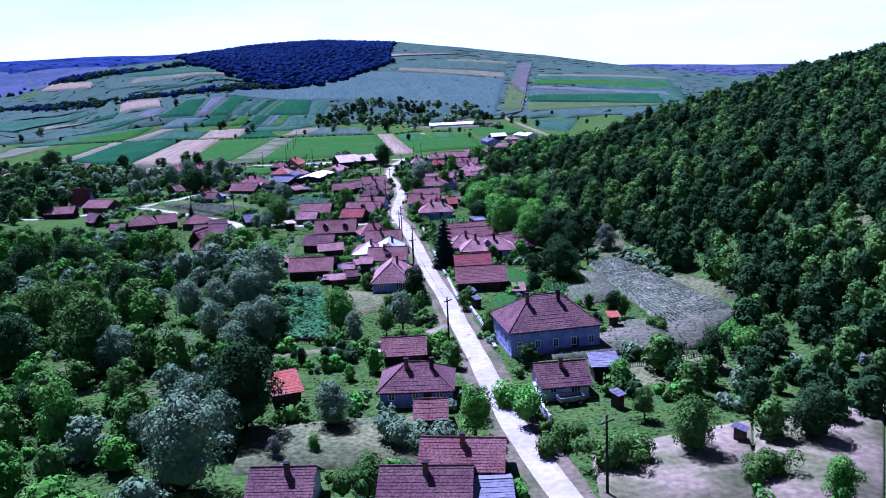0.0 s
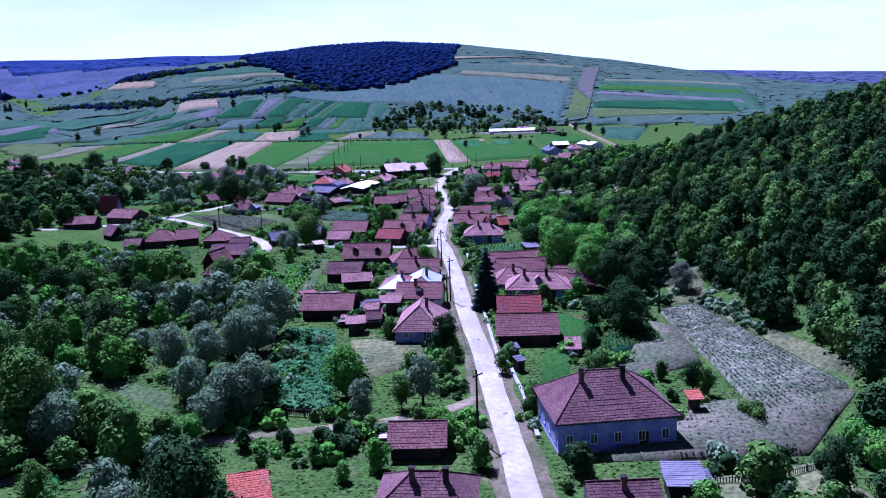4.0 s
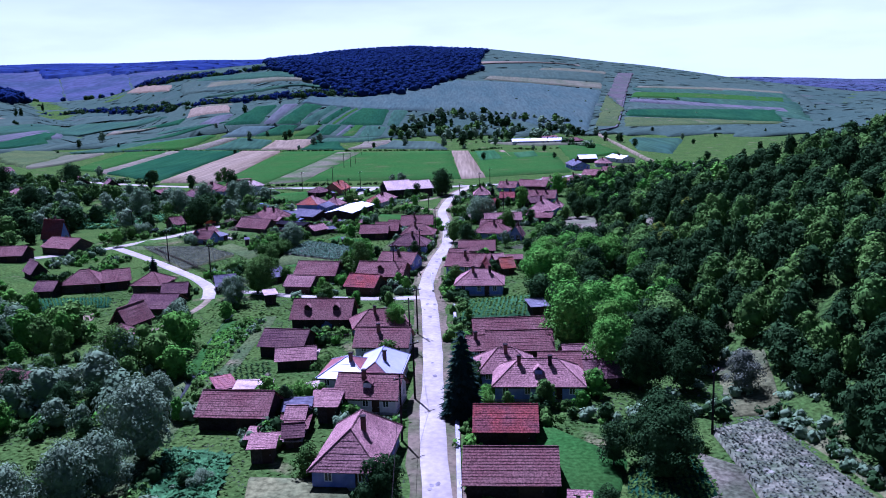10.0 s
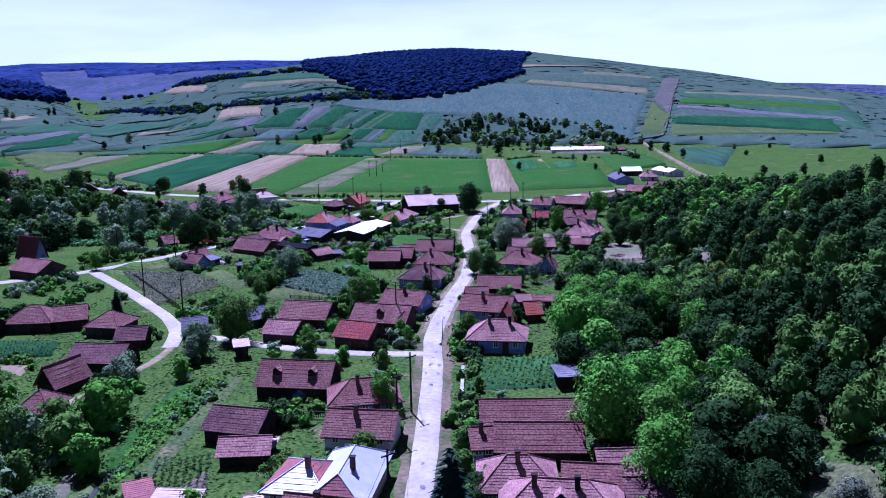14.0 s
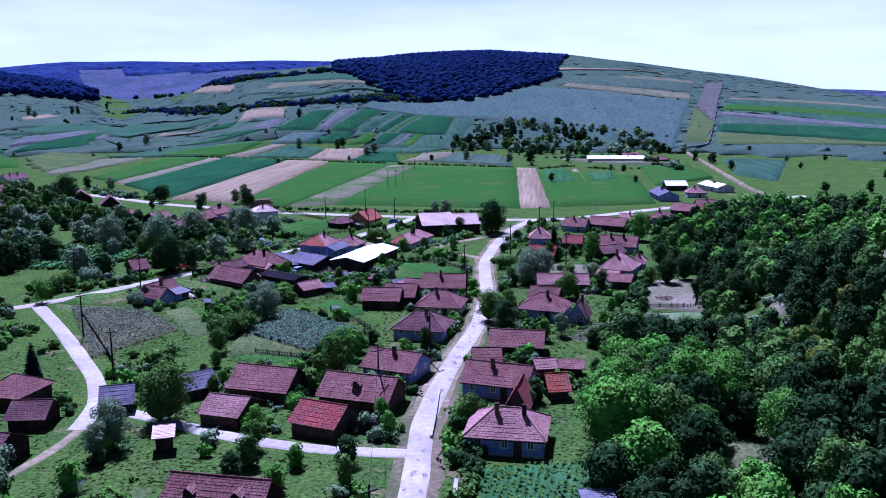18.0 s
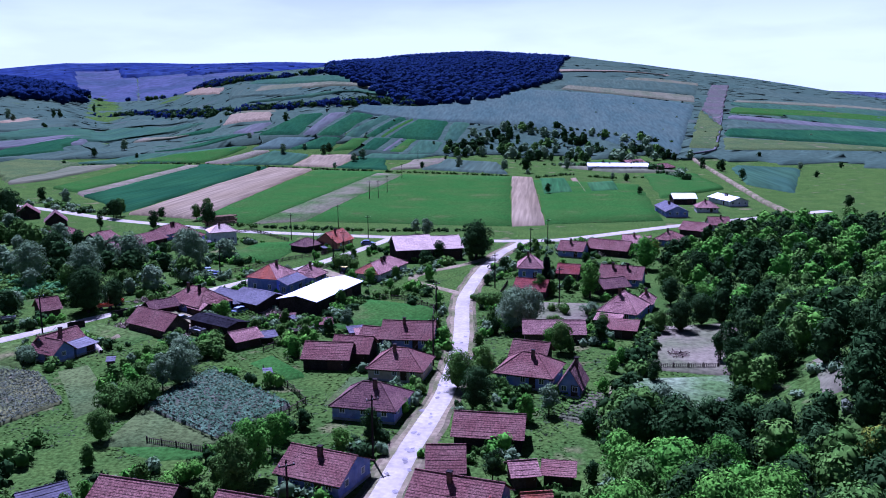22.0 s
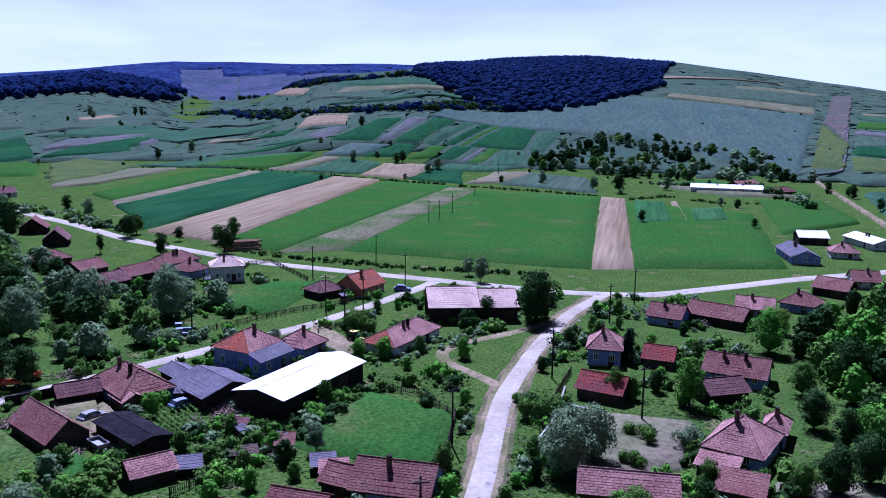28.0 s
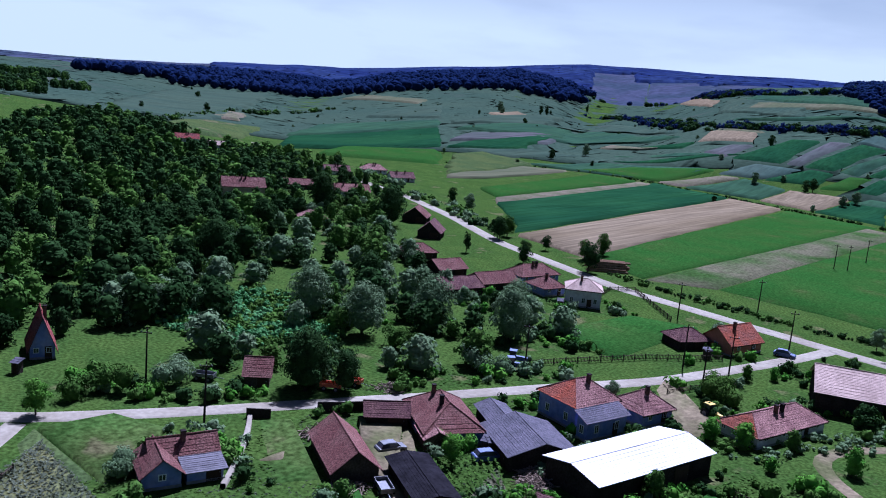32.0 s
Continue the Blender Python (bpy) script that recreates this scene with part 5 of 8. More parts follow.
field((-74.7, 291.2), (-69.8, 295.9), (-54.5, 287.2), (-58.7, 279.9), "cottage_grass", "worn meadow grass round the cottage", 0.434)
field((-40.1, 251.9), (-36.5, 269.8), (-19.0, 254.5), (-25.0, 241.0), "cropsoil", "weedy soil between the potato rows", 0.68)
field((-33.5, 273.5), (-29.0, 277.5), (-20.5, 268.0), (-24.8, 264.5), "lawn", "lush bright green grass strip", 0.684)
field((27.8, 335.8), (30.1, 345.5), (36.3, 335.5), (34.1, 329.6), "hay", "dry mown grass plot", 0.438)
field((14.0, 138.2), (24.7, 124.0), (20.9, 111.0), (9.7, 123.4), "lawn", "bright green meadow", 0.534)
field((12.5, 42.2), (32.8, 47.2), (24.8, 28.7), (10.7, 31.2), "dirt", "bare pale earth", 0.538)
field((32.8, 47.2), (50.1, 49.4), (35.8, 26.7), (24.8, 28.7), "dirt", "bare pale earth", 0.542)
field((-47.9, 73.4), (-44.4, 77.0), (-38.9, 59.9), (-41.1, 53.9), "lawn", "bright green meadow", 0.554)
field((-36.8, 148.1), (-33.6, 153.2), (-24.3, 93.6), (-27.7, 88.5), "olive", "olive green pasture", 0.558)
field((55.8, 270.1), (59.5, 264.7), (55.9, 251.4), (52.3, 252.8), "hay", "dry mown grass plot", 0.610)
field((16.5, 255.1), (21.2, 266.7), (26.3, 264.2), (24.6, 250.4), "tilled", "tilled garden soil", 0.618)
field((-67.3, 302.8), (-62.5, 308.3), (-41.8, 288.7), (-45.2, 286.2), "dirt", "bare pale earth", 0.622)
field((-43.4, 349.5), (-44.7, 357.0), (-29.3, 342.6), (-31.0, 333.4), "dirt", "bare pale earth", 0.626)
field((-29.6, 159.1), (-22.9, 160.0), (-20.5, 151.0), (-26.7, 150.2), "tilled", "tilled garden soil", 0.650)
field((-20.8, 154.6), (-15.9, 154.8), (-15.3, 147.3), (-20.7, 146.5), "tilled", "tilled garden soil", 0.654)
field((103.6, 360.4), (122.0, 381.6), (72.1, 250.6), (67.3, 252.8), "hay", "dry mown grass plot", 0.666)

field((13.6, 73.5), (30.5, 88.5), (50.5, 91.0), (36.5, 73.0), "tilled", "tilled garden soil in pale rows", 0.660)
field((-25.5, 44.7), (-25.5, 57.0), (-3.6, 57.0), (-5.1, 43.4), "dry", "dry trampled summer grass", 0.530)
field((21.5, 57.5), (24.5, 68.5), (36.5, 71.0), (40.0, 60.0), "dry", "dry mown grass beside the plot", 0.546)

field((36.0, 131.9), (43.5, 135.5), (50.3, 92.0), (36.0, 84.5), "hay_light", "pale cut hay plot", 0.634)
field((43.9, 135.5), (47.6, 132.5), (54.0, 98.0), (50.5, 92.0), "dry", "dry grass margin below the wood", 0.600)
field((44.8, 164.0), (50.6, 155.3), (46.6, 136.7), (37.4, 136.4), "dry", "dry grass clearing below the wood", 0.604)
field((32.2, 125.6), (36.0, 121.5), (35.0, 104.0), (20.9, 97.7), "tilled", "tilled garden soil", 0.642)
field((24.2, 122.1), (32.2, 125.1), (32.2, 114.6), (21.4, 109.1), "crop", "dark green vegetable plot", 0.660)
field((25.6, 108.0), (30.1, 110.9), (29.8, 106.4), (25.2, 103.4), "beet", "fresh green vegetable bed", 0.664)
field((33.4, 93.5), (36.4, 93.5), (36.7, 85.5), (31.7, 84.1), "dirt", "bare trodden earth", 0.668)
field((10.4, 113.0), (17.5, 112.3), (15.4, 99.0), (8.6, 98.0), "lawn", "green grass behind the large house", 0.386)
field((-54.8, 105.8), (-51.7, 108.3), (-38.9, 99.2), (-36.2, 88.8), "olive", "open grass beside the willows", 0.374)
field((-17.1, 121.8), (-5.6, 120.5), (-3.7, 110.3), (-13.8, 101.8), "dry", "weedy dry garden plot", 0.378)
field((34.4, 210.9), (45.1, 209.6), (44.6, 198.2), (34.5, 199.3), "dry", "dry grass clearing between the trees", 0.382)
field((7.3, 198.4), (20.7, 201.8), (19.0, 186.3), (5.4, 184.4), "beet", "green vegetable garden below the house", 0.390)
field((-14.2, 180.8), (-1.0, 182.3), (-1.3, 176.1), (-11.4, 174.7), "dry", "worn farmyard grass", 0.394)
field((-82.8, 267.8), (-64.7, 265.6), (-53.0, 253.1), (-60.1, 234.4), "dry", "tall yellowing meadow grass", 0.398)
field((-64.7, 265.6), (-58.1, 270.1), (-45.4, 253.8), (-49.2, 243.5), "olive", "tall green meadow grass", 0.402)

field((-64.3, 302.5), (-59.2, 306.5), (-46.6, 289.0), (-56.7, 295.5), "dirt", "bare trodden farmyard", 0.640)
field((-50.0, 300.5), (-44.5, 307.7), (-38.8, 302.0), (-40.8, 294.9), "tilled", "tilled kitchen garden", 0.644)
field((-67.0, 286.5), (-64.0, 290.0), (-61.0, 287.0), (-63.5, 284.0), "dirt", "worn patch in the cottage meadow", 0.648)

# ---- vegetation ----
rng = np.random.default_rng(11)


def tetra_core():
    bm = bmesh.new()
    bmesh.ops.create_icosphere(bm, subdivisions=1, radius=1)
    v = np.array([p.co[:] for p in bm.verts])
    f = np.array([[q.index for q in face.verts] for face in bm.faces])
    bm.free()
    return v, f


CORE_V, CORE_F = tetra_core()


def crown_arrays(lobes, leaves, size, seed, core=0.72, flat=0.0, single=False, stray=0.26):
    """Corners and triangles of a crown: leaf clumps on the skin of several lobes (x, y, z, radius, tallness), over a dark core."""
    r = np.random.default_rng(seed)
    lobes = np.array(lobes, float)
    weight = lobes[:, 3] ** 2
    pick = r.choice(len(lobes), leaves, p=weight / weight.sum())
    d = r.normal(size=(leaves, 3))
    d[:, 2] = np.where(d[:, 2] < -0.4, -d[:, 2], d[:, 2])
    d /= np.linalg.norm(d, axis=1)[:, None]
    L = lobes[pick]
    rad = L[:, 3] * (0.72 + 0.36 * r.random(leaves) ** 0.7)
    c = L[:, :3] + d * rad[:, None] * np.stack([np.ones(leaves), np.ones(leaves), L[:, 4]], -1)
    n = d + r.normal(size=(leaves, 3)) * stray
    n[:, 2] += flat
    n /= np.linalg.norm(n, axis=1)[:, None]
    a = np.cross(n, r.normal(size=(leaves, 3)))
    a /= np.linalg.norm(a, axis=1)[:, None]
    b = np.cross(n, a)
    s = size * (0.6 + 0.8 * r.random(leaves))[:, None]
    tip = n * s * 0.25
    v = np.stack([c - a * s - b * s * 0.5, c + b * s * 0.9 + tip, c + a * s - b * s * 0.4, c - b * s * 1.1 - tip], 1).reshape(-1, 3)
    k = np.arange(leaves)[:, None] * 4
    f = np.concatenate([k + [0, 1, 2], k + [0, 2, 3]])
    if single:
        v = np.stack([c - a * s - b * s * 0.7, c + b * s * 1.2 + tip, c + a * s - b * s * 0.7], 1).reshape(-1, 3)
        f = np.arange(leaves * 3).reshape(-1, 3)
    if core:
        for x, y, z, q, tall in lobes[np.argsort(-lobes[:, 3])[:3 if single else 4]]:
            cv = CORE_V * (q * core * (0.9 + 0.2 * r.random((len(CORE_V), 1)))) * (1, 1, tall) + (x, y, z)
            f = np.concatenate([f, CORE_F + len(v)])
            v = np.concatenate([v, cv])
    return v, f


def quick_mesh(name, v, f, mat):
    me = bpy.data.meshes.new(name)
    me.vertices.add(len(v))
    me.vertices.foreach_set("co", np.ascontiguousarray(v, np.float32).ravel())
    me.loops.add(len(f) * 3)
    me.loops.foreach_set("vertex_index", np.ascontiguousarray(f, np.int32).ravel())
    me.polygons.add(len(f))
    me.polygons.foreach_set("loop_start", np.arange(len(f), dtype=np.int32) * 3)
    me.update(calc_edges=True)
    me.materials.append(M[mat])
    return me


def lobes_round(seed, n=10, wide=0.2, base=0.12):
    """A full, egg-shaped crown that begins close above the ground, with smaller lobes round a central column."""
    r = np.random.default_rng(seed)
    q = wide / 0.2
    out = [(0, 0, base + 0.2, 0.2 * q, 1.0), (0, 0, 0.56, 0.22 * q, 1.1), (0.03, 0, 0.78, 0.15 * q, 1.15)]
    for i in range(n):
        a = 2.4 * i + 0.4 * r.normal()
        h = base + 0.08 + (0.74 - base) * i / n + 0.04 * r.normal()
        k = wide * (1.1 - 1.3 * abs(h - 0.42)) * (0.75 + 0.5 * r.random())
        out.append((math.cos(a) * k, math.sin(a) * k, h, (0.1 + 0.07 * r.random()) * (0.6 + 0.4 * q), 0.9 + 0.4 * r.random()))
    return out


def lobes_shrub(seed):
    r = np.random.default_rng(seed)
    return [(r.normal() * 0.33, r.normal() * 0.33, 0.25 + 0.35 * r.random(), 0.25 + 0.16 * r.random(), 0.9 + 0.5 * r.random()) for _ in range(7)]


def lobes_tall(seed):
    r = np.random.default_rng(seed)
    return [(0.05 * r.normal(), 0.05 * r.normal(), 0.2 + 0.72 * i / 8, 0.13 * (1.1 - abs(i / 8 - 0.4)), 1.3) for i in range(9)]


def conifer_arrays(leaves, seed):
    r = np.random.default_rng(seed)
    t = 1 - np.sqrt(r.random(leaves))
    tier = np.floor(t * 13) / 13
    ang = r.random(leaves) * 6.283
    arm = np.floor(ang / 6.283 * 9 + tier * 5) / 9 * 6.283 + r.normal(size=leaves) * 0.16
    rad = 0.21 * (1 - t) ** 0.85 * (0.25 + 0.75 * r.random(leaves)) + 0.01
    c = np.stack([np.cos(arm) * rad, np.sin(arm) * rad, 0.08 + 0.9 * tier + 0.03 * r.random(leaves) - rad * 0.18], -1)
    out = np.stack([np.cos(arm), np.sin(arm), -0.3 + 0 * arm], -1)
    side = np.stack([-np.sin(arm), np.cos(arm), 0 * arm], -1)
    s = (0.035 * (0.5 + r.random(leaves)))[:, None]
    v = np.stack([c - side * s * 0.6, c + out * s * 1.6, c + side * s * 0.6, c - out * s * 0.6 + (0, 0, 0.012)], 1).reshape(-1, 3)
    k = np.arange(leaves)[:, None] * 4
    return v, np.concatenate([k + [0, 1, 2], k + [0, 2, 3]])


def trunk_mesh(seed, height=0.45, radius=0.022, limbs=5):
    r = np.random.default_rng(seed)
    bm = bmesh.new()

    def limb(a, b, ra, rb):
        a, b = Vector(a), Vector(b)
        q = (b - a).to_track_quat("Z", "Y").to_matrix()
        rings = [[bm.verts.new(c + q @ Vector((math.cos(1.047 * i) * w, math.sin(1.047 * i) * w, 0))) for i in range(6)] for c, w in ((a, ra), (a.lerp(b, 0.5) + Vector(r.normal(size=3)) * 0.008, (ra + rb) / 2), (b, rb))]
        for lo, hi in zip(rings, rings[1:]):
            for i in range(6):
                bm.faces.new((lo[i], lo[(i + 1) % 6], hi[(i + 1) % 6], hi[i]))

    limb((0, 0, -0.03), (0.01, 0, height), radius * 1.25, radius * 0.7)
    for i in range(limbs):
        a = 6.283 * i / limbs + r.normal() * 0.3
        limb((0, 0, height * (0.55 + 0.08 * i)), (math.cos(a) * 0.2, math.sin(a) * 0.2, height + 0.12 + 0.1 * r.random()), radius * 0.6, radius * 0.2)
    me = bpy.data.meshes.new("trunk")
    bm.to_mesh(me)
    bm.free()
    me.materials.append(M["bark"])
    return me


TRUNKS = [trunk_mesh(5), trunk_mesh(6, 0.5, 0.018, 4), trunk_mesh(8, 0.2, 0.02, 6), trunk_mesh(9, 0.9, 0.018, 0)]
FORM = {
    "round": [(lobes_round(s), 3400, 0.0155, 0) for s in (1, 2, 3)],
    "broad": [(lobes_round(s, 13, 0.3, 0.1), 4000, 0.0165, 0) for s in (21, 22)],
    "shrub": [(lobes_shrub(s), 1700, 0.034, 2) for s in (31, 32)],
    "tall": [(lobes_tall(s), 2400, 0.014, 1) for s in (41,)],
}
CROWNS = {}


def crown(form, n, mat):
    key = (form, n, mat)
    if key not in CROWNS:
        if form == "spruce":
            CROWNS[key] = quick_mesh("crown", *conifer_arrays(2600, 4), mat)
        else:
            lobes, leaves, size, _ = FORM[form][n]
            CROWNS[key] = quick_mesh("crown", *crown_arrays(lobes, leaves, size, n + 5, 0.78, single=True), mat)
    return CROWNS[key]


LOOK = {"oak": "green leafy tree", "green": "fresh bright green tree", "deep": "dark green tree", "silver": "silvery grey-green willow", "yellow": "yellow-green tree", "needle": "dark spruce tree", "scrub": "pale scrubby bush"}
tree_count = 0


def tree(x, y, height, mat="oak", form="round", where="beside the village gardens", wide=1.0):
    """A tree or shrub: tapered trunk with limbs, and a crown of many leaf clumps."""
    global tree_count
    tree_count += 1
    n = tree_count % len(FORM[form]) if form in FORM else 0
    spin = tree_count * 137.5 % 360
    shrub = form == "shrub"
    e = new("shrub" if shrub else "tree")
    e.matrix_world = pose(x, y, level(x, y), 0, 0, spin) @ Matrix.Diagonal((height * wide, height * wide, height, 1))
    tagged(e, ("dense " + LOOK[mat].replace("tree", "shrub").replace("willow", "shrub") if shrub else LOOK[mat] + " with a full crown") + " " + where, "shrub" if shrub else "tree")
    for name, me in (("trunk", TRUNKS[{"shrub": 2, "spruce": 3, "tall": 3}.get(form, n % 2)]), ("crown", crown(form, n, mat))):
        o = new(name, me)
        o.parent = e
    return e


def wood(name, label, places, mats, leaves, size, seed, form="mix"):
    """Woodland that nobody could count, one object a leaf colour. places: rows of x, y, height, width."""
    r = np.random.default_rng(seed)
    places = np.array(places)
    stock = []
    for k in range(5):
        lob = [(0, 0, 0.5, 0.4, 1.1), (0.22, 0.1, 0.45, 0.3, 1.0)] if form == "far" else lobes_shrub(seed + k) if form == "shrub" else lobes_round(seed + k, 8, 0.26, 0.1)
        stock.append(crown_arrays(lob, leaves, size, seed + k, 0.97 if form == "far" else 0.88, 1.0 if form == "far" else 0.0, True, 0.2 if form == "far" else 0.24))
    tint = np.array([noise.noise((p[0] * 0.035, p[1] * 0.035, seed)) for p in places]) * 1.1 + r.normal(size=len(places)) * 0.33
    order = np.clip(((tint + 0.75) / 1.5 * len(mats)).astype(int), 0, len(mats) - 1)
    z = terrain(places[:, 0], places[:, 1])
    for m, mat in enumerate(mats):
        vs, fs, n = [], [], 0
        for i in np.nonzero(order == m)[0]:
            v, f = stock[r.integers(5)]
            a = r.random() * 6.283
            x, y, h, w = places[i]
            ca, sa_ = math.cos(a) * h * w, math.sin(a) * h * w
            vs.append(np.stack([v[:, 0] * ca - v[:, 1] * sa_ + x, v[:, 0] * sa_ + v[:, 1] * ca + y, v[:, 2] * h + z[i] - 0.08 * h], -1))
            fs.append(f + n)
            n += len(v)
        if vs:
            ob = new(name, quick_mesh(name, np.concatenate(vs), np.concatenate(fs), mat))
            tagged(ob, label, "woodland", kind="stuff")


def scatter(n, inside, x0, x1, y0, y1, seed, gap=3.0, lo=5, hi=9, width=1.15):
    """Random places, kept apart by a gap, where inside(x, y) holds."""
    r = np.random.default_rng(seed)
    grid, out = {}, []
    for _ in range(n):
        x, y = r.uniform(x0, x1), r.uniform(y0, y1)
        if not inside(x, y):
            continue
        k = (int(x // gap), int(y // gap))
        if any((x - q[0]) ** 2 + (y - q[1]) ** 2 < gap * gap for i in (-1, 0, 1) for j in (-1, 0, 1) for q in grid.get((k[0] + i, k[1] + j), ())):
            continue
        grid.setdefault(k, []).append((x, y))
        out.append((x, y, r.uniform(lo, hi), width * r.uniform(0.85, 1.25)))
    return out


def in_poly(x, y, poly):
    c = False
    for (ax, ay), (bx, by) in zip(poly, poly[1:] + poly[:1]):
        if (ay > y) != (by > y) and x < (bx - ax) * (y - ay) / (by - ay) + ax:
            c = not c
    return c

# trees that stand out
tree(47.2, 272.5, 7.0, "deep", "round", "beside the hay meadow")
tree(51.0, 268.0, 7.6, "deep", "broad", "beside the hay meadow")
tree(-45.5, 54.8, 9.2, "green", "round")
tree(-64.6, 91.7, 7.3, "deep", "round")
tree(-42.9, 67.2, 5.8, "oak", "round")
tree(-25.2, 56.8, 11.4, "deep", "broad")
tree(-34.8, 82.1, 3.9, "green", "shrub")
tree(-29.2, 41.8, 10.4, "silver", "broad")
tree(-36.5, 53.0, 4.8, "silver", "round")
tree(-14.8, 55.5, 5.8, "silver", "broad")
tree(-10.6, 38.6, 3.6, "oak", "shrub")
tree(1.4, 48.8, 6.9, "green", "round")
tree(-6.5, 47.0, 4.3, "silver", "shrub")
tree(-20.7, 47.7, 3.0, "scrub", "round")
tree(-16.6, 48.6, 2.5, "green", "round")
tree(7.8, 107.5, 3.4, "oak", "round")
tree(-0.9, 116.3, 5.2, "deep", "round")
tree(35.6, 65.3, 6.1, "deep", "round")
tree(43.7, 70.8, 4.5, "green", "shrub")
tree(35.0, 52.1, 6.2, "deep", "round")
tree(21.4, 50.5, 4.3, "oak", "round")
tree(14.7, 39.4, 4.5, "oak", "shrub")
tree(23.5, 41.1, 6.3, "oak", "broad")
tree(37.0, 41.3, 6.4, "deep", "broad")
tree(31.8, 26.9, 5.7, "green", "round")
tree(28.5, 33.6, 3.5, "oak", "shrub")
tree(8.9, 54.9, 4.4, "green", "shrub")
tree(-58.0, 166.0, 5.8, "oak", "round")
tree(-88.7, 170.5, 7.0, "deep", "round")
tree(-62.8, 117.4, 6.5, "oak", "broad")
tree(-76.2, 129.3, 6.9, "deep", "broad")
tree(-48.6, 87.9, 5.4, "silver", "broad")
tree(9.8, 45.3, 3.0, "oak", "shrub")
tree(26.8, 128.0, 4.6, "oak", "round")
tree(-33.4, 141.5, 5.6, "silver", "broad")
tree(-3.0, 83.3, 3.5, "green", "shrub")
tree(6.4, 138.6, 11.9, "needle", "spruce")
tree(-63.8, 224.0, 6.2, "needle", "spruce")
tree(-16.7, 238.8, 5.4, "green", "round")
tree(-5.1, 179.9, 4.5, "green", "round")
tree(-38.7, 196.3, 5.0, "silver", "round")
tree(-35.0, 130.7, 4.4, "silver", "broad")
tree(22.8, 122.3, 5.7, "deep", "round")
tree(27.6, 118.9, 8.2, "deep", "broad")
tree(23.2, 164.7, 11.3, "green", "broad")
tree(27.6, 152.1, 9.0, "green", "broad")
tree(30.4, 149.2, 7.1, "deep", "round")
tree(36.4, 146.2, 6.9, "deep", "broad")
tree(9.3, 143.6, 2.5, "green", "shrub")
tree(8.7, 151.3, 3.6, "deep", "shrub")
tree(-42.3, 142.1, 4.6, "deep", "round")
tree(-68.1, 166.0, 3.5, "deep", "round")
tree(-41.7, 165.6, 4.0, "oak", "round")
tree(-21.8, 120.0, 2.1, "silver", "shrub")
tree(-1.5, 369.0, 10.3, "deep", "round")
tree(7.9, 270.9, 5.3, "oak", "round")
tree(-38.6, 216.0, 4.7, "green", "round")
tree(-13.6, 155.9, 3.2, "oak", "shrub")
tree(-16.3, 146.0, 3.0, "green", "shrub")
tree(-44.4, 337.1, 4.7, "silver", "round")
tree(-40.5, 259.4, 6.3, "silver", "round")
tree(29.1, 162.3, 8.8, "green", "broad")
tree(30.6, 146.8, 8.2, "deep", "broad")
tree(22.1, 195.3, 5.7, "oak", "round")
tree(16.1, 327.9, 5.4, "oak", "round")
tree(-46.1, 188.6, 4.5, "silver", "shrub")
tree(-91.1, 271.1, 5.2, "green", "round")
tree(-38.1, 199.7, 6.3, "silver", "round")
tree(-19.2, 215.8, 2.9, "green", "shrub")
tree(12.7, 219.0, 2.9, "oak", "round")
tree(27.3, 327.5, 8.2, "green", "round")
tree(28.2, 299.4, 4.1, "oak", "round")
tree(46.2, 281.4, 7.1, "deep", "tall")
tree(51.1, 281.9, 7.0, "deep", "tall")
tree(-144.2, 448.5, 7.5, "oak", "round", "standing alone in the fields")
tree(-123.8, 440.4, 5.0, "deep", "round")
tree(-109.8, 450.5, 7.5, "oak", "round")
tree(33.6, 258.1, 4.5, "silver", "shrub")
tree(-39.1, 261.9, 6.5, "silver", "broad")
tree(-42.3, 250.7, 4.5, "oak", "shrub")
tree(-11.1, 231.0, 2.8, "deep", "spruce")
tree(-4.2, 254.4, 3.0, "green", "shrub")
tree(-25.2, 229.6, 2.6, "green", "shrub")
tree(-19.1, 235.6, 5.9, "green", "round")
tree(-7.8, 238.2, 4.2, "green", "round")
tree(7.7, 256.4, 6.4, "deep", "broad")
tree(17.8, 255.5, 4.8, "silver", "round")
tree(11.5, 300.8, 8.2, "silver", "broad")
tree(34.1, 270.8, 4.0, "deep", "round")
tree(46.3, 275.5, 9.8, "deep", "tall")
tree(50.6, 273.5, 6.2, "oak", "round")
tree(-21.6, 419.2, 4.6, "silver", "round")
tree(-42.3, 255.3, 4.3, "oak", "shrub")
tree(-79.0, 306.1, 8.4, "deep", "broad")
tree(-5.2, 244.5, 4.5, "deep", "round")
tree(47.4, 376.2, 5.6, "yellow", "round")
tree(-5.2, 258.1, 3.0, "green", "shrub")
tree(27.3, 291.1, 5.0, "deep", "round")
tree(-83.0, 366.4, 8.5, "silver", "broad")
tree(-115.5, 355.6, 9.0, "deep", "broad")
tree(17.7, 347.9, 6.7, "needle", "spruce")
tree(-1.5, 373.9, 10.3, "deep", "broad")
tree(-19.9, 406.9, 6.5, "silver", "round")
tree(-3.2, 295.3, 4.2, "oak", "round")
tree(-20.4, 296.8, 4.4, "silver", "round")
tree(43.1, 361.3, 8.6, "green", "broad")
tree(-34.9, 356.1, 3.7, "oak", "shrub")
tree(-109.7, 439.1, 6.6, "oak", "round")
tree(-141.4, 440.4, 7.7, "deep", "round")
tree(-115.5, 416.3, 6.9, "deep", "round")
tree(21.1, 313.1, 2.6, "oak", "shrub")
tree(19.4, 303.2, 2.4, "oak", "shrub")
tree(6.8, 316.8, 3.6, "oak", "shrub")
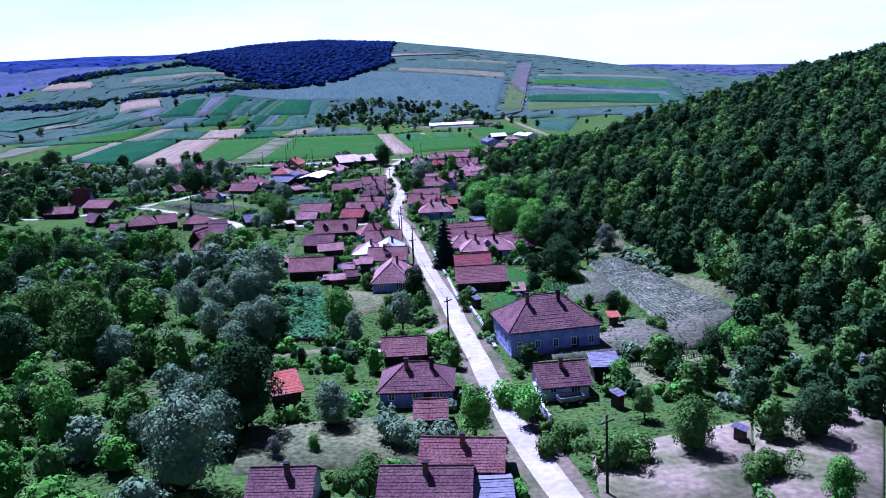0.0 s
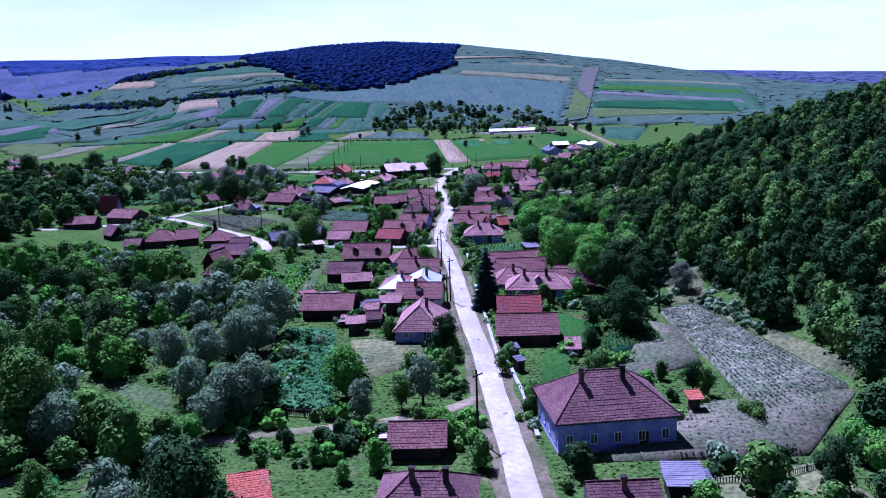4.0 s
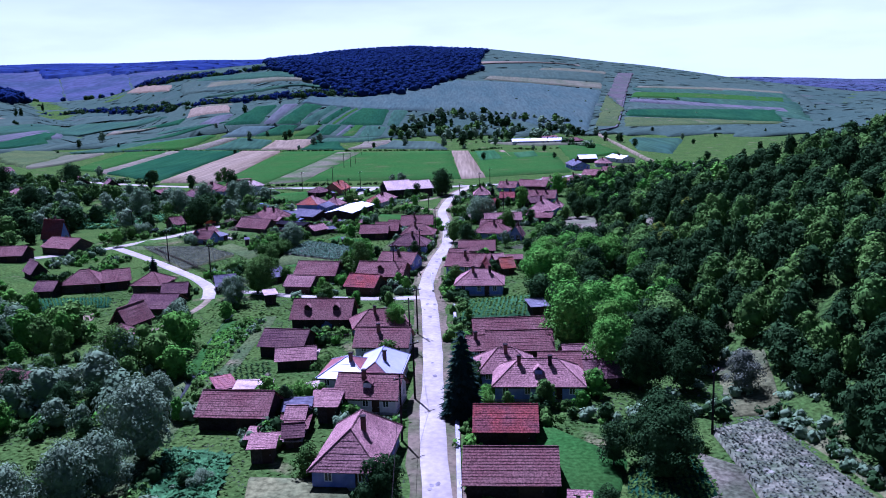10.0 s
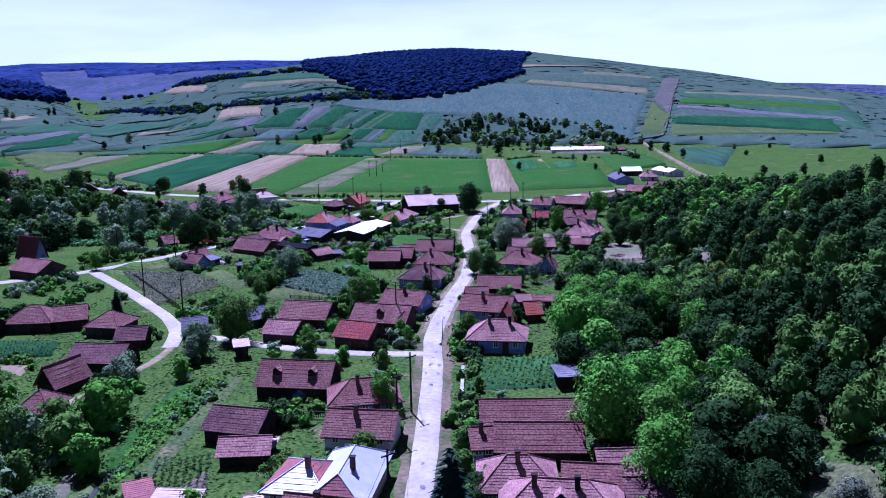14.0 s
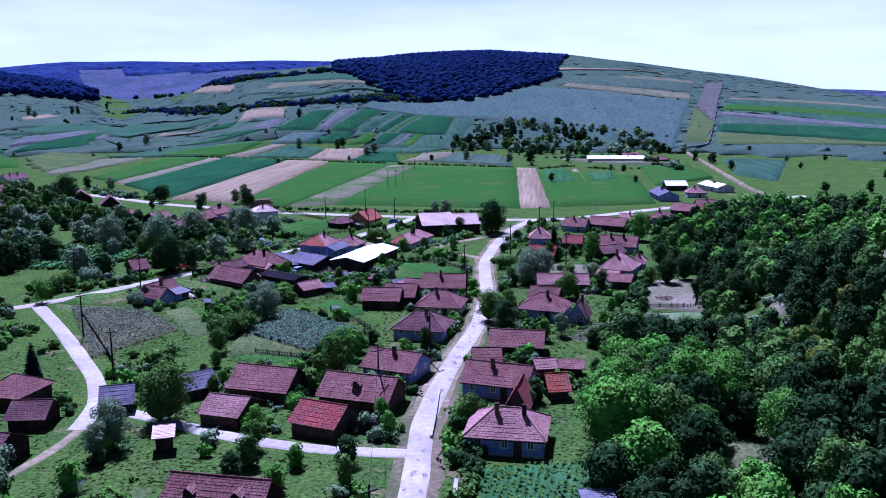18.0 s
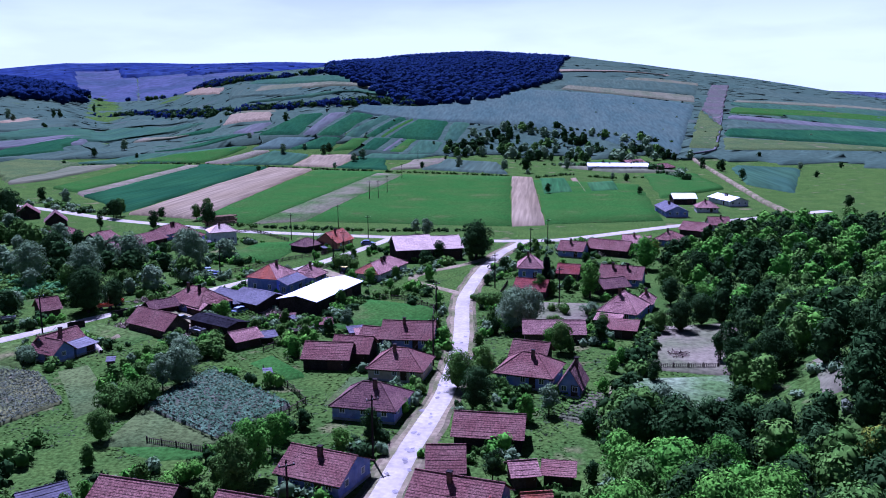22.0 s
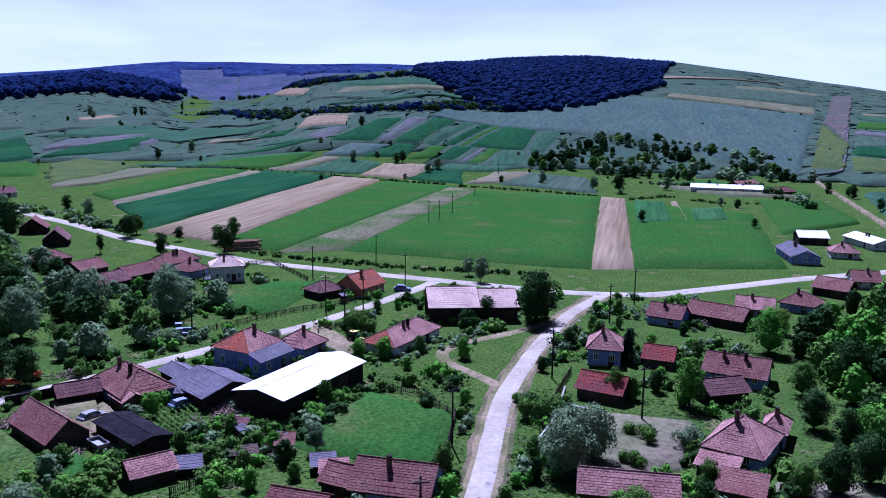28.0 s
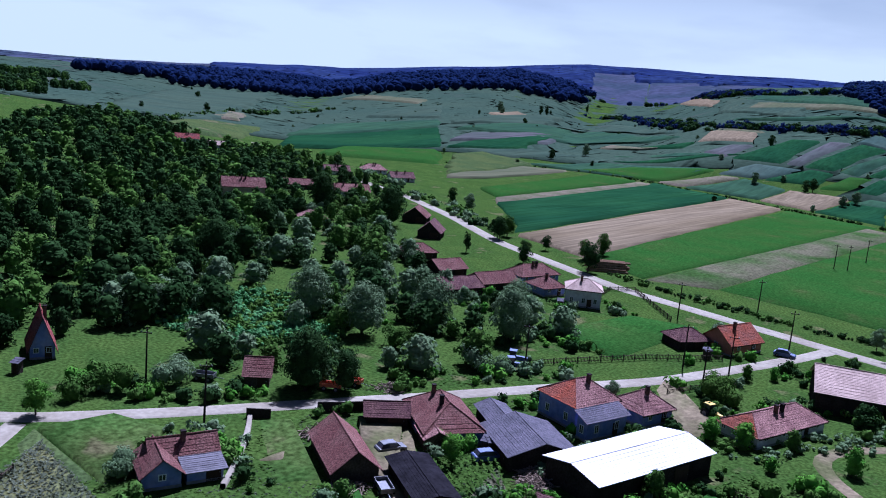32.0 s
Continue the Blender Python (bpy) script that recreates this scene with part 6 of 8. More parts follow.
tree(26.3, 312.5, 3.0, "silver", "shrub")
tree(-47.0, 301.7, 4.3, "green", "round")
tree(11.4, 298.5, 7.4, "silver", "broad")
tree(-11.4, 368.5, 6.0, "deep", "round")
tree(33.8, 300.1, 2.8, "oak", "shrub")
tree(35.1, 350.2, 3.1, "deep", "round")
tree(44.1, 323.0, 5.9, "deep", "broad")
tree(52.8, 342.9, 8.5, "deep", "broad")
tree(45.1, 337.9, 5.6, "oak", "broad")
tree(49.2, 316.2, 6.3, "green", "broad")
tree(-150.8, 340.4, 11.7, "deep", "broad")
tree(-94.6, 281.1, 4.5, "oak", "shrub")
tree(-77.4, 304.4, 9.8, "deep", "broad")
tree(-73.9, 309.2, 6.4, "deep", "broad")
tree(-75.0, 352.9, 10.2, "silver", "broad")
tree(-88.5, 345.5, 10.3, "silver", "broad")
tree(-93.1, 331.7, 9.9, "silver", "broad")
tree(-67.7, 333.0, 4.5, "silver", "shrub")
tree(-83.1, 331.6, 4.5, "oak", "shrub")
tree(-106.6, 331.2, 10.3, "silver", "broad")
tree(-121.5, 307.5, 6.6, "silver", "round")
tree(-99.9, 424.7, 8.9, "deep", "round")
tree(-143.7, 442.5, 7.7, "deep", "round")
tree(-35.1, 357.5, 4.1, "oak", "shrub")
tree(-133.4, 413.4, 6.1, "deep", "tall")
tree(-24.6, 414.5, 5.2, "silver", "round")
tree(-173.8, 424.2, 13.0, "deep", "broad")
tree(-208.1, 425.6, 13.0, "deep", "broad", "standing alone in the fields")
tree(-183.9, 478.8, 7.6, "silver", "round", "standing alone in the fields")
tree(-201.3, 489.7, 6.9, "deep", "round", "standing alone in the fields")
tree(-189.3, 384.8, 8.6, "deep", "broad")
tree(-90.2, 291.8, 4.3, "silver", "shrub")
tree(-70.0, 270.6, 3.4, "silver", "shrub")
tree(-49.8, 305.3, 2.7, "green", "shrub")
tree(-37.5, 355.1, 2.0, "deep", "shrub")
tree(-192.4, 824.1, 9.0, "deep", "round", "standing alone in the fields")
tree(-301.6, 718.5, 8.0, "deep", "round", "standing alone in the fields")
tree(-300.0, 760.6, 9.8, "silver", "round", "standing alone in the fields")
tree(-165.9, 728.4, 8.1, "silver", "round", "standing alone in the fields")
tree(-134.0, 733.7, 8.8, "deep", "round", "standing alone in the fields")
tree(-107.5, 722.7, 8.5, "silver", "round", "standing alone in the fields")
tree(-35.8, 675.7, 8.5, "silver", "round", "standing alone in the fields")
tree(-6.5, 655.7, 8.1, "silver", "round", "standing alone in the fields")
tree(7.0, 646.3, 10.8, "deep", "round", "standing alone in the fields")
tree(31.6, 669.9, 7.6, "silver", "round", "standing alone in the fields")
tree(19.1, 534.5, 5.3, "deep", "round", "standing alone in the fields")
tree(115.2, 687.1, 7.2, "deep", "round", "standing alone in the fields")
tree(122.2, 661.6, 7.7, "deep", "round", "standing alone in the fields")
tree(6.6, 827.3, 11.2, "deep", "round", "standing alone in the fields")
tree(-488.4, 982.9, 11.9, "deep", "tall", "standing alone in the fields")
tree(-486.3, 989.8, 12.0, "deep", "tall", "standing alone in the fields")
tree(-579.7, 1232.2, 13.3, "deep", "tall", "standing alone in the fields")
tree(-428.9, 868.7, 5.9, "deep", "round", "standing alone in the fields")
tree(-268.9, 716.6, 4.5, "deep", "round", "standing alone in the fields")
tree(53.8, 603.4, 4.4, "silver", "round", "standing alone in the fields")
tree(60.3, 532.5, 4.3, "deep", "round", "standing alone in the fields")
tree(-492.4, 919.1, 9.0, "silver", "round", "standing alone in the fields")
tree(-529.9, 862.1, 4.0, "deep", "round", "standing alone in the fields")
tree(-493.5, 883.5, 5.1, "deep", "round", "standing alone in the fields")
tree(-517.4, 949.7, 11.1, "silver", "round", "standing alone in the fields")
tree(-585.7, 902.9, 5.3, "deep", "round", "standing alone in the fields")
tree(-436.1, 877.9, 6.2, "deep", "round", "standing alone in the fields")
tree(-535.9, 551.1, 6.7, "deep", "round", "standing alone in the fields")
tree(-567.3, 626.4, 8.8, "deep", "round", "standing alone in the fields")
tree(-711.3, 716.3, 8.7, "deep", "round", "standing alone in the fields")
tree(-503.0, 783.8, 3.5, "deep", "round", "standing alone in the fields")
tree(-306.2, 770.0, 5.4, "deep", "round", "standing alone in the fields")
tree(-349.3, 660.6, 4.5, "silver", "round", "standing alone in the fields")
tree(-137.0, 730.7, 7.8, "deep", "round", "standing alone in the fields")
tree(-110.7, 709.6, 7.6, "silver", "round", "standing alone in the fields")
tree(135.6, 487.8, 6.0, "deep", "round", "standing alone in the fields")
tree(157.0, 495.5, 6.1, "deep", "round", "standing alone in the fields")
tree(186.3, 554.9, 5.8, "deep", "round", "standing alone in the fields")
tree(168.8, 669.3, 5.4, "silver", "round", "standing alone in the fields")
tree(121.6, 670.4, 5.5, "deep", "round", "standing alone in the fields")
tree(121.3, 605.5, 6.8, "deep", "round", "standing alone in the fields")
tree(33.4, 205.6, 6.1, "green", "broad")
tree(43.0, 207.4, 7.4, "green", "broad")
tree(27.6, 227.9, 7.7, "green", "round")
tree(60.2, 237.2, 5.3, "yellow", "round")
tree(42.7, 300.9, 6.3, "deep", "broad")
tree(47.4, 305.3, 6.5, "deep", "broad")
tree(38.8, 299.6, 4.3, "oak", "broad")
tree(47.0, 315.6, 6.3, "deep", "round")
tree(-61.8, 83.5, 9.6, "deep", "broad")
tree(-66.9, 108.9, 8.7, "oak", "broad")
tree(-51.4, 84.4, 11.7, "oak", "broad")
tree(-46.6, 81.7, 7.2, "silver", "broad")
tree(-79.6, 124.7, 9.1, "deep", "broad")
tree(-81.6, 142.0, 10.0, "deep", "broad")
tree(-75.3, 148.3, 9.1, "deep", "broad")
tree(-31.8, 60.7, 6.0, "silver", "broad")
tree(-32.3, 53.4, 5.2, "silver", "round")
tree(-27.4, 52.3, 6.7, "silver", "broad")
tree(-71.6, 99.3, 7.2, "deep", "broad")
tree(-56.3, 123.1, 8.5, "deep", "broad")
tree(-55.8, 140.1, 8.2, "deep", "round")
tree(-55.5, 64.6, 4.8, "green", "round")
tree(-52.5, 64.3, 5.5, "deep", "broad")
tree(-41.9, 109.2, 7.3, "silver", "broad")
tree(-37.2, 110.7, 7.0, "silver", "broad")
tree(-33.4, 114.4, 7.6, "silver", "broad")
tree(-35.6, 96.5, 6.2, "silver", "broad")
tree(-29.2, 89.5, 7.4, "silver", "broad")
tree(-26.6, 92.0, 7.6, "silver", "broad")
tree(-30.4, 85.8, 5.6, "silver", "broad")
tree(-31.1, 117.5, 7.4, "silver", "broad")
tree(-29.8, 125.8, 10.0, "silver", "broad")
tree(-48.5, 112.9, 5.6, "silver", "round")
tree(-24.2, 92.5, 6.0, "deep", "round")
tree(-12.5, 88.8, 5.4, "silver", "round")
tree(-4.8, 92.3, 7.3, "silver", "round")
tree(-7.5, 91.1, 4.9, "oak", "round")
tree(-15.0, 96.2, 7.2, "green", "broad")
tree(-1.5, 112.1, 7.1, "deep", "round")
tree(-45.6, 158.2, 7.6, "oak", "broad")
tree(-69.8, 170.1, 4.6, "deep", "broad")
tree(-54.9, 144.9, 5.5, "deep", "broad")
tree(-45.8, 140.5, 4.9, "deep", "broad")
tree(-74.5, 158.3, 6.5, "deep", "broad")
tree(20.1, 109.8, 4.7, "deep", "round")
tree(18.4, 98.7, 4.2, "oak", "round")
tree(27.5, 123.0, 8.5, "deep", "broad")
tree(31.2, 128.0, 5.3, "deep", "broad")
tree(30.0, 92.8, 4.7, "deep", "round")
tree(31.6, 91.9, 4.0, "oak", "round")
tree(34.2, 83.5, 2.7, "oak", "shrub")
tree(6.3, 103.5, 3.7, "oak", "round")
tree(9.2, 87.6, 4.4, "oak", "round")
tree(28.1, 174.3, 8.9, "green", "broad")
tree(32.7, 170.1, 7.8, "green", "broad")
tree(29.8, 166.0, 6.1, "oak", "broad")
tree(32.5, 155.6, 6.2, "deep", "broad")
tree(40.4, 160.8, 5.8, "scrub", "broad")
tree(43.8, 144.7, 6.1, "scrub", "broad")
tree(26.2, 209.0, 8.3, "green", "broad")
tree(33.3, 216.8, 9.7, "green", "broad")
tree(39.2, 221.0, 8.8, "green", "broad")
tree(22.5, 212.8, 8.5, "green", "broad")
tree(42.5, 176.9, 7.4, "deep", "broad")
tree(-36.4, 208.8, 7.4, "oak", "broad")
tree(-5.1, 176.0, 5.9, "green", "round")
tree(-20.7, 201.6, 4.1, "oak", "round")
tree(-16.6, 225.7, 8.1, "oak", "round")
tree(-41.4, 204.8, 4.7, "silver", "broad")
tree(-35.5, 209.7, 8.2, "oak", "broad")
tree(-22.3, 206.7, 4.0, "green", "round")
tree(-16.6, 231.0, 8.1, "green", "round")
tree(11.2, 233.7, 4.0, "deep", "round")
tree(20.1, 285.3, 5.6, "oak", "broad")
tree(51.9, 230.1, 5.2, "yellow", "broad")
tree(51.2, 219.9, 5.4, "yellow", "broad")
tree(24.9, 217.2, 8.3, "green", "broad")
tree(31.0, 224.3, 7.3, "green", "broad")
tree(36.5, 232.1, 7.0, "green", "broad")
tree(37.3, 215.5, 8.7, "green", "broad")
tree(43.8, 217.3, 6.8, "oak", "broad")
tree(14.5, 303.7, 7.5, "silver", "broad")
tree(5.1, 210.9, 4.7, "oak", "broad")
tree(4.1, 264.9, 6.1, "oak", "broad")
tree(-40.8, 267.8, 6.4, "silver", "broad")
tree(-40.3, 240.2, 4.4, "oak", "broad")

# ---- woodland ----
def unploughed(x, y, south=3.5):
    """True where no plot lies under a tree or close beyond it."""
    return not any(in_poly(x, y, f) or in_poly(x, y + south, f) for f in PLOTS)


def spur_foot(y):
    return float(np.interp(y, (-200, -60, 40, 90, 130, 160, 200, 230, 255, 300), (120, 84, 62, 52, 49, 45, 42, 42, 43, 50)))


CLEAR = [(50, 261, 7), (49, 250, 6), (56, 255, 5), (44, 138, 7), (38, 153, 6), (51, 156, 5), (36, 176, 5), (43, 140, 5), (50, 60, 6), (38, 150, 7)]


def on_spur(x, y):
    if not (0 < y < 330 and x > spur_foot(y) + 1.5 and x < 235):
        return False
    if 66 < x < 98 and 236 < y < 262:
        return noise.noise((x * 0.3, y * 0.3, 1)) > 0.35
    if x > 90 and y > 268:
        return False
    if x < 62 and y > 262:
        return noise.noise((x * 0.12, y * 0.12, 7)) > 0.05
    return unploughed(x, y) and not any((x - a) ** 2 + (y - b) ** 2 < c * c for a, b, c in CLEAR)


spur = scatter(16000, on_spur, 36, 235, 0, 330, 3, 3.1, 4.6, 8.2, 1.0)
SPUR_MATS = ("deep", "deep", "deep", "oak", "deep", "deep", "oak")
wood("hillside_wood", "dense mixed green wood on the foot of the hillside", [p for p in spur if p[0] < 100 and p[1] > 55], SPUR_MATS, 620, 0.031, 50)
wood("hillside_wood", "dense mixed green wood on the hillside", [p for p in spur if p[0] >= 100 or p[1] <= 55], SPUR_MATS, 230, 0.046, 50)
wood("hillside_scrub", "pale scrub in the clearings of the hillside", scatter(900, lambda x, y: any((x - a) ** 2 + (y - b) ** 2 < c * c * 1.2 for a, b, c in CLEAR) or (66 < x < 98 and 238 < y < 260 and noise.noise((x * 0.2, y * 0.2, 4)) > 0), 30, 100, 40, 262, 5, 1.6, 0.8, 2.0, 1.1), ("scrub", "silver"), 60, 0.13, 60, "shrub")

# trees at the foot of the spur, behind the houses
grove = [(24, 172), (30, 160), (44, 152), (46, 200), (44, 262), (36, 262), (29, 248), (24, 230), (22, 205), (20, 190)]
wood("grove", "bright green trees behind the houses", scatter(2500, lambda x, y: in_poly(x, y, grove) and unploughed(x, y), 18, 50, 150, 265, 8, 4.4, 5.5, 9.5, 1.05), ("deep", "oak", "deep", "green", "deep"), 1700, 0.021, 70)
north = [(52, 268), (60, 300), (50, 330), (48, 362), (56, 385), (70, 408), (100, 436), (150, 440), (150, 300), (100, 280)]
wood("grove", "dark green trees on the low ground below the spur", scatter(3000, lambda x, y: in_poly(x, y, north), 44, 152, 265, 440, 9, 4.8, 5.0, 8.5, 1.05), ("deep", "oak", "green", "deep"), 330, 0.047, 80)
low = [(30, 40), (34, 52), (26, 58), (27, 66), (40, 68), (44, 78), (50, 84), (60, 60), (75, 40), (44, 46)]
wood("thicket", "dark thicket at the edge of the bare plot", scatter(500, lambda x, y: in_poly(x, y, low), 24, 76, 38, 86, 10, 3.4, 3.0, 6.0, 1.1), ("deep", "oak", "silver"), 700, 0.038, 85)

# along the stream in the west
west = [(-27, 44), (-28, 58), (-31, 84), (-34, 108), (-36, 128), (-36, 150), (-33, 168), (-41, 176), (-46, 160), (-62, 150), (-60, 176), (-72, 196), (-84, 200), (-130, 205), (-130, 60), (-60, 20), (-30, 20)]
OPEN = [(-42, 93, 8), (-46, 100, 7), (-44, 70, 6), (-39.5, 73, 5), (-47, 54, 5), (-36, 116, 12), (-33, 100, 9), (-30, 88, 8), (-30, 57, 8), (-52, 130, 5), (-44, 96, 9), (-41, 127, 6), (-58, 118, 6), (-48, 70, 6), (-36, 72, 4), (-56, 165, 5), (-75, 150, 7)]
wood("stream_wood", "green trees and willows along the stream", scatter(5000, lambda x, y: in_poly(x, y, west) and noise.noise((x * 0.06, y * 0.06, 11)) > -0.2 and not any(in_poly(x, y, f) for f in PLOTS) and not any((x - a) ** 2 + (y - b) ** 2 < c * c for a, b, c in OPEN), -130, -24, 20, 206, 12, 4.2, 3.5, 8.0, 1.1), ("oak", "oak", "green", "oak", "green", "silver", "silver"), 800, 0.03, 90)
mid = [(-100, 292), (-84, 300), (-72, 322), (-66, 345), (-62, 362), (-84, 372), (-110, 372), (-128, 388), (-150, 402), (-172, 420), (-200, 440), (-220, 440), (-190, 390), (-150, 330), (-122, 285)]
wood("stream_wood", "silvery willows and brush by the stream", scatter(3000, lambda x, y: in_poly(x, y, mid) and noise.noise((x * 0.05, y * 0.05, 21)) > 0.02, -225, -60, 280, 445, 13, 4.6, 3.5, 8.0, 1.15), ("silver", "oak", "silver", "deep", "silver"), 480, 0.042, 95)
reed = [(-120, 305), (-100, 305), (-92, 325), (-110, 345), (-130, 335)]
wood("reed_bed", "lush green reeds on the wet ground", scatter(2500, lambda x, y: in_poly(x, y, reed), -132, -90, 300, 348, 14, 0.9, 0.9, 1.6, 0.9), ("maize_leaf", "oak", "maize_leaf"), 20, 0.2, 97, "shrub")


WEST_WOOD = [(-116, 160), (-330, 150), (-377, 388), (-466, 464), (-500, 506), (-416, 508), (-376, 526), (-325, 540), (-290, 500), (-238, 462), (-190, 430), (-116, 320)]
WEST_TOP = [(-480, 380), (-900, 560), (-860, 640), (-640, 570), (-530, 490)]


def on_west(x, y):
    away = (x + 125) * -0.697 + (y - 300) * -0.717
    if away < -18 or x > -116 or y < 150:
        return False
    if (x + 238) ** 2 + (y - 412) ** 2 < 16 ** 2 or (x + 386) ** 2 + (y - 496) ** 2 < 22 ** 2 or (x + 187) ** 2 + (y - 402) ** 2 < 7 ** 2:
        return False
    if in_poly(x, y, WEST_WOOD):
        return noise.noise((x * 0.02, y * 0.02, 9)) > -0.62
    return in_poly(x, y, WEST_TOP) and noise.noise((x * 0.012, y * 0.012, 2)) > -0.1


slope_places = scatter(12000, on_west, -900, -100, 150, 650, 15, 4.6, 5.0, 9.0, 1.15)
wood("slope_wood", "dense green wood on the foot of the western slope", [p for p in slope_places if p[0] > -235], ("deep", "deep", "oak", "deep"), 420, 0.038, 100)
wood("slope_wood", "dark wood on the western slope", [p for p in slope_places if p[0] <= -235], ("deep", "deep", "oak", "deep"), 90, 0.07, 100)

# beyond the flat fields
farm = [(-59, 745), (-38, 827), (6, 858), (114, 804), (118, 738), (39, 726)]
wood("orchard", "dark trees round the far farm", scatter(900, lambda x, y: in_poly(x, y, farm) and noise.noise((x * 0.04, y * 0.04, 3)) > 0.0, -60, 120, 725, 860, 16, 5.0, 3, 9, 1.2), ("deep", "deep", "silver", "oak"), 90, 0.09, 110)


def polar(a0, a1, d0, d1, n, seed, gap, lo, hi, rough):
    def inside(x, y):
        a, d = math.degrees(math.atan2(x - 10, y - 150)), math.hypot(x - 10, y - 150)
        k = noise.noise((a * 0.35, d * 0.004, seed))
        return a0 + k * rough < a < a1 + k * rough and d0 + k * 120 + (a - a0) / (a1 - a0) * 90 < d < d1
    r0, r1 = radians(a0), radians(a1)
    xs = [10 + math.sin(r) * d for r in (r0, r1) for d in (d0, d1)]
    return scatter(n, inside, min(xs) - 150, max(xs) + 150, 150 + d0 * 0.5, 150 + d1 + 50, seed, gap, lo, hi, 1.05)


hilltop = [(-230, 1118), (-176, 1017), (-130, 956), (-93, 934), (-56, 948), (-31, 995), (-8, 1077), (15, 1163), (37, 1236), (20, 1295), (12, 1337), (30, 1250), (62, 1800), (-90, 1950), (-420, 1900)]
wood("hill_forest", "dark forest on the hilltop with painted haze blue in its leaves", scatter(26000, lambda x, y: in_poly(x, y, hilltop), -420, 90, 850, 1960, 17, 7.0, 7, 10.5, 1.25), ("far_leaf", "far_light", "far_leaf"), 16, 0.1, 120, "far")
wood("hill_forest", "dark forest on the western hill with painted haze blue in its leaves", polar(-60, -29.5, 1180, 2340, 16000, 18, 14, 13, 19, 2.0), ("far_leaf",), 16, 0.12, 130, "far")
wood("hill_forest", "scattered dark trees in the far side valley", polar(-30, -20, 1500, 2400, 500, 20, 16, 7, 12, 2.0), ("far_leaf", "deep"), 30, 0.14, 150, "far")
wood("field_trees", "small dark trees scattered over the fields", scatter(170, lambda x, y: y > 560 + 0.2 * abs(x), -900, 500, 560, 1150, 21, 30, 2, 4.5, 1.0), ("deep", "silver", "deep"), 60, 0.1, 160)
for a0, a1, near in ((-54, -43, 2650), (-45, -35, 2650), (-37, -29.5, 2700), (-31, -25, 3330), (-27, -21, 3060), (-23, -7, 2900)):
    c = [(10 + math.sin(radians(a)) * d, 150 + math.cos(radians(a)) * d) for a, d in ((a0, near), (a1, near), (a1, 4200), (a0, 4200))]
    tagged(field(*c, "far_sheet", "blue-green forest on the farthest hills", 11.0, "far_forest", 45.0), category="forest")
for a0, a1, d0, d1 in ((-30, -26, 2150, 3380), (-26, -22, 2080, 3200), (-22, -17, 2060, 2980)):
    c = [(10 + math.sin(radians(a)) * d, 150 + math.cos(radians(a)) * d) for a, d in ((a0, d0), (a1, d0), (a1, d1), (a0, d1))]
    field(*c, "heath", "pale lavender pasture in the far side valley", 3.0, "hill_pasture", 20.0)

def hedge(label, pts, mats, gap, lo, hi, seed, spread=1.0):
    r = np.random.default_rng(seed)
    out = []
    for (ax, ay), (bx, by) in zip(pts, pts[1:]):
        n = int(math.hypot(bx - ax, by - ay) / gap)
        for i in range(n):
            if noise.noise((ax + i * gap * 0.07, by * 0.1, seed)) < 0.25:
                f = (i + r.random()) / n
                out.append((ax + (bx - ax) * f + r.normal() * spread, ay + (by - ay) * f + r.normal() * spread, r.uniform(lo, hi), 1.1))
    wood("hedge", label, out, mats, 50, 0.13, seed, "shrub")


hedge("bushy hedge along the valley road", [(-95, 428), (-70, 422), (-36, 419), (-3, 421)], ("oak", "deep"), 1.3, 0.7, 1.6, 200, 0.8)
hedge("ditch hedge across the valley fields", [(-318, 626), (-295, 673), (-251, 697), (-208, 690), (-168, 682), (-109, 660), (-70, 644), (-26, 633), (-3, 625), (12, 615), (32, 634), (53, 612), (96, 621)], ("deep", "oak"), 1.7, 0.8, 1.9, 201, 0.8)
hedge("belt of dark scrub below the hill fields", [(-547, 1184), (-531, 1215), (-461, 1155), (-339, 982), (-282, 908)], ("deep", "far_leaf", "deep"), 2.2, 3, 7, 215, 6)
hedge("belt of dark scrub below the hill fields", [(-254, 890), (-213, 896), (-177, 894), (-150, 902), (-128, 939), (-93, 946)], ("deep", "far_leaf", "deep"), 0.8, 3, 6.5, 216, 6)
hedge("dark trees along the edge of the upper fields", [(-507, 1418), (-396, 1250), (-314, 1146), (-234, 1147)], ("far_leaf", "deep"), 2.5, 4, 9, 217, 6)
hedge("hedge along the farm track", [(16, 703), (41, 697), (78, 695)], ("deep", "silver"), 3, 1, 3, 203, 1.5)
hedge("weedy bank of the stream", [(-32, 189), (-33, 169), (-32, 151), (-32, 142)], ("silver", "oak"), 0.7, 0.5, 1.3, 204, 1.4)
hedge("hedge beside the bright paddock", [(-25, 298), (-24, 306), (-22, 320), (-18, 323)], ("oak", "deep"), 0.9, 0.8, 2.0, 205, 0.6)
hedge("hedge round the yards", [(-45, 285), (-40, 294), (-35, 304), (-25, 302)], ("oak", "green", "deep"), 0.8, 0.8, 1.8, 206, 0.7)
hedge("hedge along the village road", [(8.3, 104), (8.0, 125), (7.4, 152)], ("oak", "green"), 1.6, 0.6, 1.6, 207, 0.5)
hedge("bank of weeds by the orange-roofed house", [(-26, 333), (-20, 338), (-13, 355), (-6, 376), (0, 388)], ("oak", "silver"), 0.8, 0.6, 1.5, 208, 1.8)
hedge("hedge behind the right-hand gardens", [(27, 244), (28, 261), (33, 280), (38, 306)], ("deep", "oak"), 0.9, 1, 2.5, 209, 0.8)
hedge("hedge round the hay plot", [(34, 137), (44, 139), (48, 130), (48, 118)], ("silver", "deep", "oak"), 1.0, 0.8, 2.0, 210, 0.8)
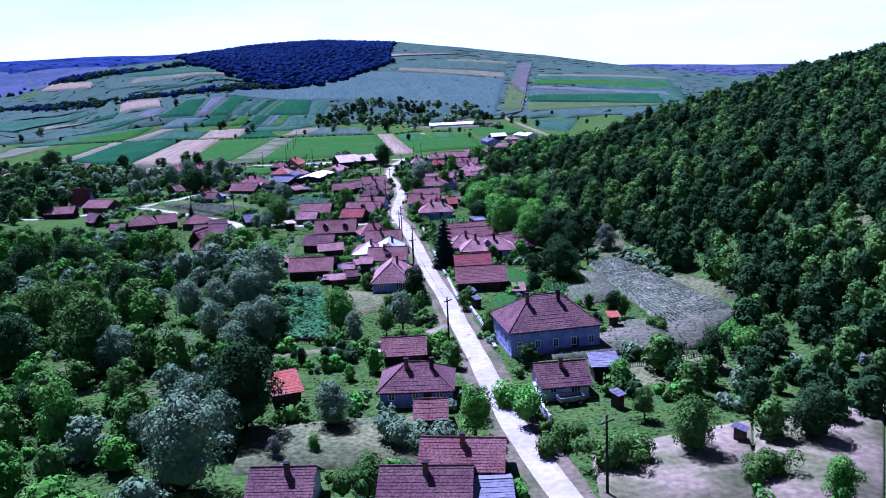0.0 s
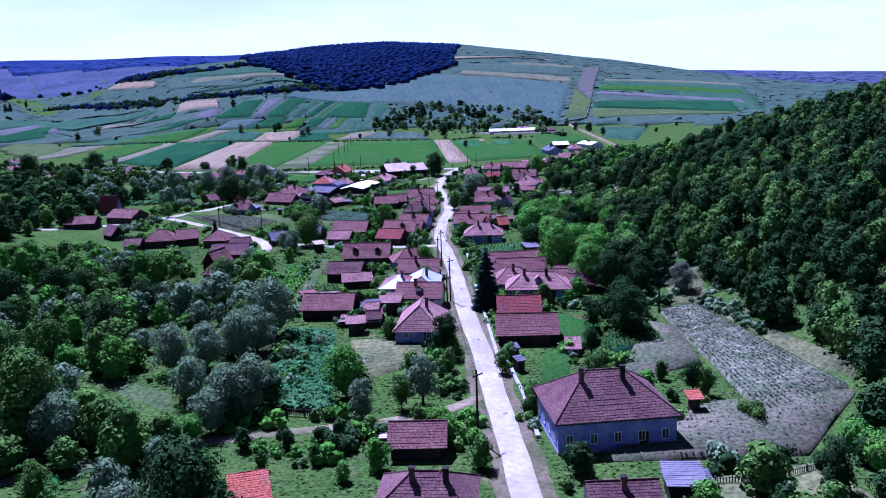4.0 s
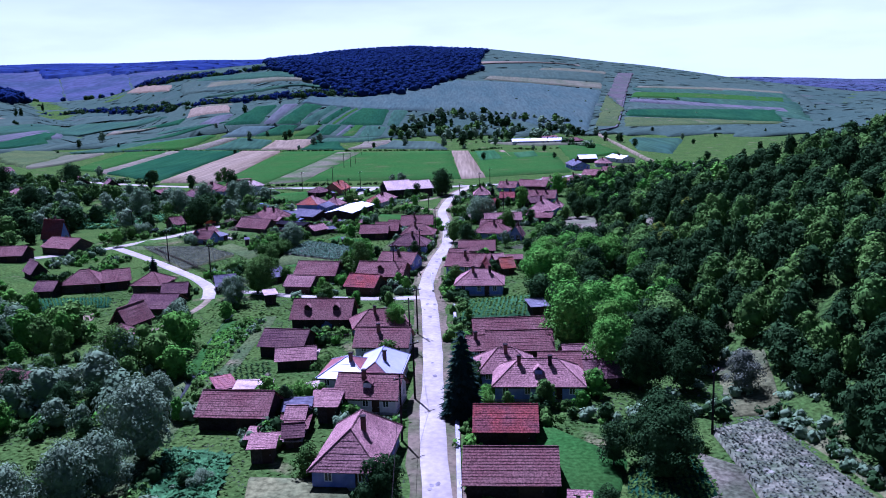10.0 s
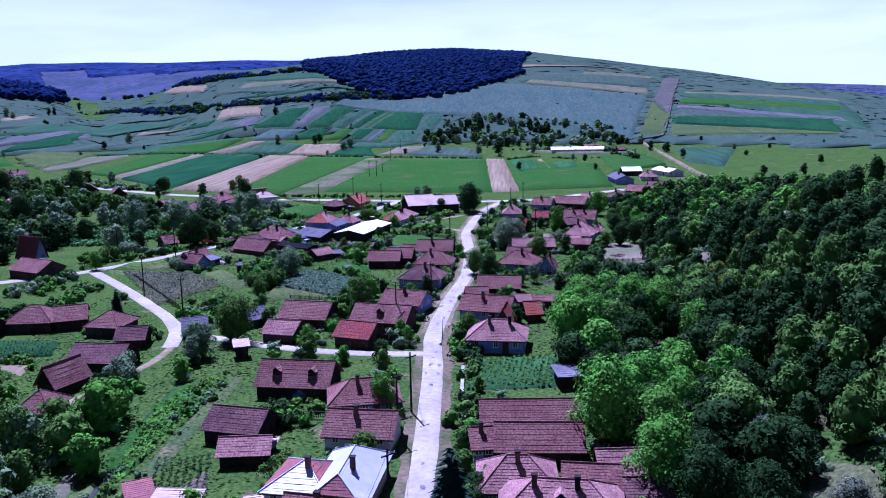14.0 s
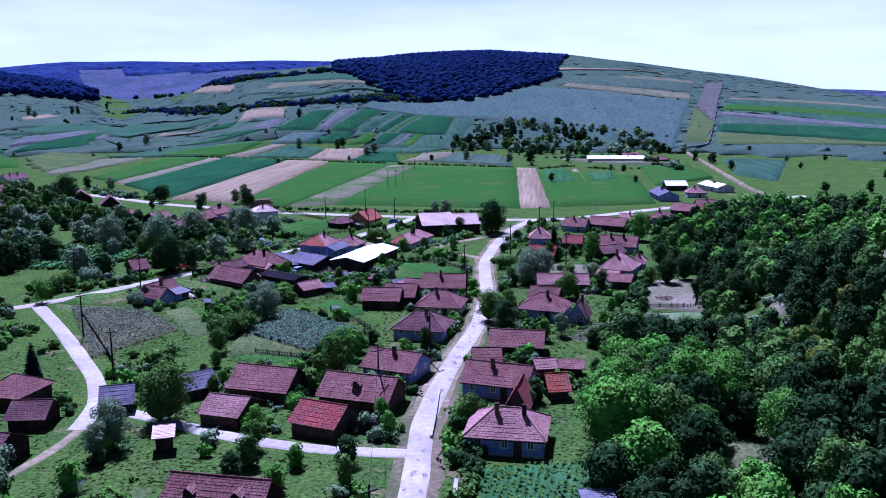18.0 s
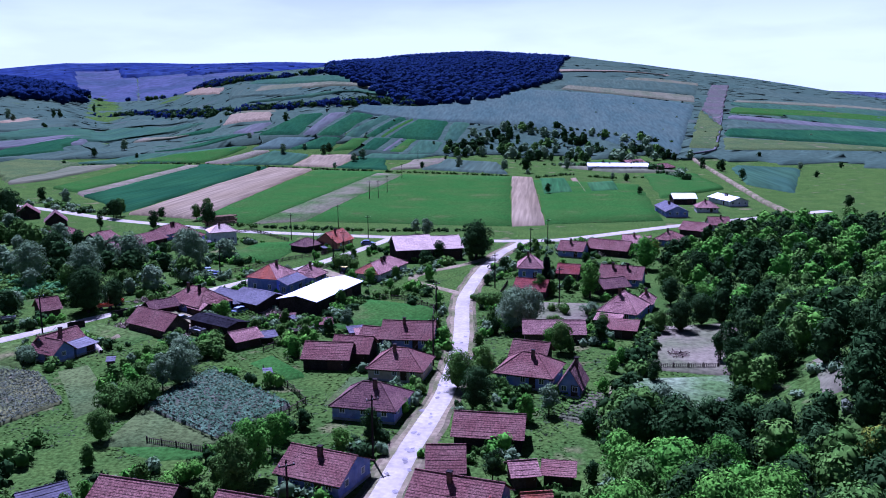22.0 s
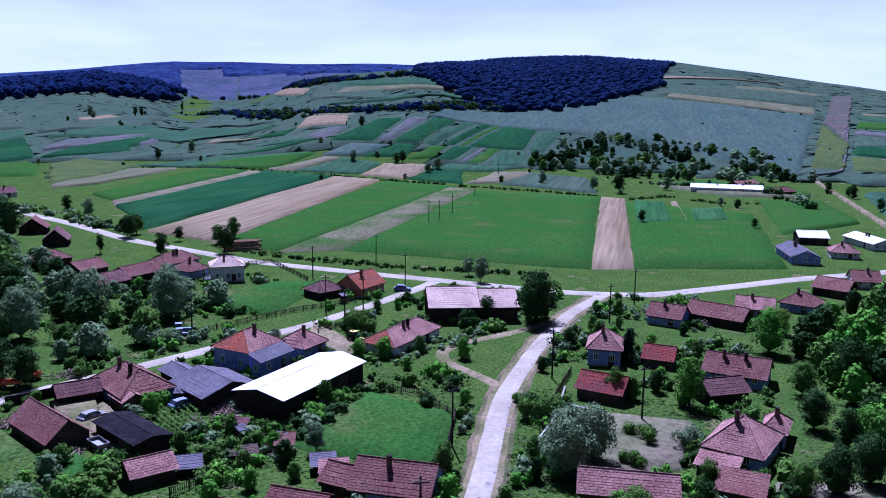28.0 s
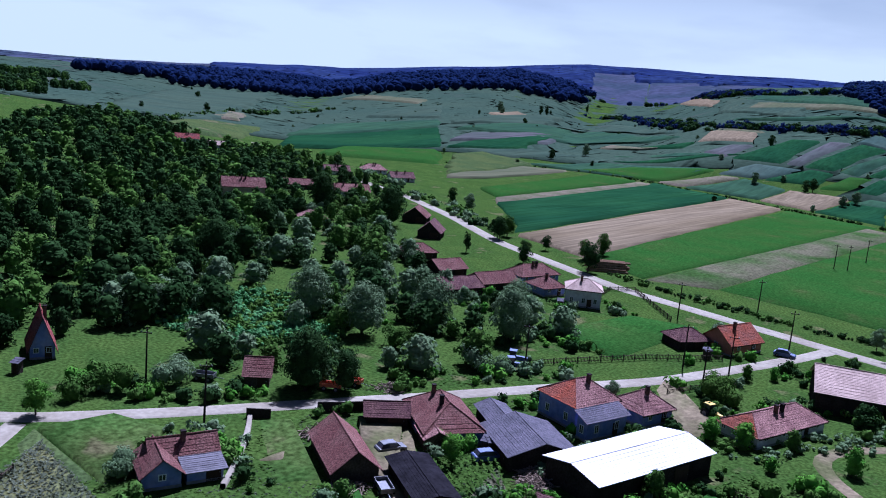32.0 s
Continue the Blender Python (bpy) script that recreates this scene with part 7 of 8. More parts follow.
hedge("row of trees on the far track", [(55, 770), (79, 712), (90, 595)], ("deep", "silver"), 9, 3, 7, 212, 4)
hedge("hedge along the far western road", [(-420, 456), (-589, 673), (-660, 848)], ("deep", "oak"), 6, 2, 6, 213, 3)
hedge("hedge by the western road", [(-301, 536), (-225, 488), (-191, 477), (-148, 449)], ("deep", "silver", "oak"), 3, 1.5, 4, 214, 2.5)

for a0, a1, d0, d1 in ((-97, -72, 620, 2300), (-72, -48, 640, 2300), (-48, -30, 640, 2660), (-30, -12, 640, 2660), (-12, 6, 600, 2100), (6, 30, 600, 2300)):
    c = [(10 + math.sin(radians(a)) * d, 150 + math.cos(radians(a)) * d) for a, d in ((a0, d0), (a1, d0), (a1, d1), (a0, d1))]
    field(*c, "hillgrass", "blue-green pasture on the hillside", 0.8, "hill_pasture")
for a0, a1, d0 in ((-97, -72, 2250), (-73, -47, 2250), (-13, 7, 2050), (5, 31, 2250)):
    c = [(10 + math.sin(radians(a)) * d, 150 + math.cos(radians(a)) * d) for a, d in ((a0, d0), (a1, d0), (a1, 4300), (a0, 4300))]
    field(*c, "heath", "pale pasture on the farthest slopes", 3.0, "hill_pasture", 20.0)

# garden bushes, weeds and grass tufts
def free(x, y):
    if any(abs((x - hx_) * ca + (y - hy_) * sa_) < a + 0.6 and abs(-(x - hx_) * sa_ + (y - hy_) * ca) < b + 0.6 for hx_, hy_, a, b, ca, sa_ in HOUSES):
        return False
    return not any(math.hypot(x - p[0], y - p[1]) < w + 1.1 for p, w in ROADS)


lanes = [(-262, 398), (-263, 430), (-318, 492), (-372, 530), (-340, 560), (-270, 500), (-215, 472), (-182, 443), (-158, 405), (-150, 370), (-172, 366), (-205, 385)]


def near_house(x, y, r):
    return any((x - h[0]) ** 2 + (y - h[1]) ** 2 < r * r for h in HOUSES)


wood("grove", "dark garden trees round the upper village houses", scatter(3000, lambda x, y: in_poly(x, y, lanes) and free(x, y) and not near_house(x, y, 9) and not near_house(x - 8, y + 12, 6) and noise.noise((x * 0.05, y * 0.05, 31)) > -0.2, -380, -145, 360, 565, 31, 6.6, 4.0, 7.5, 1.05), ("deep", "oak", "deep", "oak"), 360, 0.043, 170)
wood("grove", "green bushes and trees between the meadow and the yards", scatter(500, lambda x, y: in_poly(x, y, [(-53, 266), (-50, 287), (-46, 288), (-37, 277), (-43, 268), (-49, 260)]) and free(x, y), -54, -36, 258, 290, 32, 2.0, 1.6, 3.6, 1.2), ("oak", "green", "oak", "silver"), 500, 0.04, 171)


STREAM_BANK = [(-38, 205), (-28, 205), (-24, 175), (-22, 160), (-25, 140), (-33, 140), (-37, 160), (-37, 185)]


def village(x, y):
    edge = 34 if y < 300 else 40
    if in_poly(x, y, STREAM_BANK):
        return False
    if not (-100 < x < edge and 25 < y < 400) or not free(x, y):
        return False
    return not any(in_poly(x, y, f) for f in PLOTS)


wood("garden_bushes", "green garden bushes and hedges between the plots", scatter(16000, lambda x, y: village(x, y) and noise.noise((x * 0.09, y * 0.09, 5)) > 0.12, -100, 40, 25, 400, 22, 1.7, 0.8, 2.6, 0.95), ("oak", "deep", "green", "silver", "oak"), 110, 0.095, 170, "shrub")
wood("fruit_trees", "small fruit trees in the gardens", scatter(2600, lambda x, y: village(x, y) and x > -40 and noise.noise((x * 0.06, y * 0.06, 8)) > 0.12, -45, 30, 60, 390, 23, 4.2, 2.2, 4.4, 1.0), ("oak", "green", "deep", "oak"), 800, 0.033, 175)


def tufts(name, label, n, x0, x1, y0, y1, mat, seed, size, test):
    r = np.random.default_rng(seed)
    p = np.stack([r.uniform(x0, x1, n), r.uniform(y0, y1, n)], -1)
    p = np.array([q for q in p if test(q[0], q[1])])
    n = len(p)
    z = terrain(p[:, 0], p[:, 1])
    c = np.concatenate([p, z[:, None]], -1)
    a = r.random(n) * 6.283
    s = size * (0.5 + r.random(n))
    d = np.stack([np.cos(a), np.sin(a), 0 * a], -1) * s[:, None]
    e = np.stack([-np.sin(a), np.cos(a), 0 * a], -1) * s[:, None]
    up = np.stack([0 * a, 0 * a, s * 0.4], -1)
    v = np.stack([c - d, c + d, c + up + e * 0.3, c - e, c + e, c + up * 0.8 - d * 0.3], 1).reshape(-1, 3)
    k = np.arange(n)[:, None] * 6
    ob = new(name, quick_mesh(name, v, np.concatenate([k + [0, 1, 2], k + [3, 4, 5]]), mat))
    tagged(ob, label, "grass", kind="stuff")


tufts("grass", "rough green grass tufts", 60000, -75, 40, 25, 330, "turf", 24, 0.26, lambda x, y: free(x, y) and noise.noise((x * 0.1, y * 0.1, 6)) > -0.15)
tufts("grass", "dry pale grass tufts", 40000, -75, 45, 25, 330, "scrub", 25, 0.22, lambda x, y: free(x, y) and noise.noise((x * 0.08, y * 0.08, 2)) > 0.05)


def crop_rows(name, label, a, b, c, d, rows, gap, mat, size, seed, skip=0.1):
    """Plants in rows that run from side a-b to side d-c of a plot."""
    r = np.random.default_rng(seed)
    A, B, C, D = (np.array(q, float) for q in (a, b, c, d))
    spots = []
    for i in range(rows):
        f = (i + 0.5) / rows
        s, e = A + (B - A) * f, D + (C - D) * f
        n = int(np.linalg.norm(e - s) / gap)
        for k in range(n):
            if r.random() > skip:
                spots.append(s + (e - s) * (k + r.random() * 0.5) / n + r.normal(size=2) * 0.07)
    q = np.array(spots)
    n = len(q)
    z = terrain(q[:, 0], q[:, 1]) + np.array([max([0.12] + [up_ for poly, up_ in SURFACES if in_poly(*p, poly)]) for p in q])
    h = size * (0.6 + 0.8 * r.random(n))
    vs, fs = [], []
    for j in range(4):
        t = r.random(n) * 6.283
        u = np.stack([np.cos(t), np.sin(t), 0 * t], -1) * h[:, None]
        w_ = np.stack([-np.sin(t), np.cos(t), 0 * t], -1) * h[:, None] * 0.6
        base = np.stack([q[:, 0], q[:, 1], z], -1)
        up = np.stack([0 * t, 0 * t, h], -1)
        vs.append(np.stack([base - w_ * 0.5, base + w_ * 0.6 + up * 0.4, base + u * 0.9 + up * (0.2 + 0.5 * r.random((n, 1)))], 1).reshape(-1, 3))
        fs.append(np.arange(n * 3).reshape(-1, 3) + j * n * 3)
    ob = new(name, quick_mesh(name, np.concatenate(vs), np.concatenate(fs), mat))
    tagged(ob, label, "crop", kind="stuff")


crop_rows("maize_plants", "rows of leafy young maize", (-25.6, 92.5), (-16.7, 91.4), (-20.1, 126.9), (-28.6, 129.3), 22, 0.5, "maize_leaf", 0.8, 300, 0.05)
crop_rows("potato_plants", "dense rows of leafy potato plants", (-40.1, 251.9), (-36.5, 269.8), (-19.0, 254.5), (-25.0, 241.0), 36, 0.42, "potato_leaf", 0.4, 305, 0.2)
crop_rows("bean_rows", "low green vegetable rows", (-83.4, 207.9), (-67.1, 207.9), (-64.1, 199.9), (-76.9, 197.1), 22, 0.4, "oak", 0.26, 306, 0.1)
crop_rows("bean_rows", "low green vegetable rows in the garden", (16.5, 256.2), (21.2, 266.2), (26.1, 264.2), (24.4, 250.7), 10, 0.45, "oak", 0.45, 310, 0.1)
crop_rows("hay_rows", "pale cut rows of dry hay", (36.0, 131.9), (43.5, 135.5), (50.3, 92.0), (36.0, 84.5), 18, 0.5, "scrub", 0.3, 320, 0.25)
crop_rows("bean_rows", "low green vegetable rows", (24.2, 122.1), (32.2, 125.1), (32.2, 114.6), (21.4, 109.1), 16, 0.4, "oak", 0.4, 321, 0.1)
crop_rows("hay_rows", "dry stalks in rows on the tilled plot", (13.6, 73.5), (30.5, 88.5), (50.5, 91.0), (36.5, 73.0), 14, 0.6, "scrub", 0.25, 322, 0.35)
crop_rows("bean_rows", "dark vegetable rows in the yard garden", (-29.6, 159.1), (-22.9, 160.0), (-20.5, 151.0), (-26.7, 150.2), 8, 0.4, "deep", 0.35, 323, 0.2)
crop_rows("bean_rows", "green vegetable rows in the garden below the house", (7.3, 198.4), (20.7, 201.8), (19.0, 186.3), (5.4, 184.4), 16, 0.5, "oak", 0.45, 330, 0.25)

crop_rows("bean_rows", "green vegetable rows in the kitchen garden", (-50.0, 300.5), (-44.5, 307.7), (-38.8, 302.0), (-40.8, 294.9), 10, 0.4, "oak", 0.4, 331, 0.15)
crop_rows("meadow_grass", "tall yellowing meadow grass", (-82.8, 267.8), (-64.7, 265.6), (-53.0, 253.1), (-60.1, 234.4), 70, 0.35, "scrub", 0.28, 332, 0.45)
crop_rows("weeds", "lush weeds along the stream", (-36.5, 176.0), (-33.5, 190.0), (-29.5, 188.0), (-32.0, 150.0), 14, 0.4, "green", 0.5, 333, 0.3)

# ---- poles, fences, vehicles ----
M["yellowpaint"] = material("yellow_paint", (0.55, 0.38, 0.04), 0.5, 0.15, 3.0, gloss=0.4)
M["redpaint"] = material("orange_red_paint", (0.50, 0.11, 0.04), 0.5, 0.15, 3.0, gloss=0.4)
M["tyre"] = material("black_rubber", (0.025, 0.025, 0.027), 0.9, 0.2, 6.0)
M["brush"] = material("grey_dead_wood", (0.20, 0.16, 0.12), 0.95, 0.35, 3.0, (0.12, 0.09, 0.07), 1.0, 0.6)
M["logend"] = material("sawn_logs", (0.22, 0.14, 0.09), 0.9, 0.3, 3.0, (0.14, 0.09, 0.06), 1.0, 0.5)


def cone(bm, a, b, ra, rb, sides=8):
    a, b = Vector(a), Vector(b)
    q = (b - a).to_track_quat("Z", "Y").to_matrix()
    ring = [[bm.verts.new(c + q @ Vector((math.cos(6.2832 * i / sides) * w, math.sin(6.2832 * i / sides) * w, 0))) for i in range(sides)] for c, w in ((a, ra), (b, rb))]
    for i in range(sides):
        j = (i + 1) % sides
        bm.faces.new((ring[0][i], ring[0][j], ring[1][j], ring[1][i]))
    bm.faces.new(ring[1]), bm.faces.new(ring[0][::-1])


POLE = None
POLES = []


def utility_pole(x, y, yaw=20):
    """A creosoted pole with a cross arm and three insulators."""
    global POLE
    POLES.append((x, y))
    m = pose(x, y, level(x, y), 0, 0, yaw + (x * 3 + y) % 30)
    if POLE:
        return copy_thing(POLE, m)
    e = new("utility_pole")
    bm = bmesh.new()
    cone(bm, (0, 0, -0.3), (0, 0, 8.4), 0.16, 0.1)
    part("pole", bm, "pole", e)
    bm = bmesh.new()
    box(bm, -0.85, 0.85, -0.22, -0.11, 7.75, 7.88)
    arm = part("cross_arm", bm, "pole", e)
    for k in (-0.75, 0, 0.75):
        bm = bmesh.new()
        cone(bm, (k, -0.165, 7.884), (k, -0.165, 8.05), 0.06, 0.04)
        part("insulator", bm, "frame", arm)
    e.matrix_world = m
    tagged(e, "dark wooden utility pole with a short cross arm", "utility pole", "poles along the lanes")
    POLE = e
    return e


def wire(a, b, lift=8.0):
    """A sagging overhead line between two poles."""
    bm = bmesh.new()
    pa, pb = Vector((*a, level(*a) + lift)), Vector((*b, level(*b) + lift))
    last = pa
    for i in range(1, 9):
        p = pa.lerp(pb, i / 8)
        p.z -= 1.0 * (1 - (i / 4 - 1) ** 2) * min(1, (pb - pa).length / 45)
        cone(bm, last, p, 0.022, 0.022, 4)
        last = p
    bmesh.ops.remove_doubles(bm, verts=bm.verts, dist=0.03)
    return tagged(part("overhead_wire", bm, "pole"), "thin dark overhead wire strung between poles", "wire")


POST, RAIL = None, None


def fence(pts, height):
    """A paling fence: posts, two rails and pales."""
    ax, ay = pts[0]
    e = empty("fence", ax, ay, level(ax, ay))
    tagged(e, "weathered grey wooden fence round a garden plot", "fence", "garden fences")
    run = []
    for (x0, y0), (x1, y1) in zip(pts, pts[1:]):
        n = max(1, round(math.hypot(x1 - x0, y1 - y0) / 2.4))
        run += [(x0 + (x1 - x0) * i / n, y0 + (y1 - y0) * i / n) for i in range(n)]
    run.append(pts[-1])
    inv = e.matrix_world.inverted()
    for i, (x, y) in enumerate(run):
        z = level(x, y)
        bm = bmesh.new()
        box(bm, -0.07, 0.07, -0.07, 0.07, -0.3, height + 0.15, inv @ pose(x, y, z))
        part("post", bm, "wood", e)
        if i + 1 < len(run):
            x1, y1 = run[i + 1]
            z1 = level(x1, y1)
            for h in (0.35, height - 0.1):
                bm = bmesh.new()
                cone(bm, inv @ Vector((x, y, z + h)), inv @ Vector((x1, y1, z1 + h)), 0.05, 0.05, 4)
                part("rail", bm, "wood", e)
            bm = bmesh.new()
            yaw = math.degrees(math.atan2(y1 - y, x1 - x))
            L = math.hypot(x1 - x, y1 - y)
            for k in range(int(L / 0.3)):
                box(bm, 0.18 + k * 0.3 - 0.05, 0.18 + k * 0.3 + 0.05, -0.085, -0.055, 0.12, height + 0.05 * math.sin(k * 2.1), inv @ pose(x, y, (z + z1) / 2, 0, 0, yaw))
            tagged(part("paling", bm, "wood", e), kind="stuff")


def low_wall(pts, height, width, mat, label):
    bm = bmesh.new()
    run = []
    for (x0, y0), (x1, y1) in zip(pts, pts[1:]):
        n = max(1, round(math.hypot(x1 - x0, y1 - y0) / 2.0))
        run += [(x0 + (x1 - x0) * i / n, y0 + (y1 - y0) * i / n) for i in range(n)]
    run.append(pts[-1])
    p = np.array(run)
    t = np.gradient(p, axis=0)
    t /= np.linalg.norm(t, axis=1)[:, None]
    rings = []
    for (x, y), (tx, ty) in zip(p, t):
        z = level(x, y)
        h = height * (1 + 0.12 * noise.noise((x, y, 2)))
        w = width / 2
        rings.append([bm.verts.new(c) for c in ((x - ty * w, y + tx * w, z - 0.3), (x - ty * w, y + tx * w, z + h), (x + ty * w, y - tx * w, z + h), (x + ty * w, y - tx * w, z - 0.3))])
    for a, b in zip(rings, rings[1:]):
        for i in range(3):
            bm.faces.new((a[i], a[i + 1], b[i + 1], b[i]))
    bm.faces.new(rings[0]), bm.faces.new(rings[-1][::-1])
    bmesh.ops.recalc_face_normals(bm, faces=bm.faces)
    return tagged(part("low_wall", bm, mat), label, "wall")


def wheel(parent, x, y, r, w):
    bm = bmesh.new()
    cone(bm, (x, y - w / 2, r), (x, y + w / 2, r), r, r, 14)
    wh = part("wheel", bm, "tyre", parent)
    bm = bmesh.new()
    cone(bm, (x, y - w / 2 - 0.02, r), (x, y + w / 2 + 0.02, r), r * 0.55, r * 0.55, 10)
    part("rim", bm, "steel", wh)


def loft(bm, sections):
    rings = [[bm.verts.new(c) for c in s] for s in sections]
    k = len(rings[0])
    for a, b in zip(rings, rings[1:]):
        for i in range(k):
            bm.faces.new((a[i], a[(i + 1) % k], b[(i + 1) % k], b[i]))
    bm.faces.new(rings[0]), bm.faces.new(rings[-1][::-1])
    bmesh.ops.recalc_face_normals(bm, faces=bm.faces)


def car(x, y, yaw, paint, label):
    e = empty("car", x, y, level(x, y), yaw)
    tagged(e, label, "car")
    bm = bmesh.new()
    def sect(px, w, z0, z1, t):
        return ((px, -w, z0), (px, w, z0), (px, w, z1), (px, w - t, z1 + 0.05), (px, -w + t, z1 + 0.05), (px, -w, z1))
    loft(bm, [sect(-2.05, 0.72, 0.35, 0.75, 0.1), sect(-1.9, 0.8, 0.28, 0.9, 0.1), sect(-0.6, 0.83, 0.25, 0.92, 0.1), sect(0.9, 0.83, 0.25, 0.9, 0.1), sect(1.9, 0.78, 0.28, 0.72, 0.1), sect(2.05, 0.68, 0.35, 0.6, 0.1)])
    part("body", bm, paint, e)
    bm = bmesh.new()
    loft(bm, [((px, -w, 0.93), (px, w, 0.93), (px + d, w - 0.14, z), (px + d, -w + 0.14, z)) for px, d, w, z in ((-1.75, 0.35, 0.76, 1.38), (-0.5, 0, 0.78, 1.45), (1.1, -0.55, 0.76, 1.4))])
    part("cabin_glass", bm, "glass", e)
    bm = bmesh.new()
    loft(bm, [((px, -0.6, 1.4), (px, 0.6, 1.4), (px, 0.55, z), (px, -0.55, z)) for px, z in ((-1.35, 1.44), (-0.5, 1.5), (0.5, 1.46))])
    part("roof", bm, paint, e)
    for px in (-1.3, 1.3):
        for py in (-0.76, 0.76):
            wheel(e, px, py, 0.31, 0.2)


def tractor(x, y, yaw, paint, label):
    e = empty("tractor", x, y, level(x, y), yaw)
    tagged(e, label, "tractor")
    bm = bmesh.new()
    loft(bm, [((px, -w, 0.6), (px, w, 0.6), (px, w * 0.9, z), (px, -w * 0.9, z)) for px, w, z in ((-0.3, 0.38, 1.35), (0.8, 0.36, 1.3), (1.7, 0.3, 1.2))])
    part("hood", bm, paint, e)
    bm = bmesh.new()
    loft(bm, [((px, -0.6, 0.8), (px, 0.6, 0.8), (px, 0.55, 2.2), (px, -0.55, 2.2)) for px in (-1.4, -0.3)])
    part("cab", bm, "glass", e)
    bm = bmesh.new()
    box(bm, -1.5, -0.2, -0.65, 0.65, 2.204, 2.3)
    part("cab_roof", bm, paint, e)
    for py in (-0.75, 0.75):
        wheel(e, -0.9, py, 0.75, 0.4)
        wheel(e, 1.3, py * 0.85, 0.42, 0.25)


def cart(x, y, yaw, paint, label):
    e = empty("farm_cart", x, y, level(x, y), yaw)
    tagged(e, label, "cart")
    bm = bmesh.new()
    box(bm, -1.6, 1.6, -0.8, 0.8, 0.6, 0.7)
    part("bed", bm, paint, e)
    for y0, y1, x0, x1 in ((-0.8, -0.74, -1.6, 1.6), (0.74, 0.8, -1.6, 1.6), (-0.738, 0.738, -1.6, -1.54), (-0.738, 0.738, 1.54, 1.6)):
        bm = bmesh.new()
        box(bm, x0, x1, y0, y1, 0.703, 1.15)
        part("side_board", bm, paint, e)
    bm = bmesh.new()
    cone(bm, (1.6, 0, 0.62), (3.0, 0, 0.45), 0.05, 0.05, 6)
    part("drawbar", bm, "steel", e)
    for px in (-0.9, 0.9):
        for py in (-0.85, 0.85):
            wheel(e, px, py, 0.36, 0.18)


def log_pile(x, y, yaw):
    e = empty("log_pile", x, y, level(x, y), yaw)
    tagged(e, "stack of long brown felled logs by the road", "logs")
    r = np.random.default_rng(3)
    for row in range(5):
        for k in range(9 - row):
            w = 0.3 + 0.08 * r.random()
            bm = bmesh.new()
            px = (k - (8 - row) / 2) * 0.68
            cone(bm, (-5 + r.normal() * 0.5, px, 0.32 + row * 0.56), (5 + r.normal() * 0.5, px + r.normal() * 0.1, 0.32 + row * 0.56), w, w * 0.85, 7)
            part("log", bm, "logend", e)


def brush_heap(x, y, yaw):
    r = np.random.default_rng(int(abs(x * 10)))
    bm = bmesh.new()
    for _ in range(70):
        a, q = r.random() * 6.283, r.random() ** 0.6 * 2.2
        p = Vector((math.cos(a) * q, math.sin(a) * q, 0.15 + 0.75 * (1 - q / 2.2) * r.random()))
        d = Vector((r.normal(), r.normal(), r.normal() * 0.35)).normalized() * (0.4 + 0.6 * r.random())
        cone(bm, p - d, p + d, 0.07 + 0.06 * r.random(), 0.04, 5)
    ob = part("brush_heap", bm, "brush")
    ob.matrix_world = pose(x, y, level(x, y) + 0.05, 0, 0, yaw)
    tagged(ob, "untidy heap of grey branches and scrap wood", "heap", kind="stuff")


def outhouse(x, y, yaw):
    e = empty("outhouse", x, y, level(x, y), yaw)
    tagged(e, "small board outhouse with a sloping sheet roof", "outhouse", "garden outhouses")
    bm = bmesh.new()
    box(bm, -0.55, 0.55, -0.55, 0.55, -0.1, 1.75)
    part("body", bm, "wood", e)
    bm = bmesh.new()
    slope(bm, (-0.75, -0.8, 1.7), (0.75, -0.8, 1.7), (0.75, 0.8, 2.1), (-0.75, 0.8, 2.1), 0.5, 0.03)
    part("roof", bm, "slate", e)
    bm = bmesh.new()
    box(bm, -0.3, 0.3, -0.59, -0.552, 0.05, 1.6)
    part("door", bm, "darkframe", e)


for py in (131, 168, 238, 276):
    utility_pole(float(np.interp(py, (90, 137, 160, 190, 214, 240, 262, 290), (5, 2.5, 2, 0.5, -1.5, 0, 2.5, 2.5))) - 3.6, py)

# poles and lines
utility_pole(-62.2, 399.8)
utility_pole(-52.4, 422.2)
utility_pole(-36.8, 396.8)
utility_pole(-45.7, 366.1)
utility_pole(-37.6, 366.9)
utility_pole(-76.5, 286.3)
utility_pole(13.5, 374.9)
utility_pole(18.3, 393.1)
utility_pole(5.8, 335.5)
utility_pole(20.4, 319.8)
utility_pole(-4.0, 303.6)
utility_pole(-62.6, 340.3)
utility_pole(-68.2, 719.1)
utility_pole(-60.8, 606.5)
utility_pole(-55.6, 510.5)
utility_pole(-50.8, 224.2)
utility_pole(-68.2, 246.6)
utility_pole(-8.5, 218.6)
utility_pole(1.6, 80.9)
utility_pole(0.0, 145.0)
utility_pole(12.0, 33.0)
utility_pole(35.9, 131.3)
utility_pole(-1.2, 176.1)
utility_pole(-56.0, 534.9)
utility_pole(-37.5, 355.1)
utility_pole(-59.1, 508.4)
utility_pole(-93.0, 287.8)

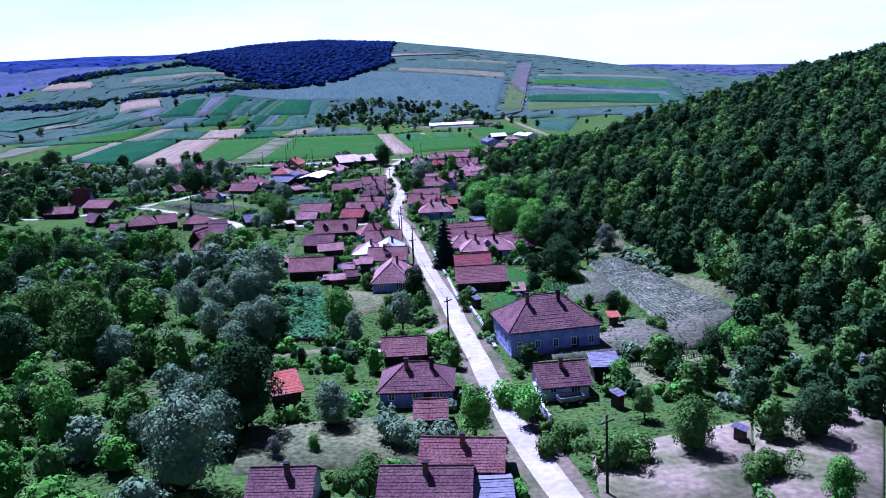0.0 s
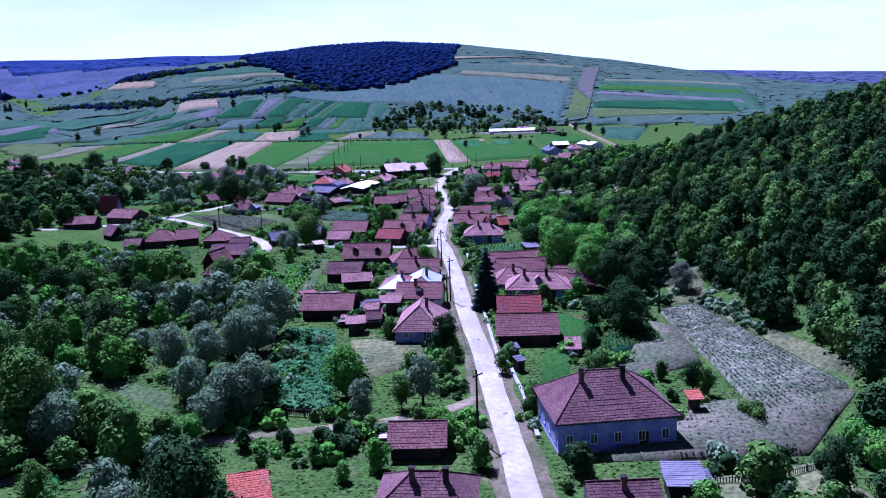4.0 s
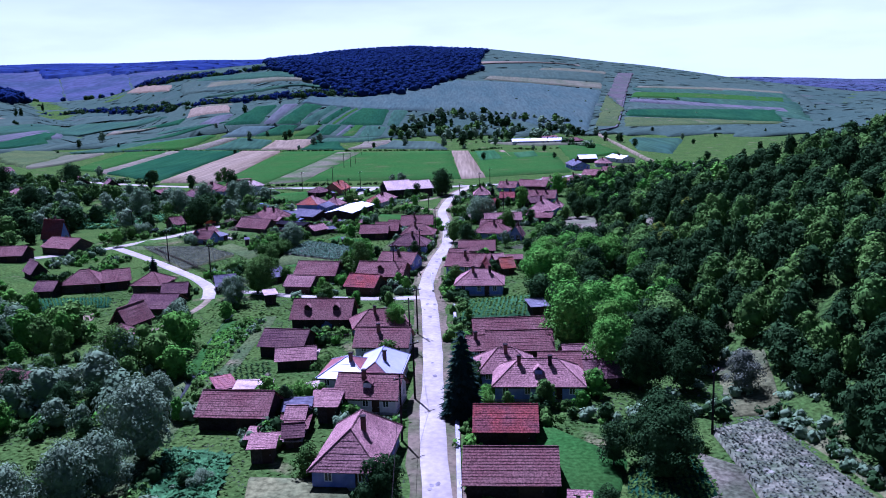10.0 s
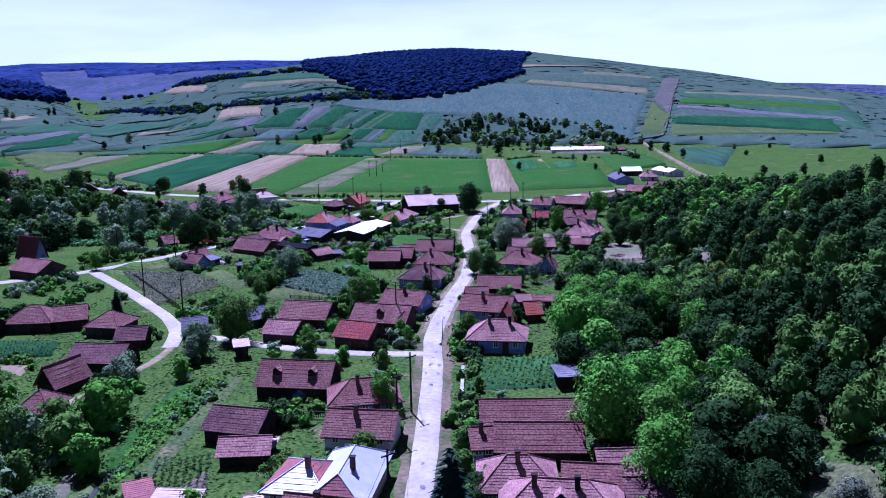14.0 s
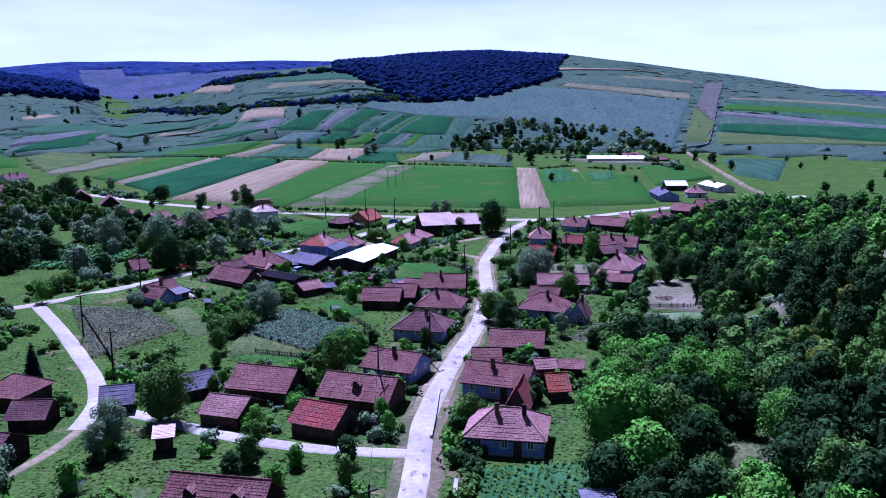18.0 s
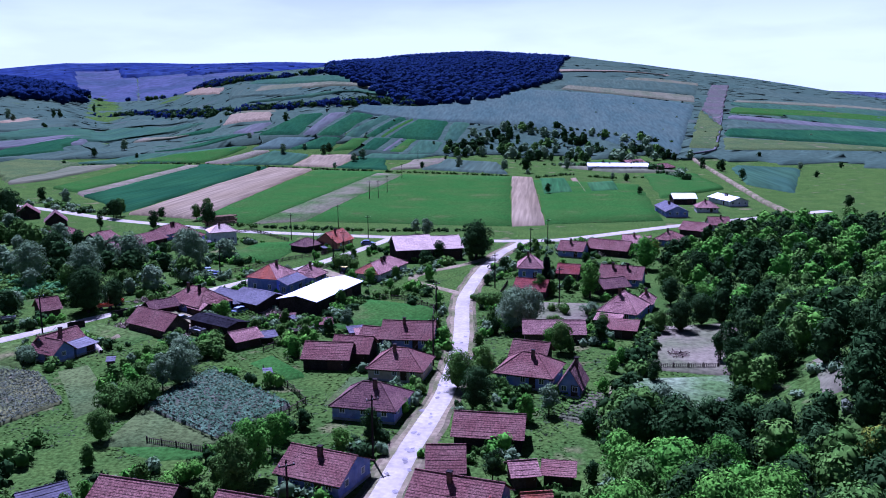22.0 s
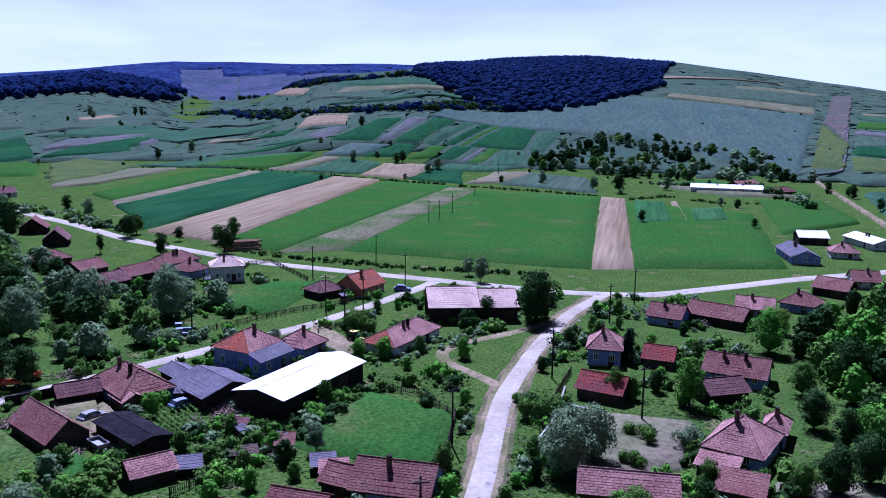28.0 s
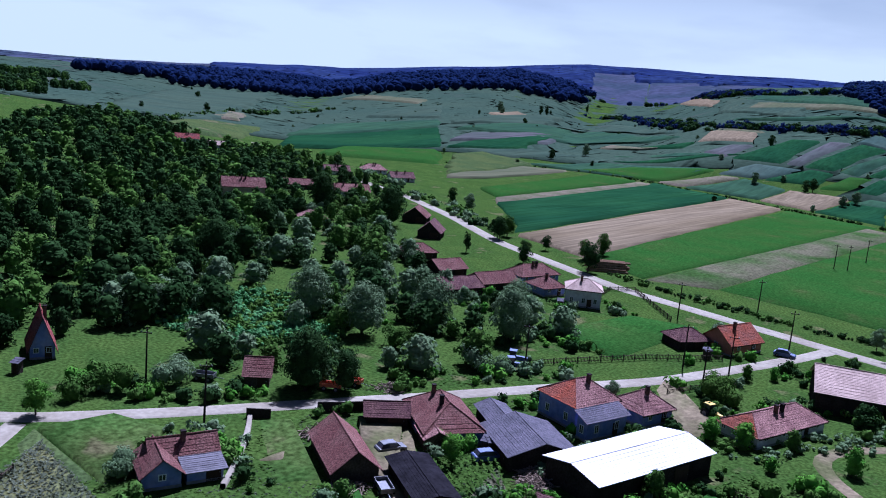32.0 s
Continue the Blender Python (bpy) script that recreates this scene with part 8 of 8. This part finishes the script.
# fences and low walls
fence([(-63.7, 343.3), (-59.3, 352.1), (-52.5, 364.9), (-42.9, 377.6)], 1.1)
fence([(-25.8, 92.5), (-22.1, 90.6), (-17.4, 89.4)], 1.0)
fence([(-80.5, 389.7), (-85.0, 410.0), (-80.9, 415.6), (-62.1, 396.2)], 1.1)
fence([(-19.1, 322.1), (-13.4, 321.5), (-5.8, 313.7), (-4.3, 301.6)], 1.1)
fence([(-41.2, 350.2), (-38.7, 357.9), (-34.9, 363.1)], 1.0)
fence([(-28.2, 269.9), (-20.5, 261.1), (-17.3, 256.2), (-19.2, 250.2)], 1.0)
fence([(-31.9, 280.9), (-29.8, 286.0), (-32.2, 299.8), (-25.4, 295.8)], 1.1)
fence([(6.9, 312.8), (7.4, 327.4), (8.6, 339.4)], 1.1)
fence([(-12.8, 182.1), (-11.6, 173.6), (-19.3, 173.4)], 1.1)
fence([(33.3, 277.3), (45.3, 278.5), (46.9, 286.9)], 1.0)
fence([(24.5, 67.2), (30.0, 67.1), (36.7, 69.9)], 1.0)
fence([(-77.3, 262.2), (-54.6, 231.7), (-50.7, 224.7)], 1.0)
fence([(-33.7, 239.8), (-27.1, 238.2), (-20.9, 237.1)], 1.0)
low_wall([(5.3, 157.2), (5.7, 139.1), (6.0, 121.8), (6.2, 108.9)], 0.35, 0.50, "concrete", "pale concrete gutter wall beside the road")
low_wall([(7.2, 111.7), (8.3, 94.1), (8.5, 80.6)], 0.35, 0.50, "concrete", "pale concrete gutter wall beside the road")
low_wall([(10.8, 62.6), (10.3, 55.0), (10.5, 51.4)], 1.00, 0.25, "white", "whitewashed low garden wall")
low_wall([(-0.6, 224.1), (0.1, 213.5), (0.4, 206.9)], 0.50, 0.30, "concrete", "pale concrete garden wall")
low_wall([(-7.6, 217.9), (-6.9, 208.1), (-11.8, 208.1)], 1.50, 0.15, "planks", "dark board garden fence")
low_wall([(-74.6, 291.6), (-72.4, 294.0)], 1.30, 0.15, "planks", "dark board gate beside the lane")
low_wall([(-70.2, 300.4), (-66.3, 306.5), (-61.8, 312.7)], 1.40, 0.15, "planks", "dark board yard fence")
low_wall([(8.4, 330.4), (8.4, 317.7), (6.4, 304.5)], 0.60, 0.25, "concrete", "low concrete roadside wall")
low_wall([(8.1, 324.4), (17.5, 320.2), (26.3, 319.9)], 0.15, 0.50, "concrete", "pale concrete garden path")
low_wall([(4.8, 195.2), (5.2, 183.7), (5.9, 173.9)], 0.35, 0.50, "concrete", "pale concrete gutter beside the road")

# vehicles, stacks and yard things
car(-16.5, 181.3, 10, "bluepaint", "blue parked car in the farmyard")
car(-54.8, 299.0, 70, "steel", "grey parked car in the farmyard")
tractor(-65.8, 342.7, 30, "bluepaint", "blue tractor by the lane")
tractor(-63.9, 339.4, 40, "bluepaint", "blue tractor by the trees")
tractor(-31.8, 346.1, -20, "yellowpaint", "yellow machine in the yard")
cart(-75.1, 311.8, 20, "redpaint", "orange-red farm cart by the lane")
cart(-89.8, 295.5, 35, "steel", "blue-grey trailer beside the lane")
cart(-75.5, 307.8, 35, "redpaint", "small red farm machine by the lane")
car(-45.3, 306.9, 60, "bluepaint", "blue car between the barns")
car(14.4, 352.1, -20, "steel", "pale parked car in the yard")
cart(-47.9, 290.6, -30, "steel", "grey trailer in the yard")
car(-36.0, 391.7, 10, "bluepaint", "dark blue car by the small garden")
car(-137.1, 375.1, 40, "steel", "pale car under the trees")
cart(14.2, 56.9, 10, "steel", "grey cart under a pale cover")
log_pile(-98.0, 432.1, 40)
brush_heap(-70.1, 315.1, 30)
brush_heap(-37.1, 304.8, 0)
brush_heap(-38.9, 308.0, 0)
brush_heap(39.9, 284.8, 0)
brush_heap(-25.6, 295.8, 0)
brush_heap(32.2, 378.7, 0)
brush_heap(-64.5, 295.2, 0)
outhouse(-25.9, 265.2, 24)
outhouse(-25.3, 296.8, 6)
outhouse(-31.5, 298.0, 56)
outhouse(19.5, 54.8, 31)
outhouse(29.2, 42.2, 50)
outhouse(-82.9, 383.6, 30)
outhouse(8.6, 110.0, 15)
outhouse(8.8, 104.1, 25)
outhouse(-53.6, 268.6, 20)
outhouse(7.9, 108.6, 16)
outhouse(-45.5, 376.3, 50)
outhouse(-107.4, 276.0, 30)
outhouse(-46.9, 308.8, 20)
outhouse(-46.4, 309.1, 55)

lines = sorted((p for p in POLES if abs(p[0]) < 9 and p[1] < 360), key=lambda p: p[1])
for a, b in zip(lines, lines[1:]):
    if 12 < math.hypot(a[0] - b[0], a[1] - b[1]) < 70:
        wire(a, b)

# yard sheds and lean-tos
house(-16.6, 131.2, 5.0, 2.4, -3, "mono", 1.1, 0.3, "pink", "planks", "low board lean-to with a pinkish slab roof", 0, 0, category="shed")
house(-14.9, 139.8, 3.2, 3.0, 5, "mono", 1.4, 0.4, "slate", "wood", "small board shed with a grey slab roof", 0, 0, category="shed")
house(-14.2, 134.2, 3.2, 2.6, 0, "mono", 1.2, 0.4, "brown", "planks", "small board shed with a brown tile roof", 0, 0, category="shed")
house(-13.5, 130.4, 1.6, 1.6, 0, "mono", 1.0, 0.2, "pale", "wood", "small hutch with a pale slab roof", 0, 0, category="shed")
house(-11.1, 142.3, 3.6, 3.0, 8, "mono", 1.5, 0.4, "pink", "wood", "lean-to with a pinkish slab roof beside the house", 0, 0, category="shed")
house(-27.1, 149.4, 2.4, 3.6, 30, "mono", 1.2, 0.5, "rust", "planks", "board lean-to with a rusty sheet roof", 0, 0, category="shed")
house(-22.7, 148.5, 4.6, 2.0, 0, "mono", 1.2, 0.3, "pale", "wood", "low lean-to with a pale slab roof behind the barn", 0, 0, category="shed")
house(-14.1, 147.9, 1.8, 1.8, 20, "mono", 1.1, 0.2, "pale", "wood", "small hutch with a pale sheet roof", 0, 0, category="shed")
house(-17.6, 163.1, 2.6, 1.8, 0, "mono", 1.1, 0.2, "pale", "planks", "narrow lean-to with a pale sheet roof", 0, 0, category="shed")
house(18.8, 234.4, 3.4, 2.6, -4, "mono", 1.4, 0.4, "brown", "planks", "small board shed with a brown tile roof", 0, 0, category="shed")
house(-24.5, 296.2, 2.0, 2.0, 20, "mono", 1.5, 0.5, "brown", "wood", "narrow tall shed with a brown tile roof", 0, 0, category="shed")
house(-17.7, 292.3, 2.6, 2.4, 25, "mono", 1.2, 0.4, "slate", "planks", "small shed with a grey slab roof", 0, 0, category="shed")
house(-15.8, 290.9, 3.0, 2.6, 20, "mono", 1.2, 0.4, "pink", "planks", "small shed with a pinkish slab roof", 0, 0, category="shed")
house(-33.2, 287.3, 2.8, 2.4, 30, "mono", 1.2, 0.4, "slate", "planks", "small shed with a grey slab roof", 0, 0, category="shed")
house(-28.7, 292.9, 3.0, 2.0, 30, "mono", 1.0, 0.2, "wood", "planks", "low board hutch in the back yard", 0, 0, category="shed")
house(21.6, 66.3, 4.0, 3.0, 0, "mono", 1.2, 0.3, "slate", "planks", "dark open shed with a flat grey roof", 0, 0, category="shed")
house(17.7, 112.0, 1.8, 4.5, -8, "mono", 1.2, 0.3, "pink", "white", "narrow lean-to with a pinkish slab roof", 0, 0, category="shed")
house(-8.5, 81.3, 2.0, 1.6, 0, "mono", 1.0, 0.2, "pale", "wood", "small hutch with a pale sheet roof", 0, 0, category="shed")
house(-33.3, 300.3, 2.4, 2.0, 10, "mono", 1.4, 0.3, "dark", "planks", "small dark board shed", 0, 0, category="shed")
house(-39.9, 326.2, 8.0, 2.0, 75, "mono", 3.0, 0.8, "slate", "blue", "blue veranda with a blue-grey sheet roof", 0, 2, category="veranda")
brush_heap(-37.0, 306.0, 20)
brush_heap(-51.0, 288.0, 60)
